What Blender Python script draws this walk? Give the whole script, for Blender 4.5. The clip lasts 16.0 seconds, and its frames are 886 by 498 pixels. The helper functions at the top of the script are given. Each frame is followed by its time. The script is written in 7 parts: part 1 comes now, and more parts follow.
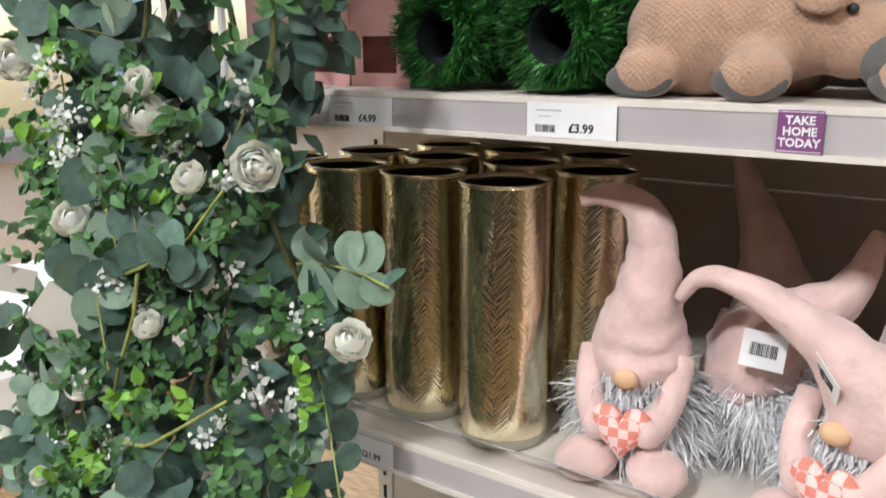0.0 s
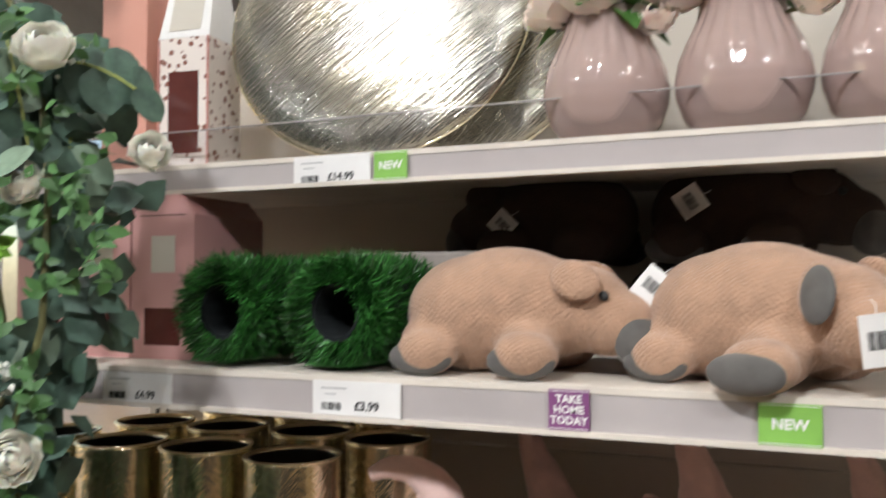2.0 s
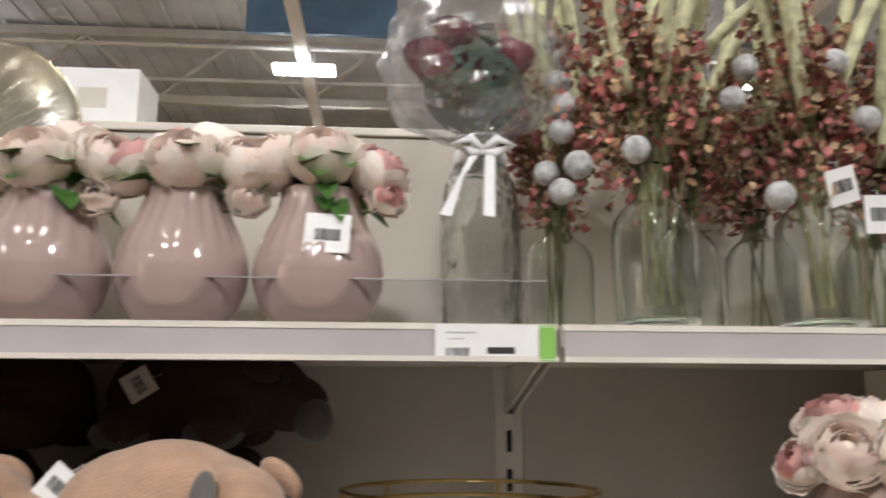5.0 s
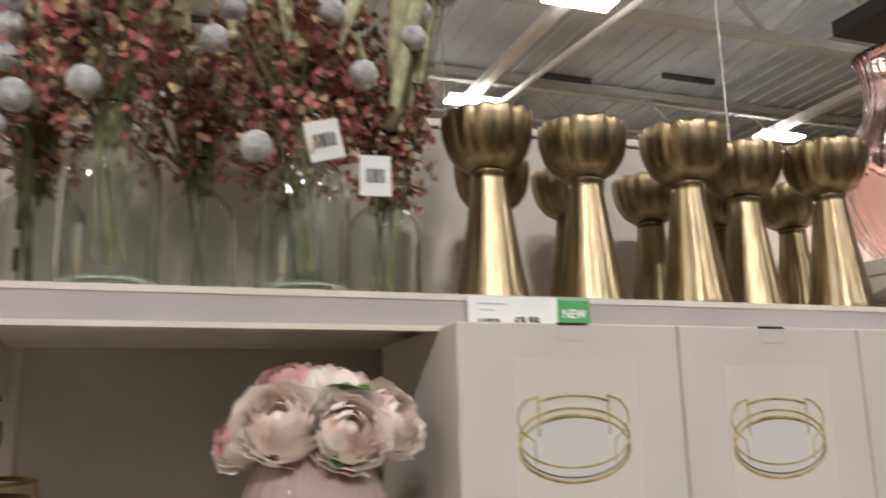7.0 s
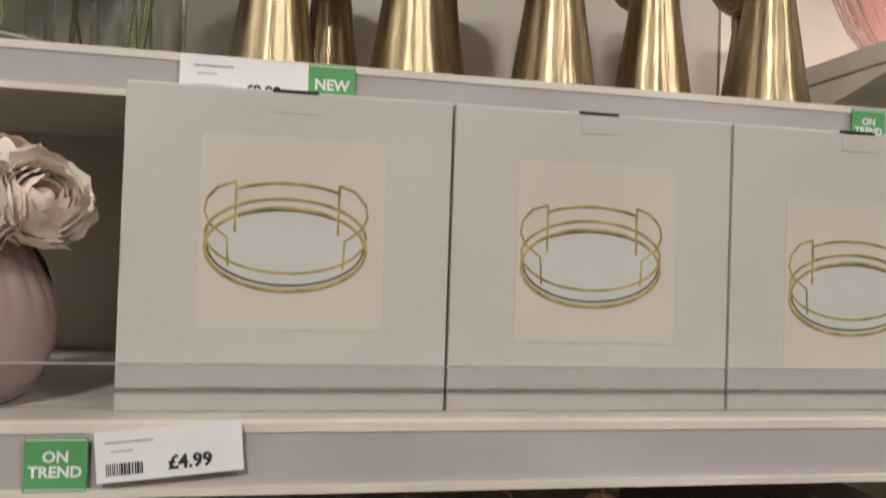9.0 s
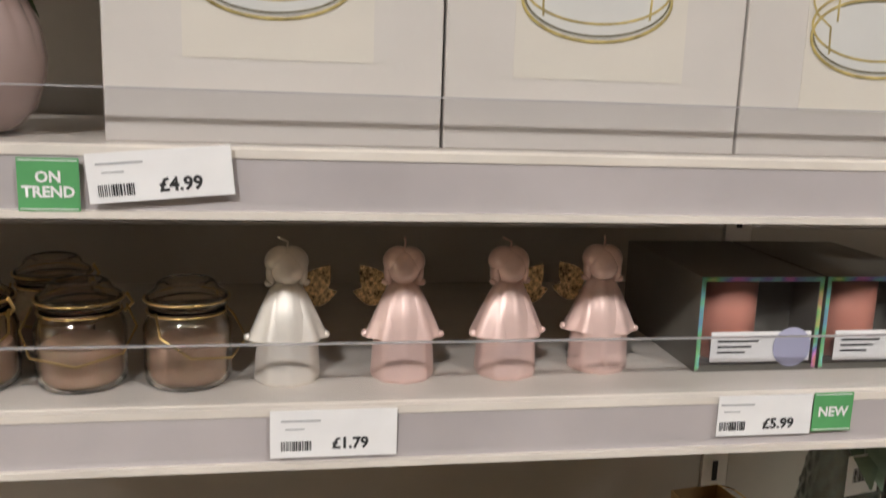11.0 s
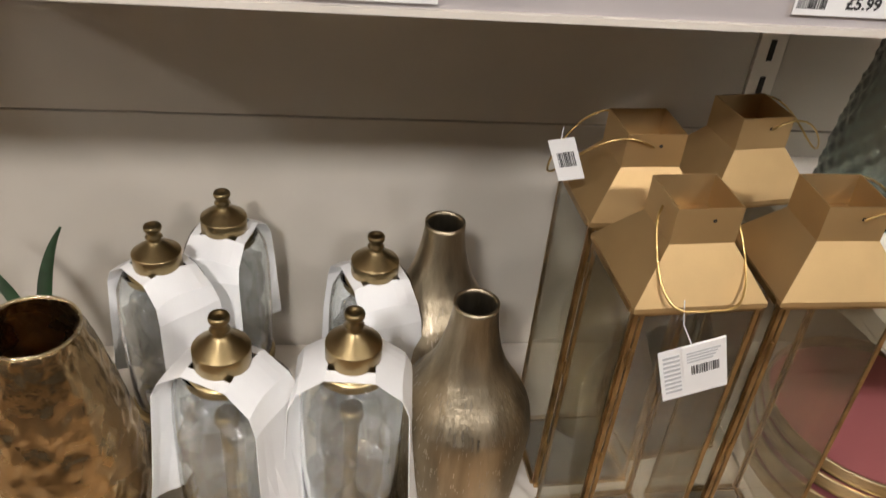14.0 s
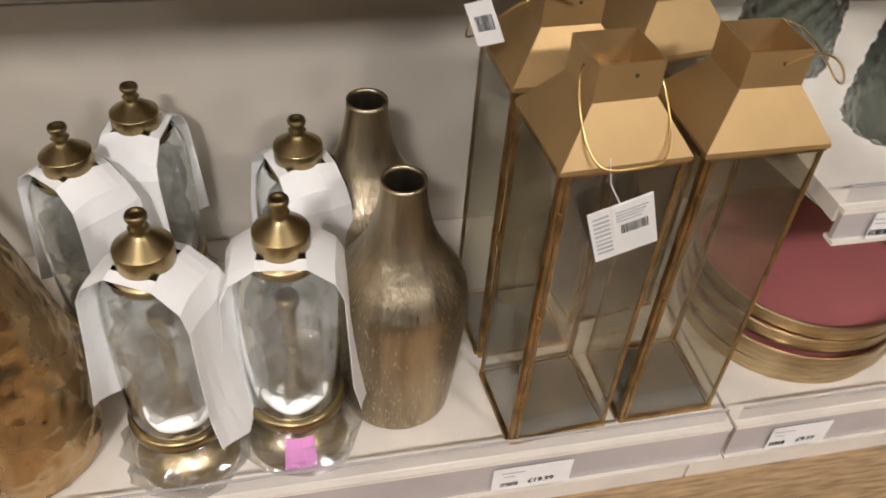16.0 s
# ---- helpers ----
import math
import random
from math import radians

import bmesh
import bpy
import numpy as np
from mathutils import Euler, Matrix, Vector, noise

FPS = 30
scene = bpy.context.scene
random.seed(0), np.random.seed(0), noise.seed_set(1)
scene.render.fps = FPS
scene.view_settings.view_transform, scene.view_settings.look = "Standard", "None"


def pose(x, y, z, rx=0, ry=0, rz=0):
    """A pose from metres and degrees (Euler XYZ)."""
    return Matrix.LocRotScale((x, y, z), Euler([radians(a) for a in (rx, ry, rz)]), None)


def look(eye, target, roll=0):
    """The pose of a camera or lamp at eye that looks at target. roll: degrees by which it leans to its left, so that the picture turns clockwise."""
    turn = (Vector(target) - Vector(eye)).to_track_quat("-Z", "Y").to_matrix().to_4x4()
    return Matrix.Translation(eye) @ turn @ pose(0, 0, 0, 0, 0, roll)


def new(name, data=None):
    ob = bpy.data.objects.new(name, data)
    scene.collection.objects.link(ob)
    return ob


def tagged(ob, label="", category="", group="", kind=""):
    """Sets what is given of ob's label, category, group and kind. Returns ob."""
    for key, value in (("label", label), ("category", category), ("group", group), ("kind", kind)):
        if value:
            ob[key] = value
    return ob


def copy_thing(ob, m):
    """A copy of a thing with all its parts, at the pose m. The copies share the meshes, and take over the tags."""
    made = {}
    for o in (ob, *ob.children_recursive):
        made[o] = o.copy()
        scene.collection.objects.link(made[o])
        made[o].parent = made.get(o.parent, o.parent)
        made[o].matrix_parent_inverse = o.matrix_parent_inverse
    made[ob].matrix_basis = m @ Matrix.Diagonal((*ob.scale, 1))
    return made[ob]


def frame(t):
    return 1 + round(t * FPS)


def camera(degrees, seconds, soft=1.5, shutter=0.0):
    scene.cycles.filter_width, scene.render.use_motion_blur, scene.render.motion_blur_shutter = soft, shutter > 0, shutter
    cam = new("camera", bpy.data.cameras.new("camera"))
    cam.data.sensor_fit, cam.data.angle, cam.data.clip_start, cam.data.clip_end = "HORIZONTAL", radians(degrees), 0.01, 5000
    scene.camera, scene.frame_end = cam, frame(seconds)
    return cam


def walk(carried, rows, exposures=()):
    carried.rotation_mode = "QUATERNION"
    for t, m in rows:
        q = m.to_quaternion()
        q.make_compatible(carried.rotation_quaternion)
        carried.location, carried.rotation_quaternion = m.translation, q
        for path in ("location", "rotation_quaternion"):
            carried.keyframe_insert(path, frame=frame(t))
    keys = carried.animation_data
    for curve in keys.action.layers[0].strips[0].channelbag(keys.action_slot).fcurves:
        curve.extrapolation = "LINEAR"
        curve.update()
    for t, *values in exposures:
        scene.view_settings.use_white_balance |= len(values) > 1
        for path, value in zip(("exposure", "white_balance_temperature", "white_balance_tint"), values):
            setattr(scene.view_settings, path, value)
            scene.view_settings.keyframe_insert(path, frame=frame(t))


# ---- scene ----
cam = camera(55.3, 16.0, shutter=0.5)
PATH = [
    (0, (-0.336, -0.836, 1.161), (-1.488, 0.727, 0.684), -0.5),
    (0.5, (-0.341, -0.838, 1.17), (-1.464, 0.772, 0.786), -0.7),
    (1, (-0.341, -0.833, 1.184), (-1.409, 0.838, 0.926), -0.9),
    (1.5, (-0.337, -0.831, 1.191), (-1.274, 0.934, 1.114), -0.5),
    (2, (-0.326, -0.829, 1.2), (-1.099, 1.014, 1.275), -0.2),
    (2.5, (-0.308, -0.821, 1.216), (-0.958, 1.063, 1.384), -0.4),
    (3, (-0.304, -0.809, 1.212), (-0.799, 1.112, 1.466), -0.2),
    (3.2, (-0.304, -0.809, 1.211), (-0.716, 1.126, 1.501), 0.1),
    (5.5, (-0.096, -0.792, 1.262), (0.198, 1.144, 1.671), 0.1),
    (6, (-0.018, -0.781, 1.245), (0.45, 1.112, 1.687), 0.1),
    (6.5, (0.06, -0.772, 1.234), (0.638, 1.089, 1.687), -0.3),
    (7, (0.137, -0.748, 1.22), (0.819, 1.088, 1.629), -1.5),
    (7.5, (0.255, -0.671, 1.214), (1.058, 1.123, 1.587), -1.5),
    (8, (0.344, -0.631, 1.215), (1.157, 1.175, 1.49), -1.4),
    (8.5, (0.424, -0.647, 1.202), (1.079, 1.234, 1.38), 0.6),
    (9, (0.505, -0.663, 1.189), (0.911, 1.295, 1.229), 1.9),
    (11.5, (0.54, -0.655, 1.117), (0.861, 1.252, 0.607), 2.4),
    (12, (0.541, -0.642, 1.108), (0.872, 1.211, 0.433), 3.7),
    (12.5, (0.543, -0.63, 1.082), (0.843, 1.154, 0.229), 4.4),
    (13, (0.538, -0.626, 1.066), (0.816, 1.091, 0.079), 5.1),
    (13.5, (0.534, -0.632, 1.056), (0.801, 1.033, -0.018), 5.5),
    (14, (0.535, -0.631, 1.046), (0.806, 0.989, -0.095), 5.9),
    (14.5, (0.538, -0.629, 1.039), (0.819, 0.943, -0.164), 6.3),
    (15, (0.536, -0.63, 1.036), (0.835, 0.899, -0.218), 6.1),
    (15.5, (0.541, -0.628, 1.033), (0.876, 0.851, -0.27), 5.3),
    (16, (0.555, -0.625, 1.031), (0.941, 0.804, -0.314), 4.8),
]
walk(cam, [(t, look(eye, target, roll)) for t, eye, target, roll in PATH],
     [(0, 0.4, 6250, 10), (1.5, 0.42, 6400, 10), (3, 0.0, 6450, 10), (5.5, 0.05, 6550, 11), (7, -0.12, 6600, 12), (7.5, -0.2, 6650, 12), (9, -0.3, 6850, 12),
      (11.5, 0.08, 6650, 12), (12, 0.02, 6650, 12), (12.5, 0.02, 6650, 12), (13.5, 0.1, 6750, 13), (15, 0.14, 6800, 13), (16, 0.04, 6850, 14)])

# ---------- world and light ----------
world = bpy.data.worlds.new("sky")
scene.world = world
world.use_nodes = True
wn = world.node_tree.nodes
sky = wn.new("ShaderNodeTexSky")
sky.sky_type, sky.sun_disc = "NISHITA", False
sky.sun_elevation, sky.sun_rotation = radians(30), radians(250)
world.node_tree.links.new(sky.outputs[0], wn["Background"].inputs[0])
wn["Background"].inputs[1].default_value = 0.15
LAMP_POWER = 205.0
LAMP_COLOUR = (0.955, 0.965, 0.985)


# ---------- small tools ----------
def link_mesh(name, bm, mats, smooth=True, recalc=False):
    if recalc:
        bmesh.ops.recalc_face_normals(bm, faces=bm.faces)
    me = bpy.data.meshes.new(name)
    bm.to_mesh(me)
    bm.free()
    for m in (mats if isinstance(mats, (list, tuple)) else [mats]):
        me.materials.append(m)
    if smooth:
        me.polygons.foreach_set("use_smooth", [True] * len(me.polygons))
    return new(name, me)


def part(name, bm, mats, parent, label="", smooth=False):
    ob = link_mesh(name, bm, mats, smooth)
    ob.parent = parent
    if label:
        ob["label"] = label
    return ob


def solo(name, bm, mats, label, category, group="", kind="", smooth=True, m=None):
    ob = link_mesh(name, bm, mats, smooth)
    if m is not None:
        ob.matrix_basis = m
    return tagged(ob, label, category, group, kind)


def thing(name, label, category, group="", kind="", m=None):
    ob = new(name)
    ob.empty_display_size = 0.05
    if m is not None:
        ob.matrix_basis = m
    return tagged(ob, label, category, group, kind)


def share(name, ob, parent, m):
    c = new(name, ob.data)
    c.parent = parent
    c.matrix_basis = m
    return c


def add_box(bm, x0, x1, y0, y1, z0, z1, mi=0, m=None, bevel=0.0):
    vs = [bm.verts.new(Vector(p) if m is None else m @ Vector(p)) for p in
          ((x0, y0, z0), (x1, y0, z0), (x1, y1, z0), (x0, y1, z0), (x0, y0, z1), (x1, y0, z1), (x1, y1, z1), (x0, y1, z1))]
    fs = [bm.faces.new([vs[i] for i in f]) for f in ((0, 3, 2, 1), (4, 5, 6, 7), (0, 1, 5, 4), (1, 2, 6, 5), (2, 3, 7, 6), (3, 0, 4, 7))]
    for f in fs:
        f.material_index = mi
    if bevel:
        es = list({e for f in fs for e in f.edges})
        r = bmesh.ops.bevel(bm, geom=es, offset=bevel, segments=2, affect="EDGES", profile=0.5)
        for f in r["faces"]:
            f.material_index = mi
    return bm


def boxm(*a, **k):
    return add_box(bmesh.new(), *a, **k)


def add_lathe(bm, profile, seg=32, mi=0, m=None, wave=None, caps=True):
    rings = []
    for i, (r, z) in enumerate(profile):
        ring = []
        for k in range(seg):
            a = 2 * math.pi * k / seg
            rr = r if wave is None else r * wave(a, z, i)
            p = Vector((rr * math.cos(a), rr * math.sin(a), z))
            ring.append(bm.verts.new(p if m is None else m @ p))
        rings.append(ring)
    for a, b in zip(rings, rings[1:]):
        for k in range(seg):
            f = bm.faces.new((a[k], a[(k + 1) % seg], b[(k + 1) % seg], b[k]))
            f.material_index = mi
    if caps:
        bm.faces.new(rings[0][::-1]).material_index = mi
        bm.faces.new(rings[-1]).material_index = mi
    return bm


def lathe(profile, **k):
    return add_lathe(bmesh.new(), profile, **k)


def shell(outer, t):
    """Profile of a vessel: up the outside, down the inside."""
    inner = [(max(r - t, 0.001), max(z, outer[0][1] + t)) for r, z in outer]
    return outer + inner[::-1]


def densify(profile, n):
    zs = np.linspace(0, len(profile) - 1, n)
    k = np.arange(len(profile))
    return list(zip(np.interp(zs, k, [p[0] for p in profile]), np.interp(zs, k, [p[1] for p in profile])))


def add_tube(bm, pts, r, seg=8, mi=0, closed=False, taper=None):
    pts = [Vector(p) for p in pts]
    n = len(pts)
    rings = []
    up = Vector((0.13, 0.31, 0.94))
    for i, p in enumerate(pts):
        a = pts[(i - 1) % n] if (closed or i > 0) else p
        b = pts[(i + 1) % n] if (closed or i < n - 1) else p
        d = (b - a).normalized()
        u = d.cross(up)
        if u.length < 1e-3:
            u = d.cross(Vector((1, 0, 0)))
        u.normalize()
        v = d.cross(u)
        rr = r * (taper(i / max(n - 1, 1)) if taper else 1)
        rings.append([bm.verts.new(p + rr * (math.cos(2 * math.pi * k / seg) * u + math.sin(2 * math.pi * k / seg) * v)) for k in range(seg)])
    for i in range(n if closed else n - 1):
        A, B = rings[i], rings[(i + 1) % n]
        for k in range(seg):
            bm.faces.new((A[k], A[(k + 1) % seg], B[(k + 1) % seg], B[k])).material_index = mi
    if not closed:
        bm.faces.new(rings[0][::-1]).material_index = mi
        bm.faces.new(rings[-1]).material_index = mi
    return bm


def tube(pts, r, **k):
    return add_tube(bmesh.new(), pts, r, **k)


def add_ball(bm, c, r, sx=1, sy=1, sz=1, mi=0, sub=2, m=None):
    q = Matrix.Translation(c) @ (m if m is not None else Matrix.Identity(4)) @ Matrix.Diagonal((sx * r, sy * r, sz * r, 1))
    g = bmesh.ops.create_icosphere(bm, subdivisions=sub, radius=1, matrix=q)
    for v in g["verts"]:
        for f in v.link_faces:
            f.material_index = mi
    return bm


def add_leaf(bm, m, ln, wd, fold=0.15, curl=0.2, mi=0, n=4, tip=0.5, oval=False):
    """A leaf from the origin along +y, face up."""
    prev = None
    for i in range(n + 1):
        u = i / n
        w = wd * 0.5 * math.sin(math.pi * min(1, u ** tip * 0.96 + 0.02)) if 0 < i < n else wd * 0.03
        if oval and 0 < i < n:
            w = wd * 0.5 * math.sqrt(max(0.0, 1 - (2 * u - 1) ** 2)) * (1.08 - 0.16 * u)
        y, z = ln * u, -curl * ln * u * u
        row = [bm.verts.new(m @ Vector((s * w, y, z + abs(s) * fold * w))) for s in (-1, 0, 1)]
        if prev:
            for k in (0, 1):
                bm.faces.new((prev[k], prev[k + 1], row[k + 1], row[k])).material_index = mi
        prev = row
    return bm


def text_bm(txt, size, depth=0.0):
    cu = bpy.data.curves.new("lettering", "FONT")
    cu.body, cu.size, cu.align_x, cu.align_y = txt, size, "CENTER", "CENTER"
    cu.extrude = depth
    cu.resolution_u = 2
    cu.offset = size * 0.032
    ob = bpy.data.objects.new("lettering", cu)
    me = ob.to_mesh()
    bm = bmesh.new()
    bm.from_mesh(me)
    ob.to_mesh_clear()
    bpy.data.objects.remove(ob)
    return bm


def turned(bm, m):
    bm.transform(m)
    return bm


rng = random.Random(7)
U = rng.uniform
UPRIGHT = pose(0, 0, 0, 90, 0, 0)      # a flat print turned to face -y


# ---------- materials ----------
def mat(name, col, rough=0.5, metal=0.0, var=0.12, scale=30.0, bump=0.0, bscale=200.0, trans=0.0, ior=1.45, coat=0.0, col2=None,
        island=0.0, obj=0.0, sheen=0.0, sub=0.0, emit=0.0, stretch=None, alpha=1.0, fine=0.0):
    m = bpy.data.materials.new(name)
    m.use_nodes = True
    nt = m.node_tree
    b = nt.nodes["Principled BSDF"]
    L = nt.links.new
    b.inputs["Roughness"].default_value = rough
    b.inputs["Metallic"].default_value = metal
    b.inputs["Transmission Weight"].default_value = trans
    b.inputs["IOR"].default_value = ior
    b.inputs["Coat Weight"].default_value = coat
    b.inputs["Sheen Weight"].default_value = sheen
    b.inputs["Alpha"].default_value = alpha
    if sub:
        b.inputs["Subsurface Weight"].default_value = sub
        b.inputs["Subsurface Radius"].default_value = (0.01, 0.006, 0.004)
    tc = nt.nodes.new("ShaderNodeTexCoord")
    mp = nt.nodes.new("ShaderNodeMapping")
    L(tc.outputs["Object"], mp.inputs["Vector"])
    if stretch:
        mp.inputs["Scale"].default_value = stretch
    n1 = nt.nodes.new("ShaderNodeTexNoise")
    n1.inputs["Scale"].default_value = scale
    n1.inputs["Detail"].default_value = 5
    L(mp.outputs[0], n1.inputs["Vector"])
    ramp = nt.nodes.new("ShaderNodeValToRGB")
    c2 = col2 or tuple(max(0, c * (1 - 2.2 * var)) for c in col)
    c1 = tuple(min(1, c * (1 + var)) for c in col)
    ramp.color_ramp.elements[0].position, ramp.color_ramp.elements[1].position = 0.32, 0.68
    ramp.color_ramp.elements[0].color = (*c2, 1)
    ramp.color_ramp.elements[1].color = (*c1, 1)
    L(n1.outputs[0], ramp.inputs[0])
    out = ramp.outputs[0]
    if island or obj:
        hs = nt.nodes.new("ShaderNodeHueSaturation")
        src = nt.nodes.new("ShaderNodeNewGeometry").outputs["Random Per Island"] if island else nt.nodes.new("ShaderNodeObjectInfo").outputs["Random"]
        mr = nt.nodes.new("ShaderNodeMapRange")
        k = island or obj
        mr.inputs[3].default_value, mr.inputs[4].default_value = 1 - k, 1 + k
        L(src, mr.inputs[0])
        L(mr.outputs[0], hs.inputs["Value"])
        L(out, hs.inputs["Color"])
        out = hs.outputs[0]
    L(out, b.inputs["Base Color"])
    if rough > 0.03:
        rr = nt.nodes.new("ShaderNodeMapRange")
        rr.inputs[3].default_value, rr.inputs[4].default_value = max(0.02, rough * 0.8), min(1, rough * 1.2)
        L(n1.outputs[0], rr.inputs[0])
        L(rr.outputs[0], b.inputs["Roughness"])
    if bump:
        n2 = nt.nodes.new("ShaderNodeTexNoise")
        n2.inputs["Scale"].default_value = bscale
        n2.inputs["Detail"].default_value = 3
        L(mp.outputs[0], n2.inputs["Vector"])
        bp = nt.nodes.new("ShaderNodeBump")
        bp.inputs["Strength"].default_value = bump
        bp.inputs["Distance"].default_value = 0.002
        L(n2.outputs[0], bp.inputs["Height"])
        L(bp.outputs[0], b.inputs["Normal"])
    if emit:
        b.inputs["Emission Color"].default_value = (*c1, 1)
        b.inputs["Emission Strength"].default_value = emit
    return m


def bump_wave(m, scale, dist, direction="Z", kind="BANDS", distort=0.0, strength=0.6, stretch=None):
    """Lays fine regular relief (knit, hatching, ribs) on a material."""
    nt = m.node_tree
    b = nt.nodes["Principled BSDF"]
    tc = nt.nodes.new("ShaderNodeTexCoord")
    mp = nt.nodes.new("ShaderNodeMapping")
    if stretch:
        mp.inputs["Scale"].default_value = stretch
    w = nt.nodes.new("ShaderNodeTexWave")
    w.wave_type = kind
    if kind == "BANDS":
        w.bands_direction = direction
    w.inputs["Scale"].default_value = scale
    w.inputs["Distortion"].default_value = distort
    w.inputs["Detail"].default_value = 2
    w.inputs["Detail Scale"].default_value = 3
    bp = nt.nodes.new("ShaderNodeBump")
    bp.inputs["Strength"].default_value = strength
    bp.inputs["Distance"].default_value = dist
    nt.links.new(tc.outputs["Object"], mp.inputs[0])
    nt.links.new(mp.outputs[0], w.inputs[0])
    nt.links.new(w.outputs["Fac"], bp.inputs["Height"])
    if b.inputs["Normal"].is_linked:
        nt.links.new(b.inputs["Normal"].links[0].from_socket, bp.inputs["Normal"])
    nt.links.new(bp.outputs[0], b.inputs["Normal"])
    return m


def glass_mat(name, col, rough=0.01, ior=1.45, bump=0.0, bscale=60.0):
    return mat(name, col, rough=rough, trans=1.0, ior=ior, var=0.02, scale=8, bump=bump, bscale=bscale)


def film_mat(name, tint, gloss, rough, bump=0.0, bscale=60.0, milk=0.0):
    """A thin clear sheet: lets the view through, with surface gloss."""
    m = bpy.data.materials.new(name)
    m.use_nodes = True
    nt = m.node_tree
    nt.nodes.remove(nt.nodes["Principled BSDF"])
    tr, gl, mx, fr = (nt.nodes.new("ShaderNodeBsdf" + "Transparent"), nt.nodes.new("ShaderNodeBsdf" + "Glossy"), nt.nodes.new("ShaderNodeMixShader"), nt.nodes.new("ShaderNodeLayerWeight"))
    tr.inputs[0].default_value = (*tint, 1)
    gl.inputs["Roughness"].default_value = rough
    fr.inputs[0].default_value = 0.5
    pw, ad = nt.nodes.new("ShaderNodeMath"), nt.nodes.new("ShaderNodeMath")
    pw.operation, ad.operation = "POWER", "MULTIPLY_ADD"
    pw.inputs[1].default_value = 4.0
    ad.inputs[1].default_value, ad.inputs[2].default_value = 0.6, gloss
    no, tc, bp = nt.nodes.new("ShaderNodeTexNoise"), nt.nodes.new("ShaderNodeTexCoord"), nt.nodes.new("ShaderNodeBump")
    no.inputs["Scale"].default_value = bscale
    no.inputs["Detail"].default_value = 4
    bp.inputs["Strength"].default_value = bump
    bp.inputs["Distance"].default_value = 0.01
    L = nt.links.new
    L(tc.outputs["Object"], no.inputs["Vector"])
    L(no.outputs[0], bp.inputs["Height"])
    if bump:
        L(bp.outputs[0], gl.inputs["Normal"])
        L(bp.outputs[0], fr.inputs["Normal"])
    L(fr.outputs["Facing"], pw.inputs[0])
    L(pw.outputs[0], ad.inputs[0])
    L(ad.outputs[0], mx.inputs[0])
    L(tr.outputs[0], mx.inputs[1])
    L(gl.outputs[0], mx.inputs[2])
    out = mx.outputs[0]
    if milk:                       # slightly cloudy plastic
        df, m2 = nt.nodes.new("ShaderNodeBsdfTranslucent"), nt.nodes.new("ShaderNodeMixShader")
        df.inputs[0].default_value = (0.9, 0.9, 0.9, 1)
        m2.inputs[0].default_value = milk
        L(out, m2.inputs[1])
        L(df.outputs[0], m2.inputs[2])
        out = m2.outputs[0]
    L(out, nt.nodes["Material Output"].inputs["Surface"])
    return m


def thin_petal(m, share_through):
    """Lets part of the light pass through a thin petal or leaf."""
    nt = m.node_tree
    b, tl, mx = nt.nodes["Principled BSDF"], nt.nodes.new("ShaderNodeBsdfTranslucent"), nt.nodes.new("ShaderNodeMixShader")
    nt.links.new(b.inputs["Base Color"].links[0].from_socket, tl.inputs[0])
    mx.inputs[0].default_value = share_through
    nt.links.new(b.outputs[0], mx.inputs[1])
    nt.links.new(tl.outputs[0], mx.inputs[2])
    nt.links.new(mx.outputs[0], nt.nodes["Material Output"].inputs["Surface"])


def streaks(m, angle, across, along, strength):
    """Long straight brushed ridges across an upright face, at an angle."""
    nt = m.node_tree
    b = nt.nodes["Principled BSDF"]
    tc, r1, r2 = nt.nodes.new("ShaderNodeTexCoord"), nt.nodes.new("ShaderNodeMapping"), nt.nodes.new("ShaderNodeMapping")
    r1.inputs["Rotation"].default_value = (0, radians(angle), 0)
    r2.inputs["Scale"].default_value = (along, 1, across)
    no, bp = nt.nodes.new("ShaderNodeTexNoise"), nt.nodes.new("ShaderNodeBump")
    no.inputs["Scale"].default_value = 1
    no.inputs["Detail"].default_value = 2
    bp.inputs["Strength"].default_value = strength
    bp.inputs["Distance"].default_value = 0.002
    L = nt.links.new
    L(tc.outputs["Object"], r1.inputs[0])
    L(r1.outputs[0], r2.inputs[0])
    L(r2.outputs[0], no.inputs["Vector"])
    L(no.outputs[0], bp.inputs["Height"])
    if b.inputs["Normal"].is_linked:
        L(b.inputs["Normal"].links[0].from_socket, bp.inputs["Normal"])
    L(bp.outputs[0], b.inputs["Normal"])


M_SHELF = mat("cream_shelf_steel", (0.72, 0.66, 0.58), 0.42, var=0.05, scale=12, bump=0.05, bscale=400)
M_PANEL = mat("cream_back_panel", (0.52, 0.475, 0.405), 0.5, var=0.04, scale=6, bump=0.04, bscale=300)
M_STRIP = mat("grey_ticket_strip", (0.475, 0.435, 0.425), 0.2, var=0.05, scale=8, coat=0.4)
M_SLOT = mat("slot_shadow", (0.02, 0.018, 0.016), 0.8, var=0.02)
M_WHITE = mat("white_card", (0.83, 0.82, 0.80), 0.55, var=0.03, scale=20)
M_INK = mat("black_ink", (0.03, 0.03, 0.03), 0.6, var=0.02)
M_GREY_INK = mat("grey_ink", (0.42, 0.42, 0.42), 0.6, var=0.02)
M_GREEN_CARD = mat("green_card", (0.10, 0.36, 0.13), 0.5, var=0.05)
M_GREEN_BRIGHT = mat("bright_green_card", (0.25, 0.52, 0.10), 0.5, var=0.05)
M_PURPLE = mat("purple_card", (0.22, 0.07, 0.20), 0.5, var=0.05)
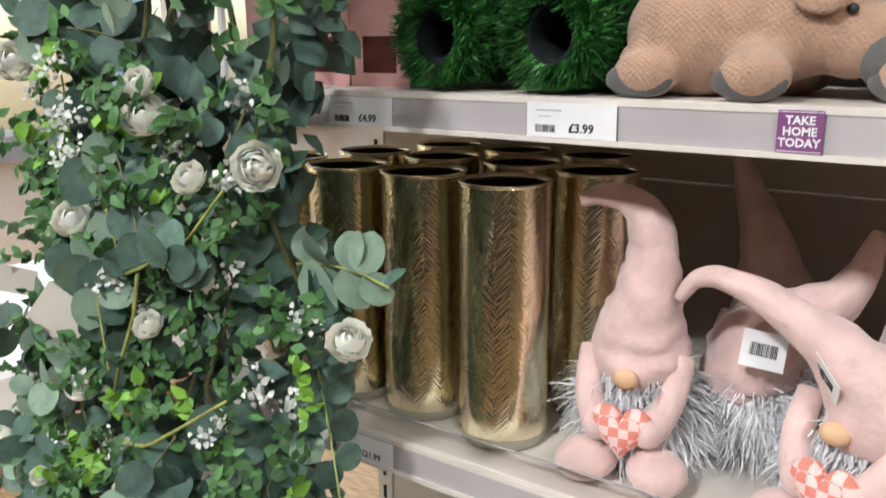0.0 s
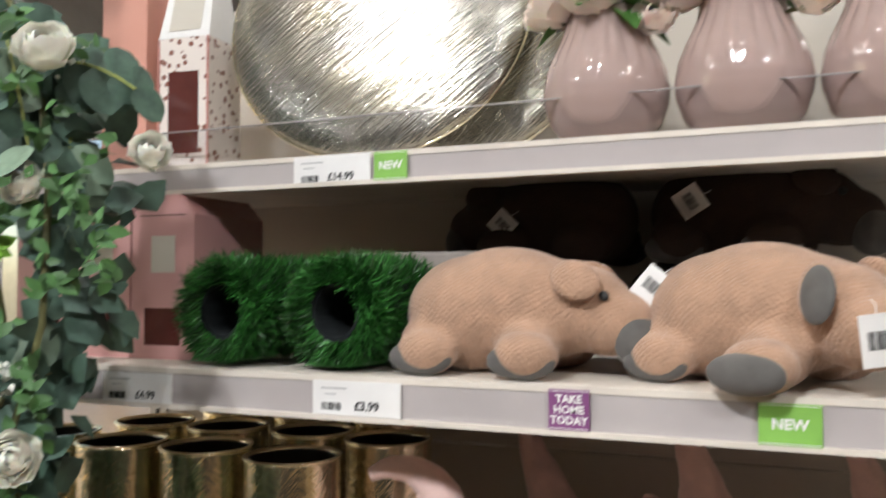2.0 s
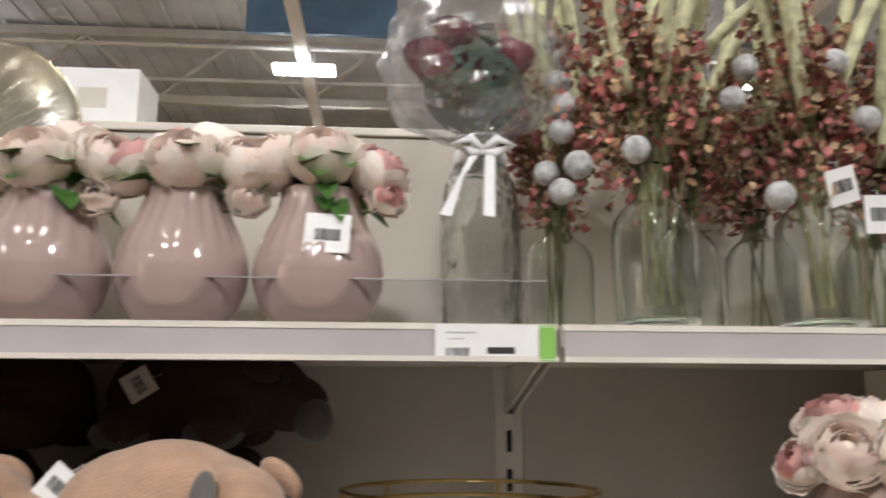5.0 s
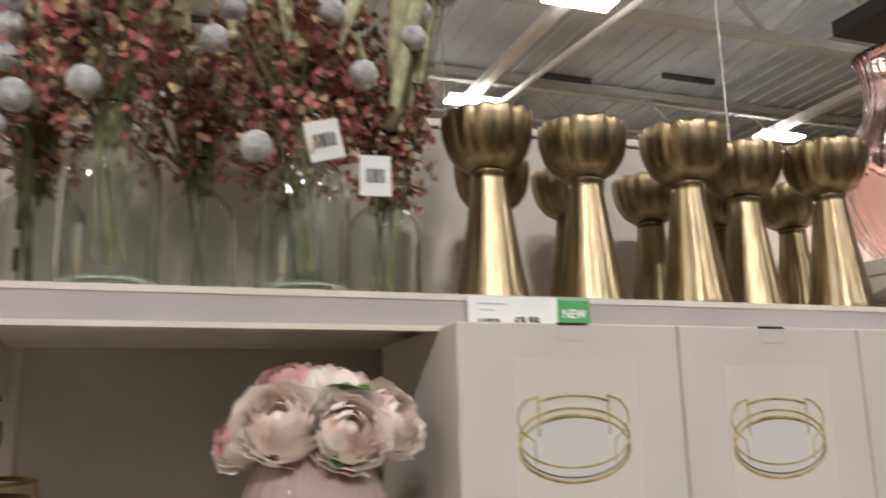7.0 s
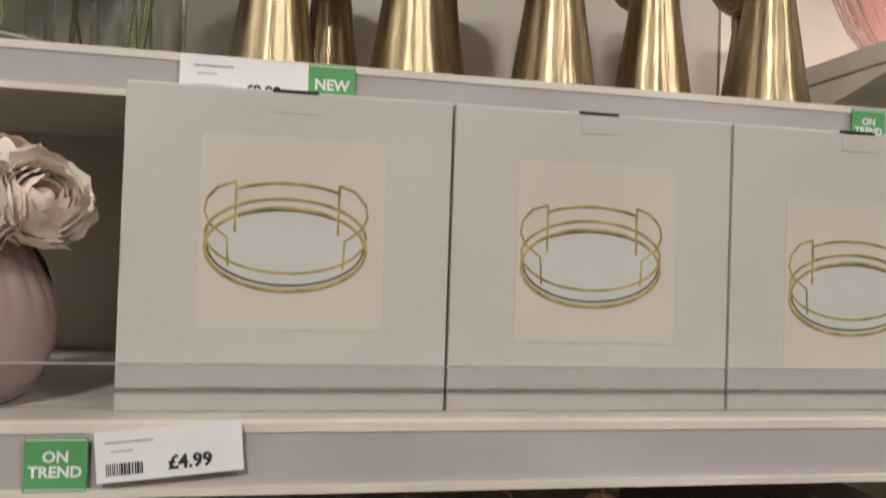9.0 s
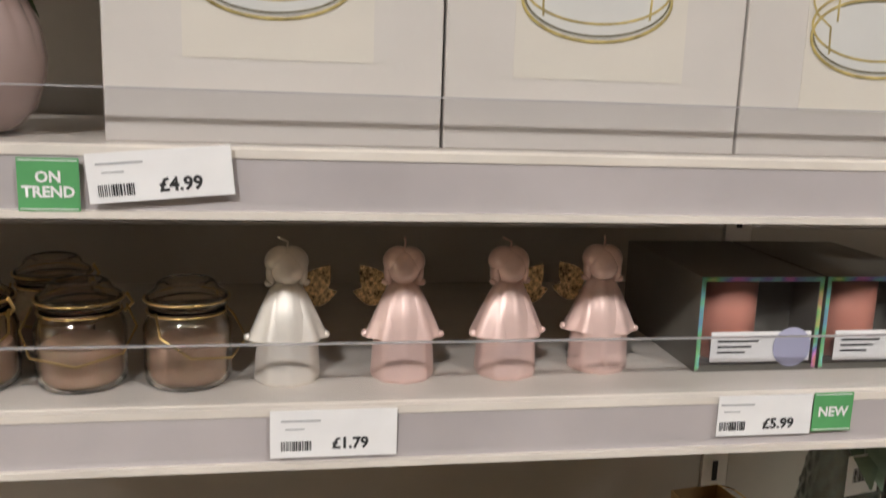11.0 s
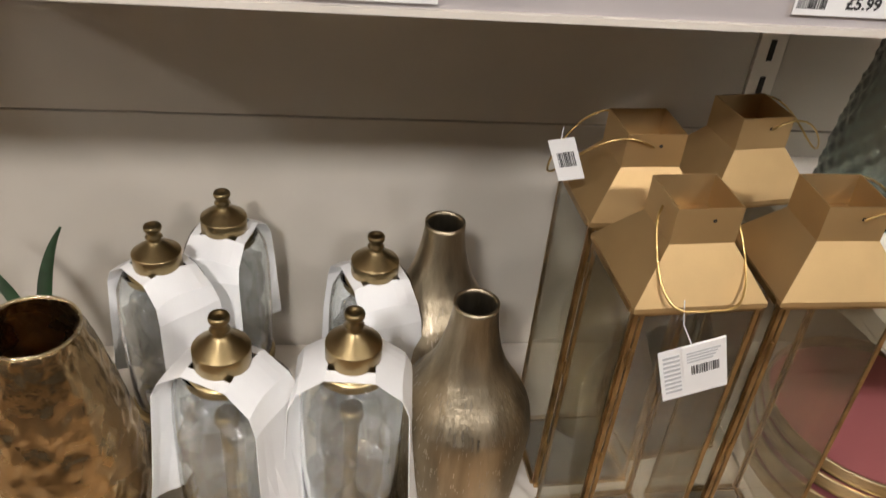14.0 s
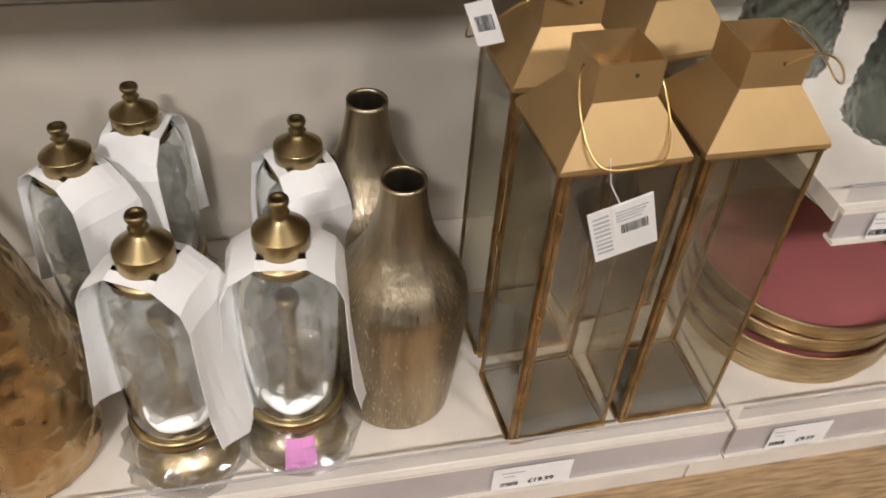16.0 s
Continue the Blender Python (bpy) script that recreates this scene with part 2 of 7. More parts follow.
M_ORANGE = mat("orange_card", (0.85, 0.22, 0.06), 0.5, var=0.05)
M_CLEAR = film_mat("clear_plastic", (0.92, 0.92, 0.93), 0.06, 0.06)
M_RISEREDGE = mat("polished_plastic_edge", (0.62, 0.60, 0.60), 0.15, var=0.03, trans=0.5)
M_WOODFLOOR = mat("oak_laminate", (0.38, 0.255, 0.14), 0.38, var=0.22, scale=14, stretch=(1.2, 14, 1), obj=0.12, bump=0.05, bscale=90)
M_CONCRETE = mat("painted_wall", (0.34, 0.34, 0.34), 0.8, var=0.08, scale=1.5, bump=0.1, bscale=60)
M_AISLE = mat("taupe_panel", (0.085, 0.078, 0.07), 0.7, var=0.15, scale=2)
M_RAIL = mat("white_rail_paint", (0.86, 0.87, 0.88), 0.4, var=0.03, scale=4)
M_ROOF = mat("roof_sheet", (0.74, 0.79, 0.84), 0.7, var=0.1, scale=1.0)
M_STEELWHITE = mat("white_steel", (0.66, 0.66, 0.65), 0.5, var=0.06, scale=4)
M_DARKSTEEL = mat("dark_steel", (0.08, 0.08, 0.085), 0.5, var=0.1, scale=5)
M_LAMP = mat("lamp_diffuser", (1, 0.97, 0.92), 0.5, var=0.01, emit=24.0)
M_BLUE = mat("blue_board", (0.13, 0.24, 0.40), 0.6, var=0.1, scale=3)

M_PALEBLUE = mat("pale_blue_paint", (0.34, 0.50, 0.70), 0.5, var=0.06, scale=3)

M_GOLDPLATE = mat("gold_foil_glass", (0.46, 0.41, 0.30), 0.17, metal=0.85, var=0.1, scale=9, col2=(0.36, 0.355, 0.33))
M_GOLDVASE = mat("hatched_gold", (0.96, 0.87, 0.64), 0.05, metal=1.0, var=0.05, scale=12)
M_GOLDGLASS = mat("pale_gold_glass", (0.86, 0.80, 0.62), 0.08, var=0.05, scale=12, trans=0.6, coat=0.5)
M_DARKIN = mat("vase_inside_shade", (0.02, 0.017, 0.012), 0.35, var=0.1)
M_BRASS = mat("antique_brass", (0.38, 0.295, 0.175), 0.36, metal=1.0, scale=120, stretch=(1, 1, 0.04), col2=(0.22, 0.165, 0.095), bump=0.3, bscale=220)
M_BRASS_DULL = mat("dull_brass", (0.34, 0.255, 0.13), 0.33, metal=1.0, var=0.15, scale=20, bump=0.05, bscale=200)
M_HAMMER = mat("hammered_gold", (0.52, 0.37, 0.20), 0.27, metal=1.0, var=0.18, scale=14, bump=0.9, bscale=75)
M_NICKEL = mat("scratched_bronze", (0.44, 0.36, 0.245), 0.4, metal=1.0, var=0.2, scale=40, stretch=(1, 1, 0.12), bump=0.5, bscale=170)
M_CHASED = mat("chased_bright_metal", (0.62, 0.54, 0.42), 0.3, metal=1.0, var=0.2, scale=60)
M_GOLDPAINT = mat("satin_gold_paint", (0.50, 0.335, 0.155), 0.46, metal=0.7, var=0.05, scale=14, bump=0.03, bscale=300)
M_LANTERNWIRE = mat("lantern_brass_edge", (0.42, 0.28, 0.13), 0.36, metal=1.0, var=0.2, scale=40)
M_GLASS = glass_mat("clear_glass", (0.97, 0.99, 0.97))
M_GLASSGREEN = glass_mat("greenish_glass", (0.93, 0.965, 0.94))
M_GLASSBASE = glass_mat("thick_green_glass", (0.80, 0.92, 0.80))
M_GLASSDIM = glass_mat("crackle_glass", (0.93, 0.95, 0.935), bump=1.0, bscale=85)
M_GLASSTEX = glass_mat("pressed_green_glass", (0.47, 0.51, 0.48), bump=0.6, bscale=110)
M_PINKGLASS = glass_mat("pink_glass", (0.97, 0.76, 0.74))
M_SMOKEPINK = mat("mauve_glass", (0.63, 0.47, 0.43), 0.06, var=0.05, scale=10, trans=0.35, coat=0.6)
M_PEONY = mat("blush_petal", (1.0, 0.93, 0.855), 0.75, var=0.0, scale=40, col2=(0.99, 0.87, 0.79), sub=0.15, island=0.06)
M_PEONYMID = mat("pale_rose_petal", (0.99, 0.89, 0.81), 0.75, var=0.0, scale=40, col2=(0.98, 0.79, 0.70), sub=0.15, island=0.06)
M_PEONYCORE = mat("rose_petal_core", (0.85, 0.52, 0.48), 0.75, var=0.15, scale=20, sub=0.1, island=0.12)
M_IVORY = mat("ivory_petal", (0.96, 0.95, 0.86), 0.7, var=0.03, scale=30, sub=0.2, island=0.06)
thin_petal(M_IVORY, 0.1)
thin_petal(M_PEONY, 0.1)
thin_petal(M_PEONYMID, 0.1)
thin_petal(M_PEONYCORE, 0.3)
M_LEAF = mat("fresh_leaf", (0.09, 0.23, 0.045), 0.5, var=0.2, scale=30, island=0.3)
M_EUCA = mat("eucalyptus_leaf", (0.08, 0.145, 0.105), 0.62, var=0.25, scale=30, obj=0.35, bump=0.15, bscale=260)
M_EUCA_PALE = mat("pale_leaf_underside", (0.21, 0.30, 0.21), 0.65, var=0.15, scale=30, obj=0.2, bump=0.15, bscale=260)
M_EUCA_SMALL = mat("small_green_leaf", (0.07, 0.17, 0.05), 0.55, var=0.2, scale=20, island=0.45)
M_LIME = mat("lime_leaf", (0.20, 0.42, 0.05), 0.55, var=0.2, scale=20, island=0.3)
M_BLADE = mat("dark_green_blade", (0.018, 0.06, 0.022), 0.4, var=0.2, scale=30)
M_STEM = mat("green_stem", (0.13, 0.13, 0.05), 0.6, var=0.2, scale=40)
M_TWIG = mat("yellow_green_twig", (0.30, 0.33, 0.08), 0.6, var=0.2, scale=40)
M_SPRIG = mat("white_sprig", (0.70, 0.72, 0.64), 0.7, var=0.1, scale=40, island=0.15)
M_KNIT = mat("tan_knit", (0.45, 0.275, 0.18), 0.9, var=0.07, scale=60, bump=0.9, bscale=420, sheen=0.3)
bump_wave(M_KNIT, 90, 0.0014, "DIAGONAL", distort=2, strength=0.35)
bump_wave(M_KNIT, 90, 0.0012, "DIAGONAL", distort=2, strength=0.25, stretch=(-1, 1, 1))
M_KNITDARK = mat("dark_brown_knit", (0.055, 0.034, 0.025), 0.9, var=0.1, scale=60, bump=0.9, bscale=420)
M_GREYFELT = mat("grey_felt", (0.115, 0.108, 0.10), 0.95, var=0.1, scale=50, sheen=0.2)
M_GRASS = mat("artificial_grass", (0.035, 0.155, 0.028), 0.38, var=0.25, scale=30, island=0.8)
M_FELTBEIGE = mat("beige_backing", (0.34, 0.30, 0.27), 0.9, var=0.08, scale=40, bump=0.2, bscale=300)
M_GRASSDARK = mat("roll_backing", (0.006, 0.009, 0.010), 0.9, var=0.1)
M_PINKBOX = mat("pink_carton", (0.66, 0.36, 0.34), 0.45, var=0.03, scale=10)
M_WINDOW = mat("dark_box_window", (0.12, 0.035, 0.03), 0.12, var=0.1, scale=20, coat=0.6)
M_FLEECE = mat("pink_fleece", (0.76, 0.53, 0.48), 0.95, var=0.08, scale=30, bump=0.6, bscale=130, sheen=0.5)
M_FUR = mat("grey_fur", (0.74, 0.74, 0.74), 0.8, var=0.2, scale=20, island=0.45)
M_NOSE = mat("beige_nose", (0.72, 0.46, 0.27), 0.85, var=0.05, scale=30)
M_CHECK = mat("coral_gingham", (0.85, 0.32, 0.24), 0.85, var=0.05)
M_TRAYBOX = mat("white_carton", (0.58, 0.54, 0.49), 0.5, var=0.03, scale=7, bump=0.05, bscale=120)
M_CREAMPRINT = mat("cream_print", (0.62, 0.575, 0.495), 0.5, var=0.03, scale=8)
M_GOLDPRINT = mat("gold_print", (0.46, 0.36, 0.13), 0.4, var=0.25, scale=60)
M_DARKPRINT = mat("dark_gold_print", (0.16, 0.14, 0.08), 0.4, var=0.2, scale=60)
M_MIRRORPRINT = mat("pale_mirror_print", (0.60, 0.59, 0.55), 0.5, var=0.05, scale=9)
M_CANDLE = mat("pearl_pink_wax", (0.83, 0.60, 0.53), 0.3, metal=0.25, var=0.05, scale=30, coat=0.3)
M_CANDLEWHITE = mat("pearl_white_wax", (0.82, 0.76, 0.67), 0.3, metal=0.25, var=0.05, scale=30, coat=0.3)
M_GLITTER = mat("gold_glitter", (0.62, 0.44, 0.22), 0.35, metal=0.8, var=0.4, scale=300, bump=0.8, bscale=500)
M_JARGLASS = glass_mat("amber_lustre_glass", (0.97, 0.92, 0.84))
M_JARWAX = mat("blush_wax", (0.74, 0.53, 0.43), 0.5, var=0.1, scale=20, sub=0.1)
M_HOLO = mat("foil_edge", (0.75, 0.75, 0.78), 0.16, metal=1.0, var=0.3, scale=40)
M_DARKBOX = mat("dark_window_box", (0.15, 0.14, 0.12), 0.4, var=0.1, scale=12)
M_PAPER = mat("white_foam_paper", (0.86, 0.85, 0.83), 0.7, var=0.03, scale=10, bump=0.05, bscale=90)
M_CELLO = film_mat("clear_cellophane", (0.92, 0.92, 0.92), 0.18, 0.1, 0.4, 50, 0.08)
M_FILM = film_mat("crumpled_film", (0.88, 0.88, 0.88), 0.20, 0.12, 0.3, 60, 0.2)
M_PINKTRAY = mat("rose_tray_base", (0.36, 0.11, 0.11), 0.3, var=0.05, scale=6, coat=0.3)
M_RIM = mat("gold_tray_rim", (0.62, 0.44, 0.18), 0.28, metal=1.0, var=0.1, scale=12)
M_TRAYRIM = mat("brushed_tray_brass", (0.52, 0.40, 0.235), 0.34, metal=1.0, var=0.12, scale=30, stretch=(1, 1, 8), bump=0.05, bscale=120)
M_RED = mat("deep_red_petal", (0.17, 0.008, 0.03), 0.65, var=0.2, scale=20, island=0.2)
M_BERRY = mat("red_berry_sprig", (0.42, 0.135, 0.12), 0.6, var=0.2, scale=30, island=0.5)
M_BERRYTAN = mat("tan_green_sprig", (0.42, 0.28, 0.16), 0.65, var=0.25, scale=30, island=0.5)
M_CATTAIL = mat("pale_grass_head", (0.70, 0.69, 0.44), 0.85, var=0.15, scale=80, bump=0.8, bscale=600)
M_POMPOM = mat("grey_ball_flower", (0.55, 0.55, 0.54), 0.9, var=0.2, scale=90, bump=0.9, bscale=350)
M_RIBBON = mat("white_organza", (0.82, 0.82, 0.82), 0.5, var=0.05, sheen=0.3)
M_PALLET = mat("pallet_wood", (0.42, 0.27, 0.16), 0.7, var=0.2, scale=12, stretch=(1, 8, 8))
M_ROSERIBBON = mat("dusky_pink_ribbon", (0.58, 0.27, 0.23), 0.4, var=0.08)

# ---------- the building ----------
solo("floor", boxm(-9, 14, -7, 16, -0.2, -0.006), M_WOODFLOOR, "oak laminate shop floor", "floor", kind="structure", smooth=False)
for nm, b in (("wall_north", (-9.2, 14.2, 16, 16.2, 0, 6.2)), ("wall_south", (-9.2, 14.2, -7.2, -7, 0, 6.2)), ("wall_east", (14, 14.2, -7, 16, 0, 6.2))):
    solo(nm, boxm(*b), M_CONCRETE, "plain painted shop wall", "wall", kind="structure", smooth=False)
bm = bmesh.new()                     # shop front with a wide glazed opening
add_box(bm, -9.2, -9, -7, 16, 0, 0.25)
add_box(bm, -9.2, -9, -7, 16, 3.2, 6.2)
for y in (-7, -3.2, 0.6, 4.4, 8.2, 12.0, 15.8):
    add_box(bm, -9.2, -9, y, y + 0.2, 0.25, 3.2)
solo("wall_west", bm, M_CONCRETE, "shop front wall with tall glazed openings", "wall", kind="structure", smooth=False)
for i in range(6):
    y = -7 + 3.8 * i + 0.2
    w = thing("window_%d" % (i + 1), "tall shop window with white frame", "window", "shop windows", "structure")
    bm = bmesh.new()
    for b in ((y, y + 0.06, 0.25, 3.2), (y + 3.54, y + 3.6, 0.25, 3.2), (y + 0.06, y + 3.54, 0.25, 0.31), (y + 0.06, y + 3.54, 3.14, 3.2), (y + 1.77, y + 1.83, 0.31, 3.14)):
        add_box(bm, -9.14, -9.06, *b)
    part("window_frame", bm, M_STEELWHITE, w)
    for k in (0, 1):
        p = part("pane", boxm(-9.105, -9.095, y + 0.06 + 1.77 * k, y + 1.77 + 1.77 * k, 0.31, 3.14), M_GLASS, w)
        p.visible_shadow = False
# Unseen panel added behind the camera; it holds back window light and floor bounce.
solo("wall_aisle", boxm(-3.2, 6.0, -2.5, -2.3, 0, 1.9), M_AISLE, "unseen taupe panel across the aisle, added to block light", "wall", kind="structure", smooth=False)
bm = bmesh.new()                     # ribbed roof sheets
add_box(bm, -9.2, 14.2, -7.2, 16.2, 6.2, 6.4)
for i in range(78):
    x = -9 + 0.3 * i
    add_box(bm, x, x + 0.05, -7, 16, 6.16, 6.197)
solo("ceiling", bm, M_ROOF, "grey ribbed sheet roof lining", "ceiling", kind="structure", smooth=False)


def roof_truss(y):
    t = thing("roof_truss", "pale painted steel roof truss", "roof truss", "roof trusses")
    part("bottom_chord", boxm(-9, 14, y - 0.05, y + 0.05, 5.15, 5.25), M_STEELWHITE, t)
    part("top_chord", boxm(-9, 14, y - 0.06, y + 0.06, 6.02, 6.14), M_STEELWHITE, t)
    for k in range(12):
        x = -8.8 + 1.9 * k
        part("web_brace", tube([(x, y, 5.2), (x + 0.95, y, 6.05)], 0.03, seg=6), M_STEELWHITE, t)
        part("web_brace", tube([(x + 0.95, y, 6.05), (x + 1.9, y, 5.2)], 0.03, seg=6), M_STEELWHITE, t)


for y in (1.8, 5.9, 9.6, 13.4):
    roof_truss(y)
for i, y in enumerate((3.0, 4.4, 7.4, 8.3, 11.2)):
    part("conduit", tube([(-9, y, 4.95), (14, y, 4.95)], 0.022, seg=6), M_STEELWHITE,
         thing("conduit_run", "thin pale pipe run under the roof", "pipe", "pipe runs"))
for i, (x, y) in enumerate(((-1.9, 6.6), (0.3, 9.1), (2.1, 7.2), (5.4, 9.4), (4.6, 6.1), (7.2, 8.9))):
    part("bar", boxm(x, x + 0.9, y, y + 0.05, 6.08, 6.159), M_DARKSTEEL, thing("roof_bar", "dark steel bar below the roof sheets", "steel bar", "roof bars"))
duct = thing("air_unit", "dark ceiling air unit on hangers", "air unit", m=pose(6.5, 4.6, 4.7))
part("casing", boxm(-0.3, 0.3, -0.3, 0.3, 0, 0.16, bevel=0.02), M_DARKSTEEL, duct)
part("hanger", tube([(-0.2, 0, 0.16), (-0.2, 0, 1.47)], 0.01), M_STEELWHITE, duct)
part("hanger", tube([(0.2, 0, 0.16), (0.2, 0, 1.47)], 0.01), M_STEELWHITE, duct)
part("conduit", tube([(4.35, 1.2, 4.7), (3.66, 9.4, 4.7)], 0.032, seg=8), M_RAIL, thing("cable_tray", "white cable tray run under the roof", "pipe", "pipe runs"))
part("rod", tube([(3.29, 3.0, 1.8), (3.29, 3.0, 5.2)], 0.006, seg=6), M_RAIL, thing("hanging_rod", "thin white rod hung from the roof", "rod"))
solo("column_blue", boxm(-7.85, -7.4, 3.9, 4.1, 0, 5.1), M_PALEBLUE, "tall blue painted column by the shop front", "column", kind="structure", smooth=False)
# Board added in place of a blue stretch of roof between the trusses.
solo("sky_board", boxm(-1.5, -0.1, 6.6, 6.66, 4.75, 6.15), M_BLUE, "plain blue board standing in for a blue roof area", "sign", smooth=False)

# lamp trunking: rails along y with flat luminaires below
LX = (-5.4, -1.0, 3.45, 7.5)
LY = (-4.6, -2.3, 0.1, 2.5, 4.8, 7.1, 9.5)
for x in LX:
    t = thing("lamp_rail", "white lamp trunking hung from the roof", "lamp rail", "lamp rails")
    part("rail", boxm(x - 0.06, x + 0.06, -6.5, 13, 4.66, 4.74), M_RAIL, t)
    for y in (-4, 0, 4, 8, 12):
        part("wire", tube([(x, y, 4.72), (x, y, 6.16)], 0.012, seg=6), M_STEELWHITE, t)
    for y in LY:
        c = thing("ceiling_light", "bright white flat ceiling light on a rail", "ceiling light", "ceiling lights", m=pose(x, y, 4.58))
        part("housing", boxm(-0.3, 0.3, -0.045, 0.045, 0.031, 0.08, bevel=0.01), M_STEELWHITE, c)
        part("diffuser", boxm(-0.3, 0.3, -0.11, 0.11, 0.0, 0.03), M_LAMP, c)
for x, k in zip(LX[:3], (0.8, 1.5, 0.95)):
    for y in (-4.5, 3.6):
        d = bpy.data.lights.new("ceiling_lamp", "AREA")
        d.shape, d.size, d.size_y, d.energy, d.color = "RECTANGLE", 0.6, 0.7, LAMP_POWER * (k if y < 0 else 0.35), LAMP_COLOUR
        new("ceiling_lamp", d).matrix_basis = pose(x, y, 4.54)

# ---------- shelving ----------
BACK = 0.345
X0, X1, X2, X3 = -1.375, 0.0, 1.093, 2.19


def lip_strip(bm, x0, x1, y, z, h, lean=0.0):
    """The shelf's front: folded edge above and below, hollow face between."""
    add_box(bm, x0, x1, y, y + 0.012, z - 0.006, z, 0)
    add_box(bm, x0, x1, y - 0.004 + lean, y + 0.012, z - h, z - h + 0.005, 0)


def shelf(bay, x0, x1, y, z, h=0.04, riser=0.0, notch=True, lean=0.0):
    s = part("shelf", boxm(x0 + 0.002, x1 - 0.002, y + 0.004, BACK - 0.002, z - 0.022, z, bevel=0.0012), M_SHELF, bay)
    bm = bmesh.new()
    lip_strip(bm, x0 + 0.003, x1 - 0.003, y - 0.004, z - 0.0005, h)
    part("folded_edge", bm, M_SHELF, s)
    part("ticket_strip", boxm(x0 + 0.004, x1 - 0.004, y - 0.003, y + 0.003, z - h + 0.0045, z - 0.006), M_STRIP, s, "grey plastic ticket strip")
    for a, b in ((x0 + 0.004, x0 + 0.007), (x1 - 0.007, x1 - 0.004)):
        bm = bmesh.new()
        vs = [bm.verts.new(p) for p in ((a, y + 0.03, z - 0.024), (a, BACK - 0.01, z - 0.024), (a, BACK - 0.01, z - 0.085), (b, y + 0.03, z - 0.024), (b, BACK - 0.01, z - 0.024), (b, BACK - 0.01, z - 0.085))]
        for f in ((0, 1, 2), (5, 4, 3), (0, 3, 4, 1), (1, 4, 5, 2), (2, 5, 3, 0)):
            bm.faces.new([vs[i] for i in f])
        part("bracket", bm, M_SHELF, s)
    if riser:
        r = part("riser", boxm(x0 + 0.01, x1 - 0.01, y + 0.006, y + 0.0085, z + 0.0005, z + riser), M_CLEAR, s, "clear plastic shelf riser")
        r.visible_shadow = False
        part("riser_edge", boxm(x0 + 0.01, x1 - 0.01, y + 0.0055, y + 0.009, z + riser, z + riser + 0.0012), M_RISEREDGE, s, "pale polished riser edge")
    return s


def shelf_bay(x0, x1, top, label):
    b = thing("shelf_bay", label, "shelving", "shop shelf bays")
    z = 0.1
    k = 0
    while z < top - 0.01:            # stacked panel boards with fine seams
        z2 = min(z + 0.4 if k else 0.56, top - 0.012)
        part("back_board", boxm(x0 + 0.02, x1 - 0.02, BACK, BACK + 0.016, z + 0.0012, z2 - 0.0012, bevel=0.001), M_PANEL, b)
        z, k = z2, k + 1
        if z2 >= top - 0.02:
            break
    part("top_cap", boxm(x0, x1, BACK - 0.006, BACK + 0.03, top - 0.012, top, bevel=0.002), M_SHELF, b)
    return b


def upright(bay, x, top):
    u = part("upright", boxm(x - 0.018, x + 0.018, BACK - 0.003, BACK + 0.03, 0.0, top - 0.013), M_SHELF, bay)
    z = 0.16
    first = None
    while z < top - 0.06:
        if first is None:
            first = part("slot", boxm(x - 0.0035, x + 0.0035, BACK - 0.0045, BACK - 0.002, 0, 0.028), M_SLOT, u)
            first.location.z = z
        else:
            share("slot", first, u, pose(0, 0, z))
        z += 0.05


Z_TOP, Z_CAPY, Z_TRAY, Z_GNOME, Z_ANGEL, Z_BASE = 1.343, 1.106, 1.082, 0.672, 0.889, 0.182
bay1 = shelf_bay(X0, X1, 1.655, "cream steel shop shelf bay with plush toys and vases")
shelf(bay1, X0, X1, 0.0, Z_TOP, 0.036, 0.042)
shelf(bay1, X0, X1, -0.082, Z_CAPY, 0.044)
shelf(bay1, X0, X1, -0.082, Z_GNOME, 0.044, 0.03)
shelf(bay1, X0, X1, -0.09, Z_BASE, 0.062)
upright(bay1, X1, 1.655)
upright(bay1, X0 + 0.02, 1.655)
bay2 = shelf_bay(X1, X2, 1.655, "cream steel shop shelf bay with vases and boxed trays")
shelf(bay2, X1, X2, 0.0, Z_TOP, 0.036)
shelf(bay2, X1, X2, -0.088, Z_TRAY, 0.046, 0.036)
shelf(bay2, X1, X2, -0.054, Z_ANGEL, 0.047, 0.045)
shelf(bay2, X1, X2, -0.092, Z_BASE, 0.066, 0.022)
upright(bay2, X2, 1.655)
bay3 = shelf_bay(X2, X3, 1.655, "cream steel shop shelf bay with pink glass and trays")
shelf(bay3, X2 + 0.012, X3, 0.008, 1.432, 0.036, 0.045)
shelf(bay3, X2 + 0.012, X3, -0.02, 1.10, 0.044)
# Unseen shelf, inferred from the shade below it and added to cast it.
shelf(bay3, X2 + 0.012, X3, -0.03, 0.875, 0.044)
shelf(bay3, X2 + 0.012, X3, -0.08, 0.522, 0.044, 0.02)
shelf(bay3, X2, X3, -0.092, Z_BASE, 0.066, 0.022)
upright(bay3, X3, 1.655)
for b, a, c in ((bay1, X0, X1), (bay2, X1, X2), (bay3, X2, X3)):
    part("plinth", boxm(a + 0.002, c - 0.002, -0.05, BACK - 0.004, 0.0, 0.1), M_SHELF, b)

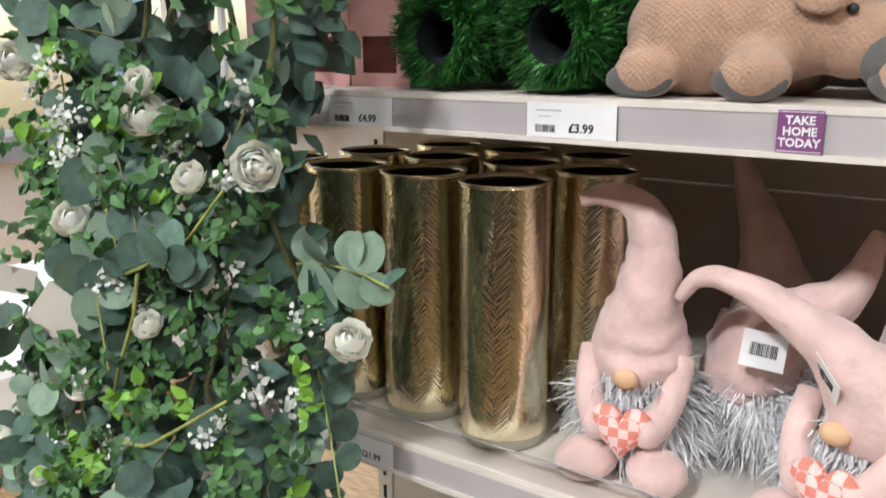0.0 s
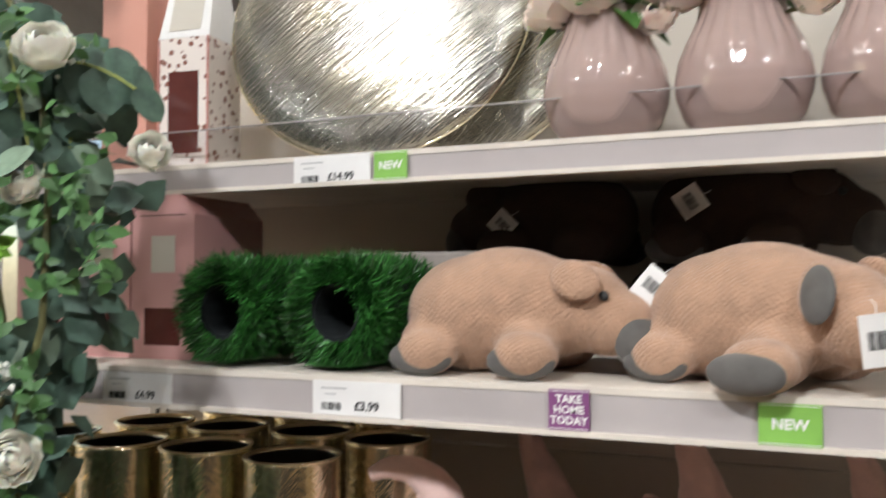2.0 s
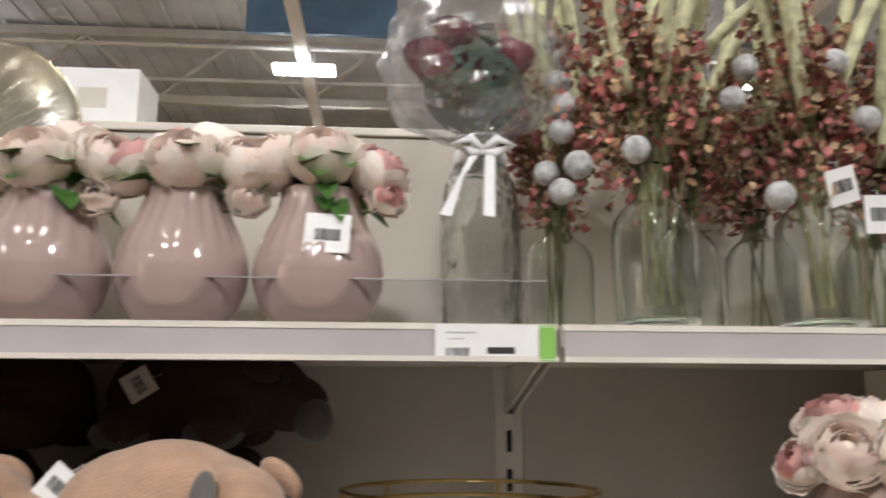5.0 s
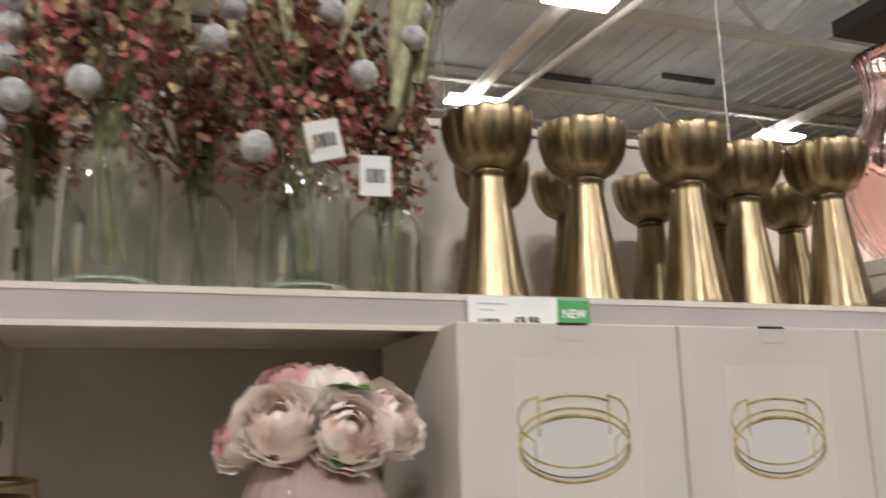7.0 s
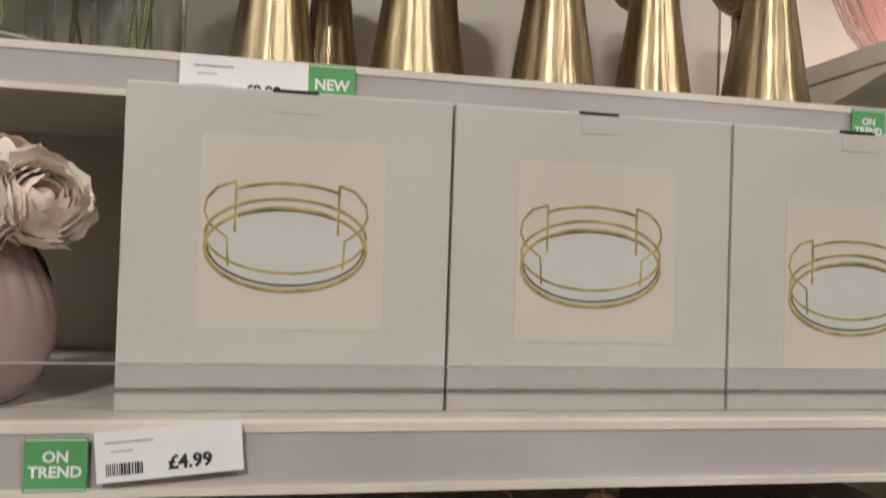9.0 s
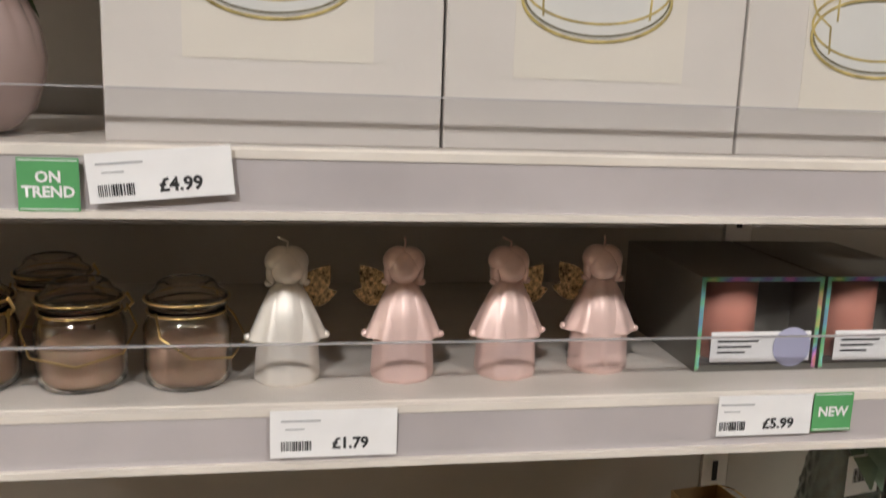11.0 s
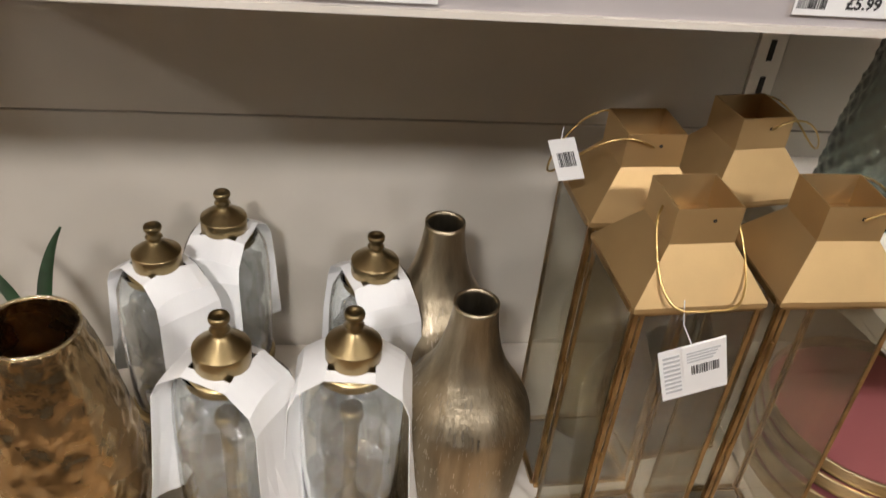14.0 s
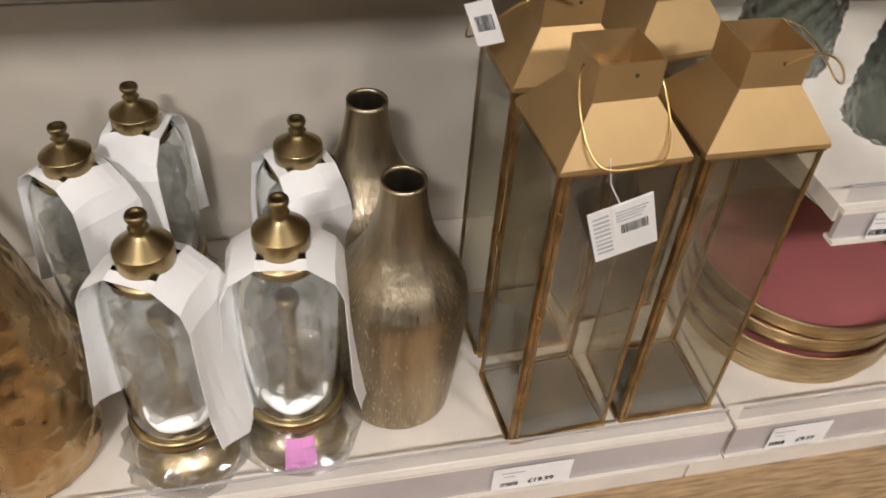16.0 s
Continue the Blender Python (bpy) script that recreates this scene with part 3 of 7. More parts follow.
# ---------- boxed mirror trays ----------
def tray_box(x0, x1, drop):
    w, h = x1 - x0 - 0.002, 0.228
    t = thing("tray_box", "white carton printed with a round gold mirror tray", "box", "boxed trays", m=pose((x0 + x1) / 2, -0.053, Z_TRAY))
    body = part("carton", boxm(-w / 2, w / 2, 0, 0.24, 0, h, bevel=0.0015), M_TRAYBOX, t)
    part("flap_notch", boxm(-0.016, 0.016, -0.0006, 0.001, h - 0.0015, h + 0.0006), M_SLOT, body)
    part("flap_tape", boxm(-0.014, 0.018, -0.0005, 0.001, h - 0.016, h - 0.004), M_TRAYBOX, body)
    pr = part("print_panel", boxm(-0.063, 0.066, -0.0004, 0.001, 0.058 - drop, 0.195 - drop), M_CREAMPRINT, t, "cream printed picture panel")
    cx, cz, rx = -0.003, 0.118 - drop, 0.056
    bm = bmesh.new()
    c = bm.verts.new((cx, -0.0009, cz))
    ring = [bm.verts.new((cx + rx * math.cos(a), -0.0009, cz - 0.001 + 0.029 * math.sin(a))) for a in np.linspace(0, 2 * math.pi, 48, endpoint=False)]
    for i in range(48):
        bm.faces.new((c, ring[i], ring[(i + 1) % 48]))
    part("mirror_print", bm, M_MIRRORPRINT, pr)

    def arc(a0, a1, dz, r, h, k=1.0, ink=None):
        bm2 = tube([(cx + rx * k * math.cos(a), -0.001, cz + dz + h * math.sin(a)) for a in np.linspace(radians(a0), radians(a1), 50)], r, seg=6)
        bmesh.ops.scale(bm2, vec=(1, 0.15, 1), verts=bm2.verts, space=pose(0, 0.001, 0))
        part("rail_print", bm2, ink or M_GOLDPRINT, pr)
    arc(0, 360, -0.003, 0.0012, 0.0295)
    arc(180, 360, -0.001, 0.0008, 0.0275, 0.975, M_DARKPRINT)
    arc(0, 360, 0.0065, 0.001, 0.0265)
    arc(52, 128, -0.001, 0.0008, 0.0255, 1.0, M_DARKPRINT)
    arc(50, 130, 0.0205, 0.001, 0.0235)
    for s in (-1, 1):
        pts = [(cx + s * 0.036, cz + 0.044), (cx + s * 0.048, cz + 0.040), (cx + s * 0.0555, cz + 0.031), (cx + s * 0.057, cz + 0.022), (cx + s * 0.053, cz + 0.013), (cx + s * 0.041, cz + 0.004), (cx + s * 0.040, cz - 0.016)]
        bm2 = tube([(a, -0.001, b) for a, b in pts], 0.0009, seg=6)
        add_tube(bm2, [(cx + s * 0.036, -0.001, cz + 0.044), (cx + s * 0.036, -0.001, cz + 0.008)], 0.0009, seg=6)
        bmesh.ops.scale(bm2, vec=(1, 0.15, 1), verts=bm2.verts, space=pose(0, 0.001, 0))
        part("rail_print", bm2, M_GOLDPRINT, pr)


tray_box(0.405, 0.637, 0.0)
tray_box(0.637, 0.864, 0.006)
tray_box(0.864, 1.088, 0.024)


# ---------- tall gold candle holders ----------
def lobes(n, amp):
    return lambda a, z, i: 1 + amp * (abs(math.cos(a * n / 2)) - 0.5)


def goblet(x, y, s=1.0, rz=0.0):
    t = thing("candle_holder", "tall antique gold fluted candle holder", "candle holder", "gold candle holders", m=pose(x, y, Z_TOP, rz=rz))
    foot = densify([(0.0395, 0), (0.04, 0.003), (0.0365, 0.02), (0.0305, 0.06), (0.0248, 0.1), (0.0208, 0.13), (0.0192, 0.149)], 14)
    part("foot", lathe([(r * s, z * s) for r, z in foot], seg=60, wave=lobes(10, 0.05)), M_BRASS, t, smooth=True)
    part("collar", lathe([(0.0185 * s, 0.148 * s), (0.0208 * s, 0.1495 * s), (0.0208 * s, 0.152 * s), (0.0185 * s, 0.1535 * s)], seg=24), M_BRASS, t, smooth=True)
    cup = densify([(0.012, 0.152), (0.024, 0.1535), (0.0365, 0.162), (0.0455, 0.176), (0.0505, 0.193), (0.052, 0.208), (0.051, 0.2165)], 16)

    def petals(a, z, i):
        k = min(1, max(0, (z / s - 0.153) / 0.02))
        return 1 + 0.055 * (abs(math.cos(a * 7)) - 0.6) * k
    bm = lathe([(r * s, z * s) for r, z in shell(cup, 0.0028)], seg=112, wave=petals)
    for v in bm.verts:               # scalloped rim
        if v.co.z > 0.21 * s:
            v.co.z += 0.0022 * s * (abs(math.cos(math.atan2(v.co.y, v.co.x) * 7)) - 0.5)
    part("cup", bm, M_BRASS, t, "brass cup with fluted petals", smooth=True)


for x, y, s in ((0.503, 0.085, 1.0), (0.625, 0.085, 1.0), (0.752, 0.065, 1.0), (0.868, 0.105, 1.0), (0.968, 0.065, 1.0),
                (0.56, 0.205, 0.93), (0.675, 0.215, 0.93), (0.80, 0.215, 0.93), (0.915, 0.22, 0.93), (1.03, 0.2, 0.93)):
    goblet(x, y, s, U(0, 40))


# ---------- pink vases and peonies ----------
def bloom_bm(r, seed, core=True, rows=(5, 5, 5, 4, 3, 3), open_out=0.16, shrink=0.62, rise=96):
    """A full rose or peony head: rows of cupped petals, each row wrapped closer round the heart."""
    g = random.Random(seed)
    bm = bmesh.new()
    n, k = 6, 6
    for l, count in enumerate(rows):
        f = l / (len(rows) - 1)
        R = r * (1.0 - shrink * f)
        top = radians(rise + (152 - rise) * f)
        for p in range(count):
            az0 = 2 * math.pi * (p + 0.5 * (l % 2)) / count + g.uniform(-0.2, 0.2) + l * 0.4
            half = math.pi / count * g.uniform(1.2, 1.45)
            tp = top * g.uniform(0.92, 1.08)
            ph = g.uniform(0, 6)
            grid = []
            for i in range(n + 1):
                u = i / n
                row = []
                for j in range(k + 1):
                    v = 2 * j / k - 1
                    th = 0.25 + (tp - 0.25) * u * (1 - 0.2 * v * v * u)
                    w = half * (0.45 + 0.55 * math.sin(math.pi * (0.1 + 0.55 * u)))
                    az = az0 + v * w
                    rad = R * (1 + open_out * (1 - 0.6 * f) * u ** 3 + 0.05 * v + 0.05 * math.sin(8 * v + 3 * u + ph) * u * u)
                    row.append(bm.verts.new((rad * math.sin(th) * math.cos(az), rad * math.sin(th) * math.sin(az), -rad * math.cos(th) * (0.92 + 0.22 * f) + 0.18 * r * f)))
                grid.append(row)
            for a, b in zip(grid, grid[1:]):
                for j in range(k):
                    bm.faces.new((a[j], a[j + 1], b[j + 1], b[j])).material_index = 1 if core and l > 2 else 0
    add_ball(bm, (0, 0, 0.16 * r), (1 - shrink) * 0.6 * r, 1, 1, 1.1, 1 if core else 0, 2)
    return bm


BLOOMS = [link_mesh("bloom", bloom_bm(0.041, s, rows=(6, 6, 6, 6, 5, 4, 3), open_out=0.2, shrink=0.6, rise=(102, 92, 97)[s - 1]), [M_PEONY, M_PEONYCORE if s == 2 else M_PEONYMID]) for s in (1, 2, 3)]
BLOOM_DATA = [b.data for b in BLOOMS]
for b in BLOOMS:
    bpy.data.objects.remove(b)


def bunch_part(name, data, parent, m):
    c = new(name, data)
    c.parent, c.matrix_basis = parent, m
    return c


def peony_bunch(x, y, z, heads, label="bunch of blush pink silk peonies with leaves"):
    t = thing("peony_bunch", label, "flowers", "silk peonies", m=pose(x, y, z))
    for i, (dx, dy, dz, s, rx, ry) in enumerate(heads):
        f = bunch_part("bloom", BLOOM_DATA[(i + int(abs(x) * 50)) % 3 if i else 0], t, pose(dx * 0.95, dy, dz * 0.9, rx, ry, 0) @ pose(0, 0, 0, 0, 0, U(0, 360)) @ Matrix.Scale(s * 0.88, 4))
        part("stem", tube([(dx, dy, dz - 0.01), (dx * 0.4, dy * 0.4, -0.02), (0, 0, -0.06)], 0.0022, seg=6), M_STEM, t)
    for i in range(14):
        a = U(0, 360) if i > 5 else 180 + 360 * i / 10 + U(-10, 10)
        bm = bmesh.new()
        add_leaf(bm, pose(0, 0, U(-0.002, 0.028), U(-35, 25), 0, a) @ pose(0, 0.02, 0), U(0.045, 0.062), U(0.024, 0.033), 0.3, 0.35, oval=True)
        part("leaf", bm, M_LEAF, t, smooth=True)


VASE = [(0.028, 0.0), (0.044, 0.003), (0.058, 0.018), (0.0655, 0.04), (0.067, 0.055), (0.0635, 0.075), (0.0565, 0.092), (0.049, 0.107), (0.0435, 0.12), (0.041, 0.132), (0.042, 0.14)]


def pink_vase(x, y, z, tag=False):
    t = thing("round_vase", "round mauve pink glass vase with ribbed shoulder", "vase", "pink vases", m=pose(x, y, z))
    part("body", lathe(shell(densify(VASE, 31), 0.0035), seg=182, wave=lambda a, zz, i: 1 + 0.035 * (abs(math.cos(a * 11)) - 0.6) * min(1, max(0, (zz - 0.055) / 0.04))), M_SMOKEPINK, t, smooth=True)
    if tag:
        g = part("tag", turned(boxm(-0.022, 0.022, 0, 0.0006, -0.02, 0.02), pose(0.012, -0.061, 0.086, -10, 3, 0)), M_WHITE, t, "white barcode tag")
        barcode(g, 0, -0.0004, -0.002, 0.024, 0.012, pose(0.012, -0.061, 0.086, -10, 3, 0))


def barcode(parent, x, y, z, w, h, m):
    g = random.Random(int(abs(x * 1000)) + 3)
    bm = bmesh.new()
    cx = x - w / 2
    while cx < x + w / 2:
        b = g.choice((0.0005, 0.0008, 0.0012))
        add_box(bm, cx, cx + b, y - 0.0004, y, z - h / 2, z + h / 2)
        cx += b + g.choice((0.0005, 0.0007, 0.001))
    turned(bm, m)
    return part("barcode", bm, M_INK, parent)


H3 = [(0.0, -0.03, 0.035, 1.0, 50, 0), (-0.058, -0.012, 0.03, 0.98, 30, -35), (0.06, -0.012, 0.028, 0.95, 30, 40), (0.02, 0.035, 0.055, 1.0, -10, 10), (-0.03, 0.03, 0.055, 0.95, -10, -15), (0.066, -0.03, -0.012, 0.55, 70, 40)]
for i, x in enumerate((-0.511, -0.373, -0.236)):
    pink_vase(x, 0.062, Z_TOP, i == 2)
    peony_bunch(x, 0.062, Z_TOP + 0.136, [(a + U(-0.008, 0.008), b, c + U(-0.004, 0.01), s, d + U(-12, 12), e) for a, b, c, s, d, e in H3])
pink_vase(0.29, -0.005, Z_TRAY)
peony_bunch(0.29, -0.005, Z_TRAY + 0.132, [(-0.038, -0.03, 0.012, 0.92, 55, -20), (0.018, -0.046, 0.004, 0.9, 75, 10), (-0.022, 0.014, 0.044, 0.92, 15, -15), (0.03, 0.014, 0.042, 0.9, 15, 20), (0.062, -0.024, 0.012, 0.88, 50, 50), (-0.068, 0.0, 0.0, 0.7, 15, -60)])


# ---------- plush capybaras ----------
def capybara(label, m, knit, reach=0.0, turn=0.0):
    """Lying plush, nose towards +x, base at z 0; reach stretches the near foreleg, turn swings the head away."""
    bm = bmesh.new()
    add_ball(bm, (0.0, 0, 0.066), 0.064, 1.4, 1.0, 0.99, 0, 4)
    add_ball(bm, (-0.035, 0, 0.06), 0.064, 1.15, 1.05, 0.96, 0, 4)
    add_ball(bm, (0.045, 0, 0.066), 0.054, 1.15, 0.98, 0.95, 0, 4)
    hm = Matrix.Translation((0.06, 0, 0)) @ pose(0, 0, 0, 0, 0, turn) @ Matrix.Translation((-0.06, 0, 0))
    for c, r, sx, sy, sz in (((0.08, -0.004, 0.066), 0.046, 1.1, 0.95, 0.95), ((0.108, -0.008, 0.053), 0.037, 1.25, 0.95, 0.92)):
        add_ball(bm, hm @ Vector(c), r, sx, sy, sz, 0, 4, m=pose(0, 0, 0, 0, 0, turn))
    for x, y, k in ((-0.07, -0.052, 0), (0.035, -0.058, 1), (-0.06, 0.055, 0), (0.04, 0.055, 0)):
        add_ball(bm, (x, y * 0.8, 0.03), 0.03, 1.05, 1.0, 1.0, 0, 3)
        add_ball(bm, (x + 0.006, y * 1.25 - reach * k * 0.5, 0.023), 0.0235, 1.4, 1.0 + 6 * reach * k, 1.0, 0, 3)
    ob = link_mesh("plush_capybara", bm, [knit])
    rm = ob.modifiers.new("remesh", "REMESH")
    rm.mode, rm.voxel_size, rm.use_smooth_shade = "VOXEL", 0.0042, True
    sm = ob.modifiers.new("smooth", "SMOOTH")
    sm.factor, sm.iterations = 0.5, 7
    dg = bpy.context.evaluated_depsgraph_get()
    me = bpy.data.meshes.new_from_object(ob.evaluated_get(dg))
    bpy.data.objects.remove(ob)
    bm = bmesh.new()
    bm.from_mesh(me)
    # felt soles
    for x, y in ((-0.066, -0.0665), (0.04, -0.0735 - reach)):
        add_ball(bm, (x - 0.002, y - 0.0045, 0.018), 0.0238, 1.42, 0.58, 0.74, 1, 3)
    # felt muzzle wrapping the low front of the head
    if not turn:
        add_ball(bm, hm @ Vector((0.136, -0.012, 0.036)), 0.0285, 0.85, 1.2, 1.0, 1, 3, m=pose(0, 0, 0, 0, -18, turn))
    for s in (-1, 1):            # broad folded ears and bead eyes
        if turn and s < 0:
            continue
        e = Vector((0.083, s * 0.044 - 0.004, 0.094))
        add_ball(bm, hm @ e, 0.0225, 1.15, 0.42, 0.92, 0, 3, m=pose(0, 0, 0, s * 30, 26, turn + s * 14))
        add_ball(bm, hm @ Vector((0.109, s * 0.034 - 0.006, 0.079)), 0.005, 1, 0.7, 1, 2, 2)
    return solo("plush_capybara", bm, [knit, M_GREYFELT, M_INK], label, "plush toy", "plush capybaras", m=m)


def ear_flap(parent):
    """The second toy's near ear hangs down, its grey felt lining turned out."""
    bm = bmesh.new()
    add_ball(bm, (0.078, -0.062, 0.082), 0.0185, 1.0, 0.3, 1.4, 0, 3, m=pose(0, 0, 0, -14, -14, -20))
    add_ball(bm, (0.076, -0.059, 0.084), 0.0195, 1.0, 0.3, 1.35, 1, 3, m=pose(0, 0, 0, -14, -14, -20))
    part("ear", bm, [M_GREYFELT, M_KNIT], parent, "hanging grey felt ear", smooth=True)


capybara("tan knitted plush capybara with grey felt feet", pose(-0.605, 0.01, Z_CAPY), M_KNIT)
cap2 = capybara("tan knitted plush capybara with hanging grey felt ear", pose(-0.358, 0.004, Z_CAPY, rz=-24), M_KNIT, 0.028, -24)
ear_flap(cap2)
dark = capybara("dark brown knitted plush capybara on the shelf", pose(-0.68, 0.215, Z_CAPY, rz=8), M_KNITDARK)
for m in (pose(-0.42, 0.235, Z_CAPY, rz=-6), pose(-0.615, 0.235, Z_CAPY + 0.112, rz=175), pose(-0.385, 0.24, Z_CAPY + 0.112, rz=-4)):
    copy_thing(dark, m)


def swing_tag(x, y, z, rx, ry, rz, w=0.03, h=0.034):
    t = thing("swing_tag", "white card swing tag with barcode", "label", "swing tags", m=pose(x, y, z, rx, ry, rz))
    c = part("card", boxm(-w / 2, w / 2, 0, 0.0006, -h, 0), M_WHITE, t)
    barcode(c, 0, 0, -h * 0.5, w * 0.6, h * 0.35, Matrix.Identity(4))
    part("thread", tube([(0, 0, -0.002), (0.002, 0.006, 0.006), (0.001, 0.014, 0.008)], 0.0004, seg=5), M_RIBBON, t)


swing_tag(-0.444, -0.002, 1.207, 0, 40, 0)
swing_tag(-0.272, -0.112, 1.174, 10, -8, 12, 0.027, 0.042)
swing_tag(-0.652, 0.163, 1.28, 8, 45, 5, 0.03, 0.03)
swing_tag(-0.424, 0.165, 1.298, 8, 58, 5, 0.032, 0.032)

# ---------- gold hatched cylinder vases ----------
def hatch(m):
    """Herringbone of fine pressed ridges running round a cylinder in upright columns."""
    nt = m.node_tree
    b = nt.nodes["Principled BSDF"]
    L = nt.links.new
    tc, sp, an = nt.nodes.new("ShaderNodeTexCoord"), nt.nodes.new("ShaderNodeSeparateXYZ"), nt.nodes.new("ShaderNodeMath")
    an.operation = "ARCTAN2"
    L(tc.outputs["Object"], sp.inputs[0])
    L(sp.outputs[1], an.inputs[0])
    L(sp.outputs[0], an.inputs[1])
    heights = []
    for turn in (42, -42):
        cb, r1, r2, no = nt.nodes.new("ShaderNodeCombineXYZ"), nt.nodes.new("ShaderNodeMapping"), nt.nodes.new("ShaderNodeMapping"), nt.nodes.new("ShaderNodeTexNoise")
        sc = nt.nodes.new("ShaderNodeMath")
        sc.operation = "MULTIPLY"
        sc.inputs[1].default_value = 0.0555
        L(an.outputs[0], sc.inputs[0])
        L(sc.outputs[0], cb.inputs[0])
        L(sp.outputs[2], cb.inputs[1])
        r1.inputs["Rotation"].default_value = (0, 0, radians(turn))
        r2.inputs["Scale"].default_value = (380, 36, 1)
        no.inputs["Scale"].default_value = 1
        no.inputs["Detail"].default_value = 1.5
        L(cb.outputs[0], r1.inputs[0])
        L(r1.outputs[0], r2.inputs[0])
        L(r2.outputs[0], no.inputs["Vector"])
        heights.append(no.outputs[0])
    sn, st, wb, ad = (nt.nodes.new("ShaderNodeMath") for k in range(4))
    wb.operation, ad.operation, sn.operation, st.operation = "MULTIPLY_ADD", "ADD", "SINE", "GREATER_THAN"
    wob = nt.nodes.new("ShaderNodeTexNoise")
    wob.inputs["Scale"].default_value = 30
    L(tc.outputs["Object"], wob.inputs["Vector"])
    wb.inputs[1].default_value, wb.inputs[2].default_value = 9, 0
    L(an.outputs[0], wb.inputs[0])
    L(wb.outputs[0], ad.inputs[0])
    L(wob.outputs[0], ad.inputs[1])
    L(ad.outputs[0], sn.inputs[0])
    L(sn.outputs[0], st.inputs[0])
    st.inputs[1].default_value = 0.0
    mx, bp = nt.nodes.new("ShaderNodeMix"), nt.nodes.new("ShaderNodeBump")
    mx.data_type = "FLOAT"
    L(st.outputs[0], mx.inputs[0])
    L(heights[0], mx.inputs[2])
    L(heights[1], mx.inputs[3])
    bp.inputs["Strength"].default_value = 0.42
    bp.inputs["Distance"].default_value = 0.0022
    L(mx.outputs[0], bp.inputs["Height"])
    L(bp.outputs[0], b.inputs["Normal"])


hatch(M_GOLDVASE)
for x, y in ((-0.868, 0.012), (-0.998, 0.022), (-1.122, 0.012), (-0.812, 0.148), (-0.935, 0.165), (-1.065, 0.155), (-0.88, 0.285), (-1.01, 0.28), (-1.19, 0.15), (-1.252, 0.03), (-1.14, 0.28)):
    t = thing("cylinder_vase", "tall gold cylinder vase with hatched texture", "vase", "gold cylinder vases", m=pose(x, y, Z_GNOME, rz=U(0, 360)))
    part("wall", lathe(shell(densify([(0.054, 0.012), (0.0555, 0.016), (0.0555, 0.318), (0.0555, 0.326)], 12), 0.0025), seg=96, wave=lambda a, z, i: 1 + 0.012 * noise.noise(Vector((math.cos(a) * 3.0, math.sin(a) * 3.0, z * 2 + x * 40)))), M_GOLDVASE, t, smooth=True)
    part("base", lathe([(0.05, 0), (0.055, 0.003), (0.0562, 0.014), (0.05, 0.018)], seg=48), M_GOLDGLASS, t, "clear gold tinted glass base", smooth=True)
    # Near-black lining paints the shade down inside the gold vase.
    part("inside", lathe([(0.0518, 0.02), (0.0522, 0.022), (0.0522, 0.322), (0.0518, 0.324), (0.051, 0.322), (0.051, 0.024)], seg=48, caps=False), M_DARKIN, t, "lining darkened for the shade inside")
    part("rim", lathe([(0.0535, 0.3245), (0.0566, 0.3255), (0.0568, 0.3285), (0.0535, 0.329), (0.0525, 0.3245)], seg=48, caps=False), M_GOLDVASE, t, smooth=True)


# ---------- plush gnomes ----------
def gingham(m):
    nt = m.node_tree
    tc = nt.nodes.new("ShaderNodeTexCoord")
    ck = nt.nodes.new("ShaderNodeTexChecker")
    ck.inputs["Scale"].default_value = 90
    ck.inputs[1].default_value, ck.inputs[2].default_value = (0.80, 0.25, 0.19, 1), (0.86, 0.62, 0.56, 1)
    nt.links.new(tc.outputs["Object"], ck.inputs[0])
    nt.links.new(ck.outputs[0], nt.nodes["Principled BSDF"].inputs["Base Color"])


gingham(M_CHECK)


def fur_lock(bm, p, d, ln, w, g, mi):
    side = d.cross(Vector((g.uniform(-1, 1), g.uniform(-1, 1), g.uniform(-1, 1)))).normalized()
    prev = None
    q = Vector(p)
    for i in range(5):
        u = i / 4
        hw = w * (1 - u * 0.85)
        row = (bm.verts.new(q - side * hw), bm.verts.new(q + side * hw))
        if prev:
            bm.faces.new((prev[0], prev[1], row[1], row[0])).material_index = mi
        prev = row
        d = (d + Vector((g.uniform(-0.5, 0.5), g.uniform(-0.5, 0.5), -0.35 + g.uniform(-0.4, 0.3)))).normalized()
        q = q + d * ln / 4


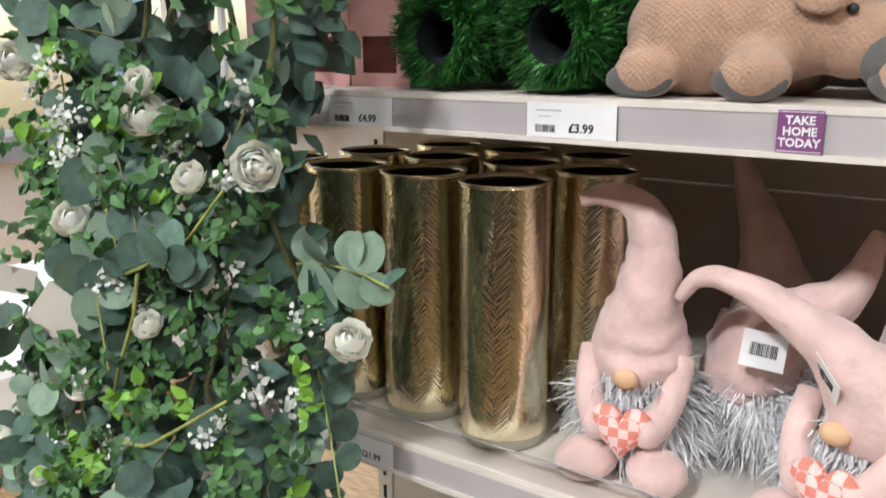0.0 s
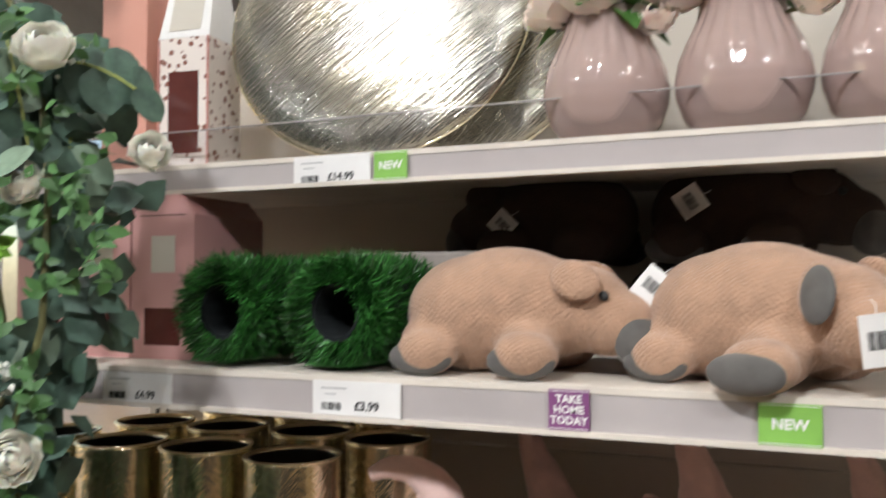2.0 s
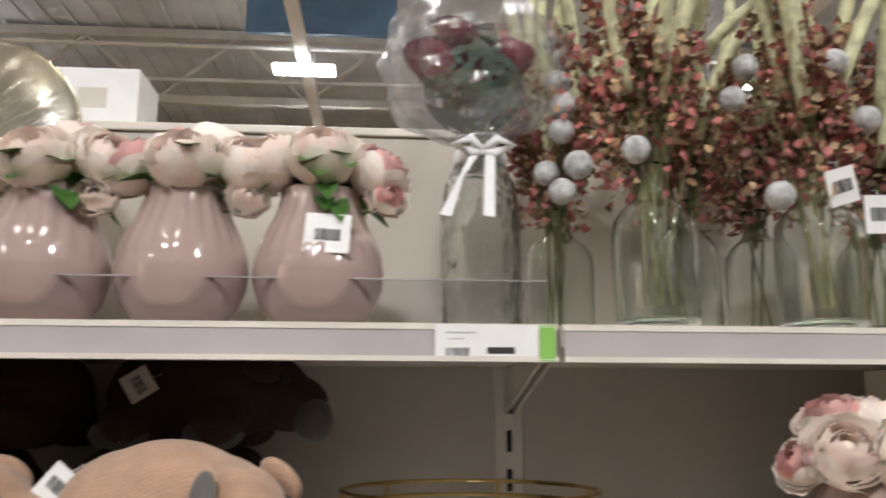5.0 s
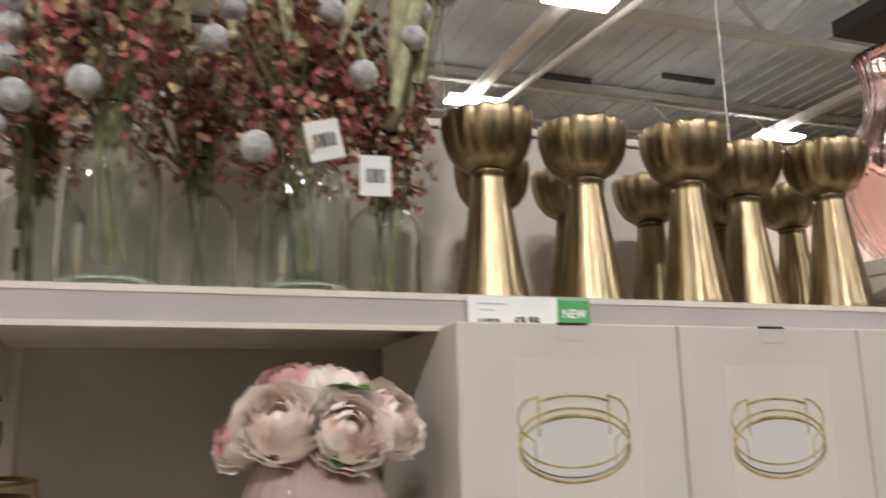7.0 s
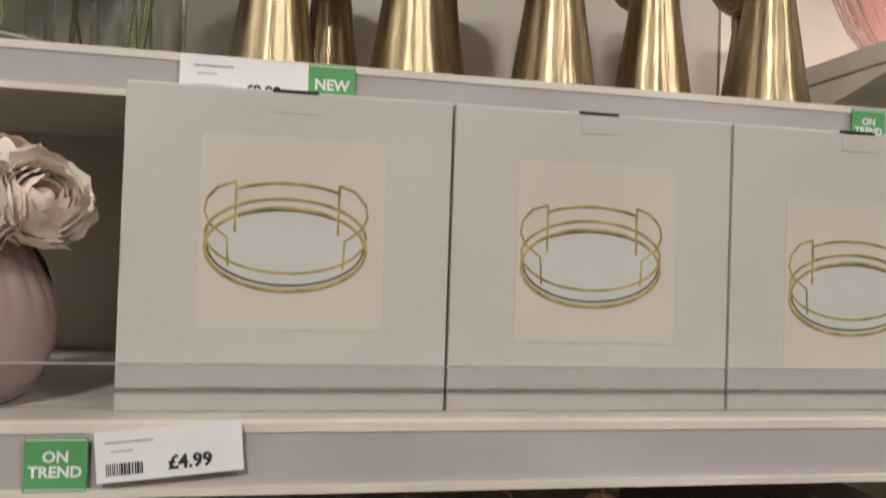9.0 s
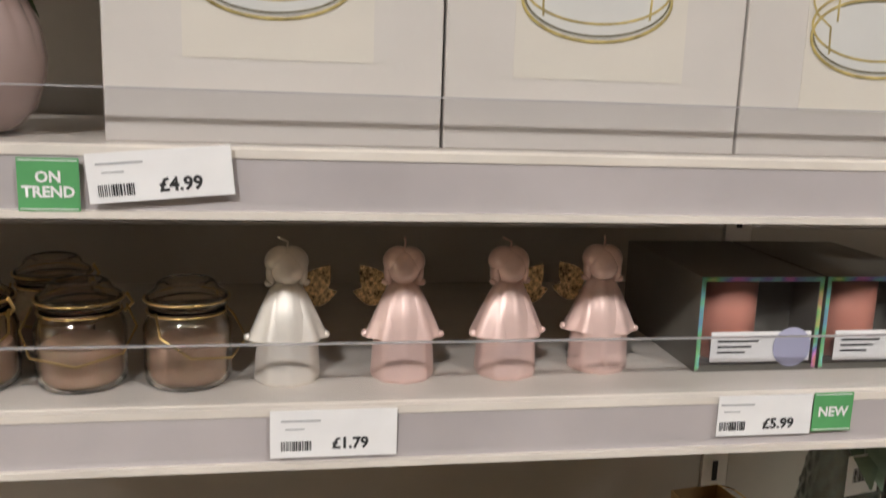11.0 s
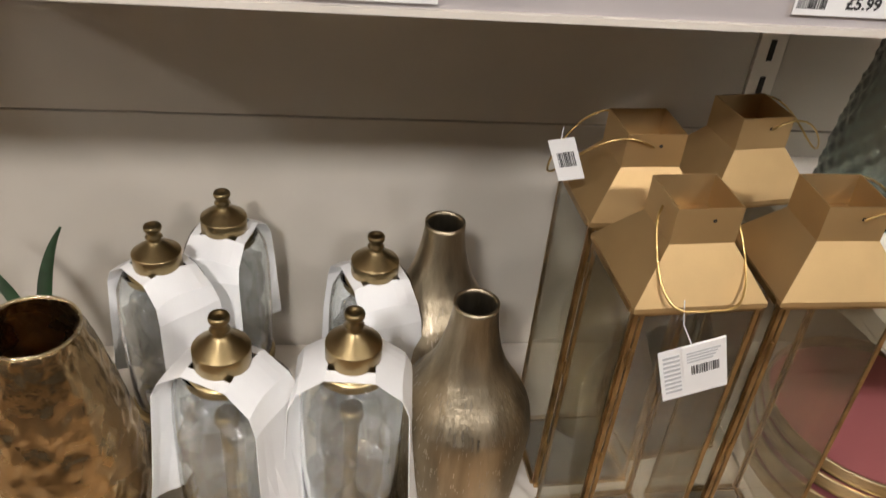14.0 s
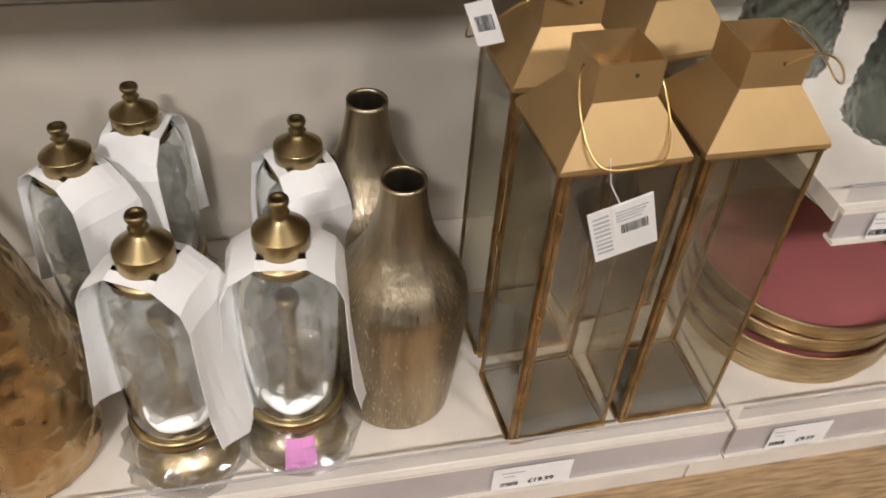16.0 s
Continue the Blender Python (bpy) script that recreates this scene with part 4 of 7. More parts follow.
def gnome(m, hat, seed, front=True):
    """Seated doll; the soft hat follows a line of (x, y, z, radius) from brim to tip."""
    g = random.Random(seed)
    bm = bmesh.new()
    add_ball(bm, (0, 0, 0.062), 0.062, 1.15, 1.0, 1.0, 1, 3)
    for i in range(1700):
        a, e = g.uniform(0, 6.283), g.uniform(-0.9, 1.2)
        d = Vector((math.cos(a) * math.cos(e), math.sin(a) * math.cos(e), math.sin(e)))
        p = Vector((d.x * 0.07, d.y * 0.06, 0.062 + d.z * 0.06))
        if p.z > 0.012:
            fur_lock(bm, p, d, g.uniform(0.03, 0.06), 0.0015, g, 1)
    n = 5 * len(hat)
    vs = np.linspace(0, len(hat) - 1, n)
    line = [[float(np.interp(v, range(len(hat)), [p[q] for p in hat])) for q in range(4)] for v in vs]
    for k in range(2):           # ease the corners of the line
        line = [line[0]] + [[(a[q] + 2 * b[q] + c[q]) / 4 for q in range(4)] for a, b, c in zip(line, line[1:], line[2:])] + [line[-1]]
    k = len(bm.verts)
    add_tube(bm, [p[:3] for p in line], 1.0, seg=24, mi=0)
    bm.verts.ensure_lookup_table()
    for i, p in enumerate(line):
        c = Vector(p[:3])
        for j in range(24):
            v = bm.verts[k + i * 24 + j]
            fold = noise.noise(Vector((p[0] * 20 + seed, p[2] * 60, j * 0.45))) * 0.16
            v.co = c + (v.co - c).normalized() * p[3] * (1 + fold)
    if front:
        add_ball(bm, (0, -0.079, 0.127), 0.0128, 1.15, 0.9, 0.88, 2, 3)
        for i in range(160):         # beard below the brim
            fur_lock(bm, (g.uniform(-0.03, 0.03), -0.062, g.uniform(0.09, 0.13)), Vector((g.uniform(-0.3, 0.3), -0.5, -1)).normalized(), g.uniform(0.02, 0.035), 0.0014, g, 1)
        for s in (-1, 1):
            add_tube(bm, [(s * (0.052 - 0.004 * u - 0.018 * u ** 3), -0.03 - 0.05 * u, 0.142 - 0.07 * u) for u in np.linspace(0, 1, 9)], 0.0155, seg=16, mi=0, taper=lambda u: 0.85 + 0.3 * u)
            add_ball(bm, (s * 0.027, -0.083, 0.072), 0.0185, 1, 0.95, 1.1, 0, 3)
            add_ball(bm, (s * 0.04, -0.082, 0.026), 0.026, 1.25, 1.5, 0.95, 0, 3, m=pose(0, 0, 0, 0, 0, s * 30))
            add_tube(bm, [(s * 0.03, -0.03, 0.03), (s * 0.038, -0.08, 0.025)], 0.016, seg=12, mi=0)
        # padded gingham heart
        ring = []
        for q in np.linspace(0, 2 * math.pi, 28, endpoint=False):
            hx, hz = 16 * math.sin(q) ** 3, 13 * math.cos(q) - 5 * math.cos(2 * q) - 2 * math.cos(3 * q) - math.cos(4 * q)
            ring.append((hx * 0.0022, hz * 0.0023))
        layers = [[bm.verts.new((hx * k, -0.09 - y, 0.072 + hz * k)) for hx, hz in ring] for k, y in ((0.9, -0.008), (1.0, 0.0), (0.86, 0.008), (0.5, 0.012))]
        for a, b in zip(layers, layers[1:]):
            for q in range(28):
                bm.faces.new((a[q], a[(q + 1) % 28], b[(q + 1) % 28], b[q])).material_index = 3
        bm.faces.new(layers[-1]).material_index = 3
    return solo("plush_gnome", bm, [M_FLEECE, M_FUR, M_NOSE, M_CHECK], "pale pink fleece gnome doll with grey fur and gingham heart", "plush toy", "plush gnomes", m=m)


# upright hat with a curled tip
gnome(pose(-0.704, 0.058, Z_GNOME, rz=10), [(0.0, -0.012, 0.13, 0.046), (0.0, -0.016, 0.137, 0.06), (0.002, -0.02, 0.168, 0.05), (0.008, -0.03, 0.21, 0.038), (0.014, -0.034, 0.252, 0.029), (0.012, -0.034, 0.285, 0.025), (0.0, -0.034, 0.309, 0.02), (-0.022, -0.034, 0.322, 0.0155), (-0.048, -0.036, 0.323, 0.012), (-0.068, -0.038, 0.314, 0.008)], 3)
# hat reaching far out over its neighbour
gnome(pose(-0.452, 0.045, Z_GNOME, rz=-16), [(0.02, -0.015, 0.125, 0.046), (0.018, -0.025, 0.14, 0.054), (0.008, -0.035, 0.165, 0.045), (-0.022, -0.045, 0.195, 0.030), (-0.06, -0.06, 0.222, 0.020), (-0.1, -0.07, 0.243, 0.0155), (-0.135, -0.085, 0.254, 0.0125), (-0.158, -0.09, 0.246, 0.0095), (-0.172, -0.092, 0.222, 0.0065)], 5)
# seen from behind, hat sweeping up
gnome(pose(-0.585, 0.14, Z_GNOME, rz=0), [(-0.02, -0.01, 0.10, 0.052), (-0.01, -0.02, 0.13, 0.056), (0.02, -0.035, 0.172, 0.046), (0.055, -0.035, 0.2, 0.033), (0.085, -0.035, 0.225, 0.022), (0.1, -0.035, 0.255, 0.015), (0.11, -0.035, 0.295, 0.0085)], 8, front=False)
gnome(pose(-0.42, 0.17, Z_GNOME, rz=10), [(0, -0.012, 0.12, 0.054), (0, -0.01, 0.16, 0.056), (0.0, -0.01, 0.21, 0.046), (-0.004, -0.01, 0.26, 0.034), (-0.012, -0.01, 0.3, 0.024), (-0.022, -0.01, 0.335, 0.016), (-0.034, -0.01, 0.362, 0.009)], 11)
gnome(pose(-0.60, 0.25, Z_GNOME, rz=-15), [(0, -0.012, 0.12, 0.056), (-0.005, -0.01, 0.17, 0.05), (-0.018, -0.005, 0.22, 0.036), (-0.04, 0, 0.265, 0.025), (-0.06, 0.0, 0.305, 0.017), (-0.075, 0, 0.345, 0.009)], 14)
gnome(pose(-0.27, 0.03, Z_GNOME, rz=12), [(0, -0.012, 0.115, 0.052), (0, -0.015, 0.14, 0.058), (0.01, -0.005, 0.19, 0.044), (0.03, 0, 0.225, 0.032), (0.06, 0, 0.25, 0.022), (0.1, 0.0, 0.262, 0.014), (0.13, 0, 0.25, 0.008)], 17)
gnome(pose(-0.26, 0.2, Z_GNOME, rz=-8), [(0, -0.012, 0.12, 0.055), (0, -0.01, 0.17, 0.052), (0.005, -0.005, 0.23, 0.038), (0.01, 0, 0.28, 0.025), (-0.002, 0.0, 0.32, 0.016), (-0.018, 0, 0.352, 0.009)], 21)
swing_tag(-0.564, 0.052, 0.858, -12, 4, 6, 0.046, 0.04)
swing_tag(-0.487, -0.03, 0.862, 20, 32, -40, 0.048, 0.032)


# ---------- pink gift cartons ----------
def pink_carton(x0, x1):
    w = x1 - x0 - 0.003
    t = thing("gift_carton", "pink window carton with chamfered top", "box", "pink cartons", m=pose((x0 + x1) / 2, -0.012, Z_CAPY))
    bm = bmesh.new()
    prof = ((-w / 2, 0), (w / 2, 0), (w / 2, 0.175), (w / 2 - 0.024, 0.2), (-w / 2 + 0.024, 0.2), (-w / 2, 0.175))
    f = [bm.verts.new((x, 0, z)) for x, z in prof]
    b = [bm.verts.new((x, 0.14, z)) for x, z in prof]
    bm.faces.new(f)
    bm.faces.new(b[::-1])
    for i in range(6):
        bm.faces.new((f[i], b[i], b[(i + 1) % 6], f[(i + 1) % 6]))
    bmesh.ops.recalc_face_normals(bm, faces=bm.faces)
    part("carton", bm, M_PINKBOX, t)
    part("window", boxm(-0.027, 0.027, -0.0008, 0.002, 0.017, 0.062, bevel=0.0004), M_WINDOW, t, "dark clear window")
    part("label", boxm(-0.017, 0.019, -0.0007, 0.002, 0.105, 0.15), M_CREAMPRINT, t, "cream paper label")
    part("fold_line", boxm(-w / 2 + 0.012, w / 2 - 0.012, -0.0004, 0.002, 0.1745, 0.1755), M_SLOT, t)


pink_carton(-1.185, -1.088)
pink_carton(-1.088, -0.99)
pink_carton(-1.283, -1.185)


# ---------- rolls of artificial grass ----------
def grass_roll(x, z, r, seed):
    g = random.Random(seed)
    t = thing("grass_roll", "rolled artificial grass mat, bright green", "grass roll", "grass rolls", m=pose(x, -0.055, z, rz=-8))
    turn = pose(0, 0, 0, -90, 0, 0)
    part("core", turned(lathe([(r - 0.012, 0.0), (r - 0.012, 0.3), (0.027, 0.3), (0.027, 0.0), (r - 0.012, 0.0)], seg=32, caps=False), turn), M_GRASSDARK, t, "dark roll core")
    bm = bmesh.new()
    for i in range(9000):
        a = g.uniform(0, 6.283)
        if i % 4 == 0:
            q = g.uniform(0.031, r - 0.006)
            p = Vector((q * math.cos(a), 0, q * math.sin(a)))
            d = Vector((0.7 * math.cos(a) + g.uniform(-0.6, 0.6), -0.8, 0.5 * math.sin(a) + g.uniform(-0.9, 0.3)))
            ln = g.uniform(0.012, 0.024)
        else:
            p = Vector(((r - 0.012) * math.cos(a), g.uniform(0, 0.3) ** 1.3, (r - 0.012) * math.sin(a)))
            d = Vector((math.cos(a), g.uniform(-0.9, 0.5), math.sin(a))) + Vector((g.uniform(-0.9, 0.9), g.uniform(-0.6, 0.6), g.uniform(-0.9, 0.9)))
            ln = g.uniform(0.013, 0.026)
        d.normalize()
        s = d.cross(Vector((g.uniform(-1, 1), g.uniform(-1, 1), g.uniform(-1, 1)))).normalized() * 0.00085
        tip = p + d * ln
        if tip.z < -r + 0.003:
            tip.z = -r + 0.003
        mid = (p + tip) / 2 + Vector((g.uniform(-0.002, 0.002), 0, g.uniform(-0.002, 0.002)))
        v = [bm.verts.new(q) for q in (p - s, p + s, mid + s, mid - s, tip)]
        bm.faces.new(v[:4])
        bm.faces.new((v[3], v[2], v[4]))
    b = part("turf", bm, M_GRASS, t, "artificial grass blades")
    b["kind"] = "stuff"


grass_roll(-0.918, Z_CAPY + 0.062, 0.06, 1)
grass_roll(-0.773, Z_CAPY + 0.062, 0.06, 2)
bk = thing("backing_roll", "rolled mat with grey felt backing", "grass roll", "grass rolls", m=pose(-0.775, 0.13, Z_CAPY + 0.108))
part("sheet", boxm(-0.075, 0.11, -0.05, 0.09, -0.004, 0.02, bevel=0.004), M_FELTBEIGE, bk, "beige grey backing sheet")
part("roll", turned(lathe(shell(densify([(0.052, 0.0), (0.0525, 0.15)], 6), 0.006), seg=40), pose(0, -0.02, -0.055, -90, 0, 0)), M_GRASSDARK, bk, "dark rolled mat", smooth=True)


# ---------- gold platters on the top shelf ----------
streaks(M_GOLDPLATE, 40, 300, 14, 1.0)
streaks(M_GOLDPLATE, -38, 240, 20, 0.3)


def platter(x, y, r, tilt, rz, label):
    t = thing("platter", label, "platter", "gold platters", m=pose(x, y, Z_TOP + 0.002, rz=rz))
    tl = pose(0, 0, 0, 90 - tilt, 0, 0) @ pose(0, r, 0)
    prof = [(0.002, 0.012), (r * 0.5, 0.009), (r * 0.8, 0.004), (r * 0.97, -0.004), (r, -0.008), (r * 0.99, -0.012), (r * 0.8, -0.003), (r * 0.5, 0.003), (0.002, 0.006)]
    part("dish", turned(lathe(prof, seg=72, caps=False), tl), M_GOLDPLATE, t, smooth=True)
    part("rim", turned(tube([(r * math.cos(a), r * math.sin(a), -0.01) for a in np.linspace(0, 6.2832, 72, endpoint=False)], 0.0022, seg=6, closed=True), tl), M_GOLDVASE, t, smooth=True)


platter(-0.792, 0.035, 0.193, 14, 8, "large round gold textured glass platter leaning back")
platter(-0.70, 0.12, 0.185, 12, -14, "round gold textured glass platter behind another")

# ---------- tall speckled gift bags ----------
M_SPECKLE = mat("speckled_card", (0.80, 0.72, 0.66), 0.5, var=0.03, scale=20)
nt = M_SPECKLE.node_tree
vo = nt.nodes.new("ShaderNodeTexVoronoi")
vo.inputs["Scale"].default_value = 95
rp = nt.nodes.new("ShaderNodeValToRGB")
rp.color_ramp.interpolation = "CONSTANT"
rp.color_ramp.elements[0].color = (0.25, 0.10, 0.07, 1)
rp.color_ramp.elements[1].position, rp.color_ramp.elements[1].color = 0.3, (0.82, 0.74, 0.68, 1)
tcs = nt.nodes.new("ShaderNodeTexCoord")
nt.links.new(tcs.outputs["Object"], vo.inputs["Vector"])
nt.links.new(vo.outputs["Distance"], rp.inputs[0])
nt.links.new(rp.outputs[0], nt.nodes["Principled BSDF"].inputs["Base Color"])


def gift_bag(x, y, rz):
    t = thing("bottle_carton", "tall speckled cream bottle carton with pink ribbon", "box", "speckled cartons", m=pose(x, y, Z_TOP, rz=rz) @ Matrix.Scale(1.12, 4))
    part("lower_sleeve", boxm(-0.034, 0.034, -0.034, 0.034, 0, 0.155, bevel=0.001), M_SPECKLE, t)
    bm = bmesh.new()
    a = [bm.verts.new(p) for p in ((-0.034, -0.034, 0.155), (0.034, -0.034, 0.155), (0.034, 0.034, 0.155), (-0.034, 0.034, 0.155))]
    b = [bm.verts.new(p) for p in ((-0.026, -0.006, 0.262), (0.026, -0.006, 0.262), (0.026, 0.006, 0.262), (-0.026, 0.006, 0.262))]
    for i in range(4):
        bm.faces.new((a[i], a[(i + 1) % 4], b[(i + 1) % 4], b[i]))
    bm.faces.new(b)
    part("folded_top", bm, M_WHITE, t, "white folded carton top")
    part("window", boxm(-0.02, 0.02, -0.0348, -0.033, 0.02, 0.115), M_WINDOW, t, "dark brown window")
    part("label", turned(boxm(-0.021, 0.021, -0.0006, 0.0, -0.022, 0.022), pose(0, -0.0265, 0.185, -14.5, 0, 0)), M_CREAMPRINT, t, "cream label card")
    for s in (-1, 1):
        part("ribbon_loop", tube([(0, -0.008, 0.262), (s * 0.018, -0.014, 0.275), (s * 0.03, -0.012, 0.268), (s * 0.018, -0.01, 0.26), (0, -0.009, 0.262)], 0.004, seg=6), M_ROSERIBBON, t)
        part("ribbon_edge", boxm(s * 0.033 - 0.0012, s * 0.033 + 0.0012, -0.036, -0.0345, 0, 0.154), M_ROSERIBBON, t)


gift_bag(-1.058, 0.08, 5)
sc = thing("tall_carton", "tall plain salmon pink carton", "box", m=pose(-1.158, 0.09, Z_TOP, rz=-4) @ Matrix.Diagonal((1.3, 1.3, 1.08, 1)))
M_SALMON = mat("salmon_card", (0.72, 0.36, 0.28), 0.45, var=0.04, scale=12)
part("carton", boxm(-0.032, 0.032, -0.032, 0.032, 0, 0.235, bevel=0.0015), M_SALMON, sc)
part("lid_flap", boxm(-0.031, 0.031, -0.031, 0.031, 0.2352, 0.2365), M_SALMON, sc)
for k in range(3):
    part("print_line", boxm(-0.026, -0.012 + 0.003 * k, -0.0326, -0.0321, 0.09 + 0.025 * k, 0.093 + 0.025 * k), M_CREAMPRINT, sc)


# ---------- wire mirror tray ----------
def wire_tray(x, y, z, r, rz):
    t = thing("wire_tray", "round gold wire tray with mirror base", "tray", m=pose(x, y, z, rz=rz))
    part("mirror_base", lathe([(r * 0.98, 0.003), (r, 0.006), (r * 0.98, 0.009)], seg=48), M_HOLO, t, smooth=False)
    for h in (0.01, 0.058, 0.074):
        part("ring", tube([(r * math.cos(a), r * math.sin(a), h) for a in np.linspace(0, 6.2832, 48, endpoint=False)], 0.0025, seg=8, closed=True), M_RIM, t, smooth=True)
    for k in range(6):
        a = k * 1.047
        part("post", tube([(r * math.cos(a), r * math.sin(a), 0.004), (r * math.cos(a), r * math.sin(a), 0.075)], 0.003, seg=8), M_RIM, t)


wire_tray(-0.075, 0.12, Z_CAPY, 0.135, 10)

# small white carton standing on the panel's far side ledge
bx = thing("small_carton", "small white carton on top of the back panel", "box", m=pose(-0.588, 0.42, 1.655))
part("carton", boxm(-0.064, 0.064, -0.05, 0.05, 0, 0.09, bevel=0.001), M_WHITE, bx)
part("tape", boxm(-0.02, 0.02, -0.0506, -0.04, 0.03, 0.06), M_CREAMPRINT, bx)
part("ledge", boxm(-0.3, 0.3, -0.042, 0.08, -0.02, -0.0005), M_SHELF, bx)


# ---------- garland of eucalyptus and ivory roses ----------
post = thing("display_post", "grey slotted steel display post", "post", m=pose(-1.43, 0.0, 0))
part("upright", boxm(-0.032, 0.032, -0.02, 0.02, 0, 2.05), M_STRIP, post)
slot = part("slot", boxm(-0.005, 0.005, -0.0225, -0.0195, 0.15, 0.18), M_SLOT, post)
for i in range(1, 36):
    share("slot", slot, post, pose(0, 0, 0.052 * i))
part("arm", tube([(0, -0.02, 1.98), (0, -0.2, 1.98), (0, -0.24, 2.0)], 0.008), M_STEELWHITE, post)
part("foot_plate", boxm(-0.09, 0.09, -0.1, 0.1, 0, 0.008), M_STRIP, post)

def garland_edge(z):
    """How far the garland reaches to either side at a height."""
    right = float(np.interp(z, (0.3, 0.7, 0.8, 0.9, 1.0, 1.1, 1.2, 1.28, 1.34, 1.42, 1.6, 2.0), (-0.99, -0.97, -0.94, -0.95, -0.99, -0.97, -0.95, -0.89, -0.93, -0.98, -1.14, -1.25)))
    left = float(np.interp(z, (0.3, 0.6, 0.9, 1.2, 2.0), (-1.62, -1.60, -1.47, -1.38, -1.32)))
    return left, right + 0.02 * math.sin(z * 23)


gar = thing("eucalyptus_garland", "hanging eucalyptus garland with ivory silk roses", "garland", m=pose(0, 0, 0))
gg = random.Random(41)


def garland_point(front=True, zlo=0.3, zhi=1.95):
    while True:
        z = gg.uniform(zlo, zhi)
        a, b = garland_edge(z)
        u = gg.random()
        if not (z > 1.17 and -1.24 < a + (b - a) * u < -1.06 and gg.random() < 0.85):   # a thin place between two strands
            break
    deep = 0.09 * math.sqrt(max(0.05, 1 - (2 * u - 1) ** 2))
    return Vector((a + (b - a) * u, -0.22 - deep * gg.uniform(0.5, 1.0) if front else -0.2 + deep * gg.uniform(-0.8, 0.9), z))


for k in range(7):                      # main stems
    pts = []
    for i in range(13):
        z = 1.97 - 0.135 * i
        a, b = garland_edge(max(0.35, z))
        pts.append((a + (b - a) * (0.15 + 0.12 * k + 0.06 * math.sin(i * 1.3 + k)), -0.2 + 0.05 * math.sin(i * 0.9 + k * 2), z))
    part("stem", tube(pts, 0.0035, seg=6), M_STEM, gar, smooth=True)
# long bare yellow-green twigs lying over the front
for pts in (((-1.31, -0.29, 0.885), (-1.24, -0.305, 0.893), (-1.15, -0.31, 0.915), (-1.06, -0.305, 0.96), (-1.0, -0.3, 1.02)),
            ((-1.15, -0.305, 0.915), (-1.16, -0.31, 0.86), (-1.2, -0.31, 0.79), (-1.24, -0.3, 0.73)),
            ((-1.24, -0.3, 0.68), (-1.16, -0.31, 0.70), (-1.08, -0.31, 0.75), (-1.02, -0.3, 0.79))):
    q = [tuple(float(np.interp(v, range(len(pts)), [p[c] for p in pts])) for c in range(3)) for v in np.linspace(0, len(pts) - 1, 14)]
    part("twig", tube(q, 0.0028, seg=6, taper=lambda u: 1 - 0.4 * u), M_TWIG, gar, smooth=True)
LEAVES = []
for ln, wd, cu, fo in ((0.060, 0.054, 0.12, 0.1), (0.056, 0.047, 0.25, 0.2), (0.064, 0.053, 0.05, 0.15), (0.05, 0.047, 0.3, 0.05)):
    bm = bmesh.new()
    add_leaf(bm, Matrix.Identity(4), ln, wd, fo, cu, 0, 8, 0.85, True)
    for mt in (M_EUCA, M_EUCA_PALE):
        o = link_mesh("leaf", bm.copy(), mt)
        LEAVES.append(o.data)
        bpy.data.objects.remove(o)
    bm.free()
# Rough direction from the garland to the camera; leaves and roses turn to it.
to_eye = Vector((0.62, -0.75, 0.15)).normalized()


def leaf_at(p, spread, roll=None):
    nrm = (to_eye + Vector((gg.uniform(-spread, spread), gg.uniform(-spread, spread), gg.uniform(-0.6 * spread, spread)))).normalized()
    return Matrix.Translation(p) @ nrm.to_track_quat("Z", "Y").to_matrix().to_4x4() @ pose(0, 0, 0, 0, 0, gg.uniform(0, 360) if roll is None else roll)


count = 0
while count < 300:                      # drooping sprays of paired round leaves
    p = garland_point(zlo=0.5, zhi=1.66)
    p.x = min(p.x, garland_edge(p.z)[1] - 0.05)
    p.y += 0.05 if p.x > -1.06 else -0.01
    d = Vector((gg.uniform(-0.7, 0.7), gg.uniform(-0.25, 0.1), gg.uniform(-1.0, 0.15))).normalized()
    ln = gg.uniform(0.08, 0.16)
    pale = gg.random() < 0.24
    pts = [p + d * ln * u + Vector((0, 0, -0.035 * u * u)) for u in np.linspace(0, 1, 6)]
    part("twig", tube(pts, 0.0013, seg=5), M_TWIG if gg.random() < 0.4 else M_STEM, gar)
    face = gg.uniform(-0.5, 0.5)
    for u in np.arange(0.1, 1.01, 0.03 / ln):
        q = p + d * ln * u + Vector((0, 0, -0.035 * u * u))
        for s in (-1, 1):
            if gg.random() < 0.12 or count >= 300:
                continue
            tilt = to_eye + Vector((face + gg.uniform(-0.5, 0.5), gg.uniform(-0.5, 0.5), face * 0.5 + gg.uniform(-0.4, 0.6)))
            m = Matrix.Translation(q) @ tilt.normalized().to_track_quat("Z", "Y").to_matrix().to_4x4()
            along = math.degrees(math.atan2(d.z, d.x * 0.8)) - 90
            bunch_part("leaf", LEAVES[2 * gg.randrange(4) + (1 if pale != (gg.random() < 0.2) else 0)], gar, m @ pose(0, 0, 0, 0, 0, along + s * gg.uniform(35, 80)) @ Matrix.Scale(gg.uniform(0.75, 1.05) * (1.05 - 0.4 * u), 4))
            count += 1


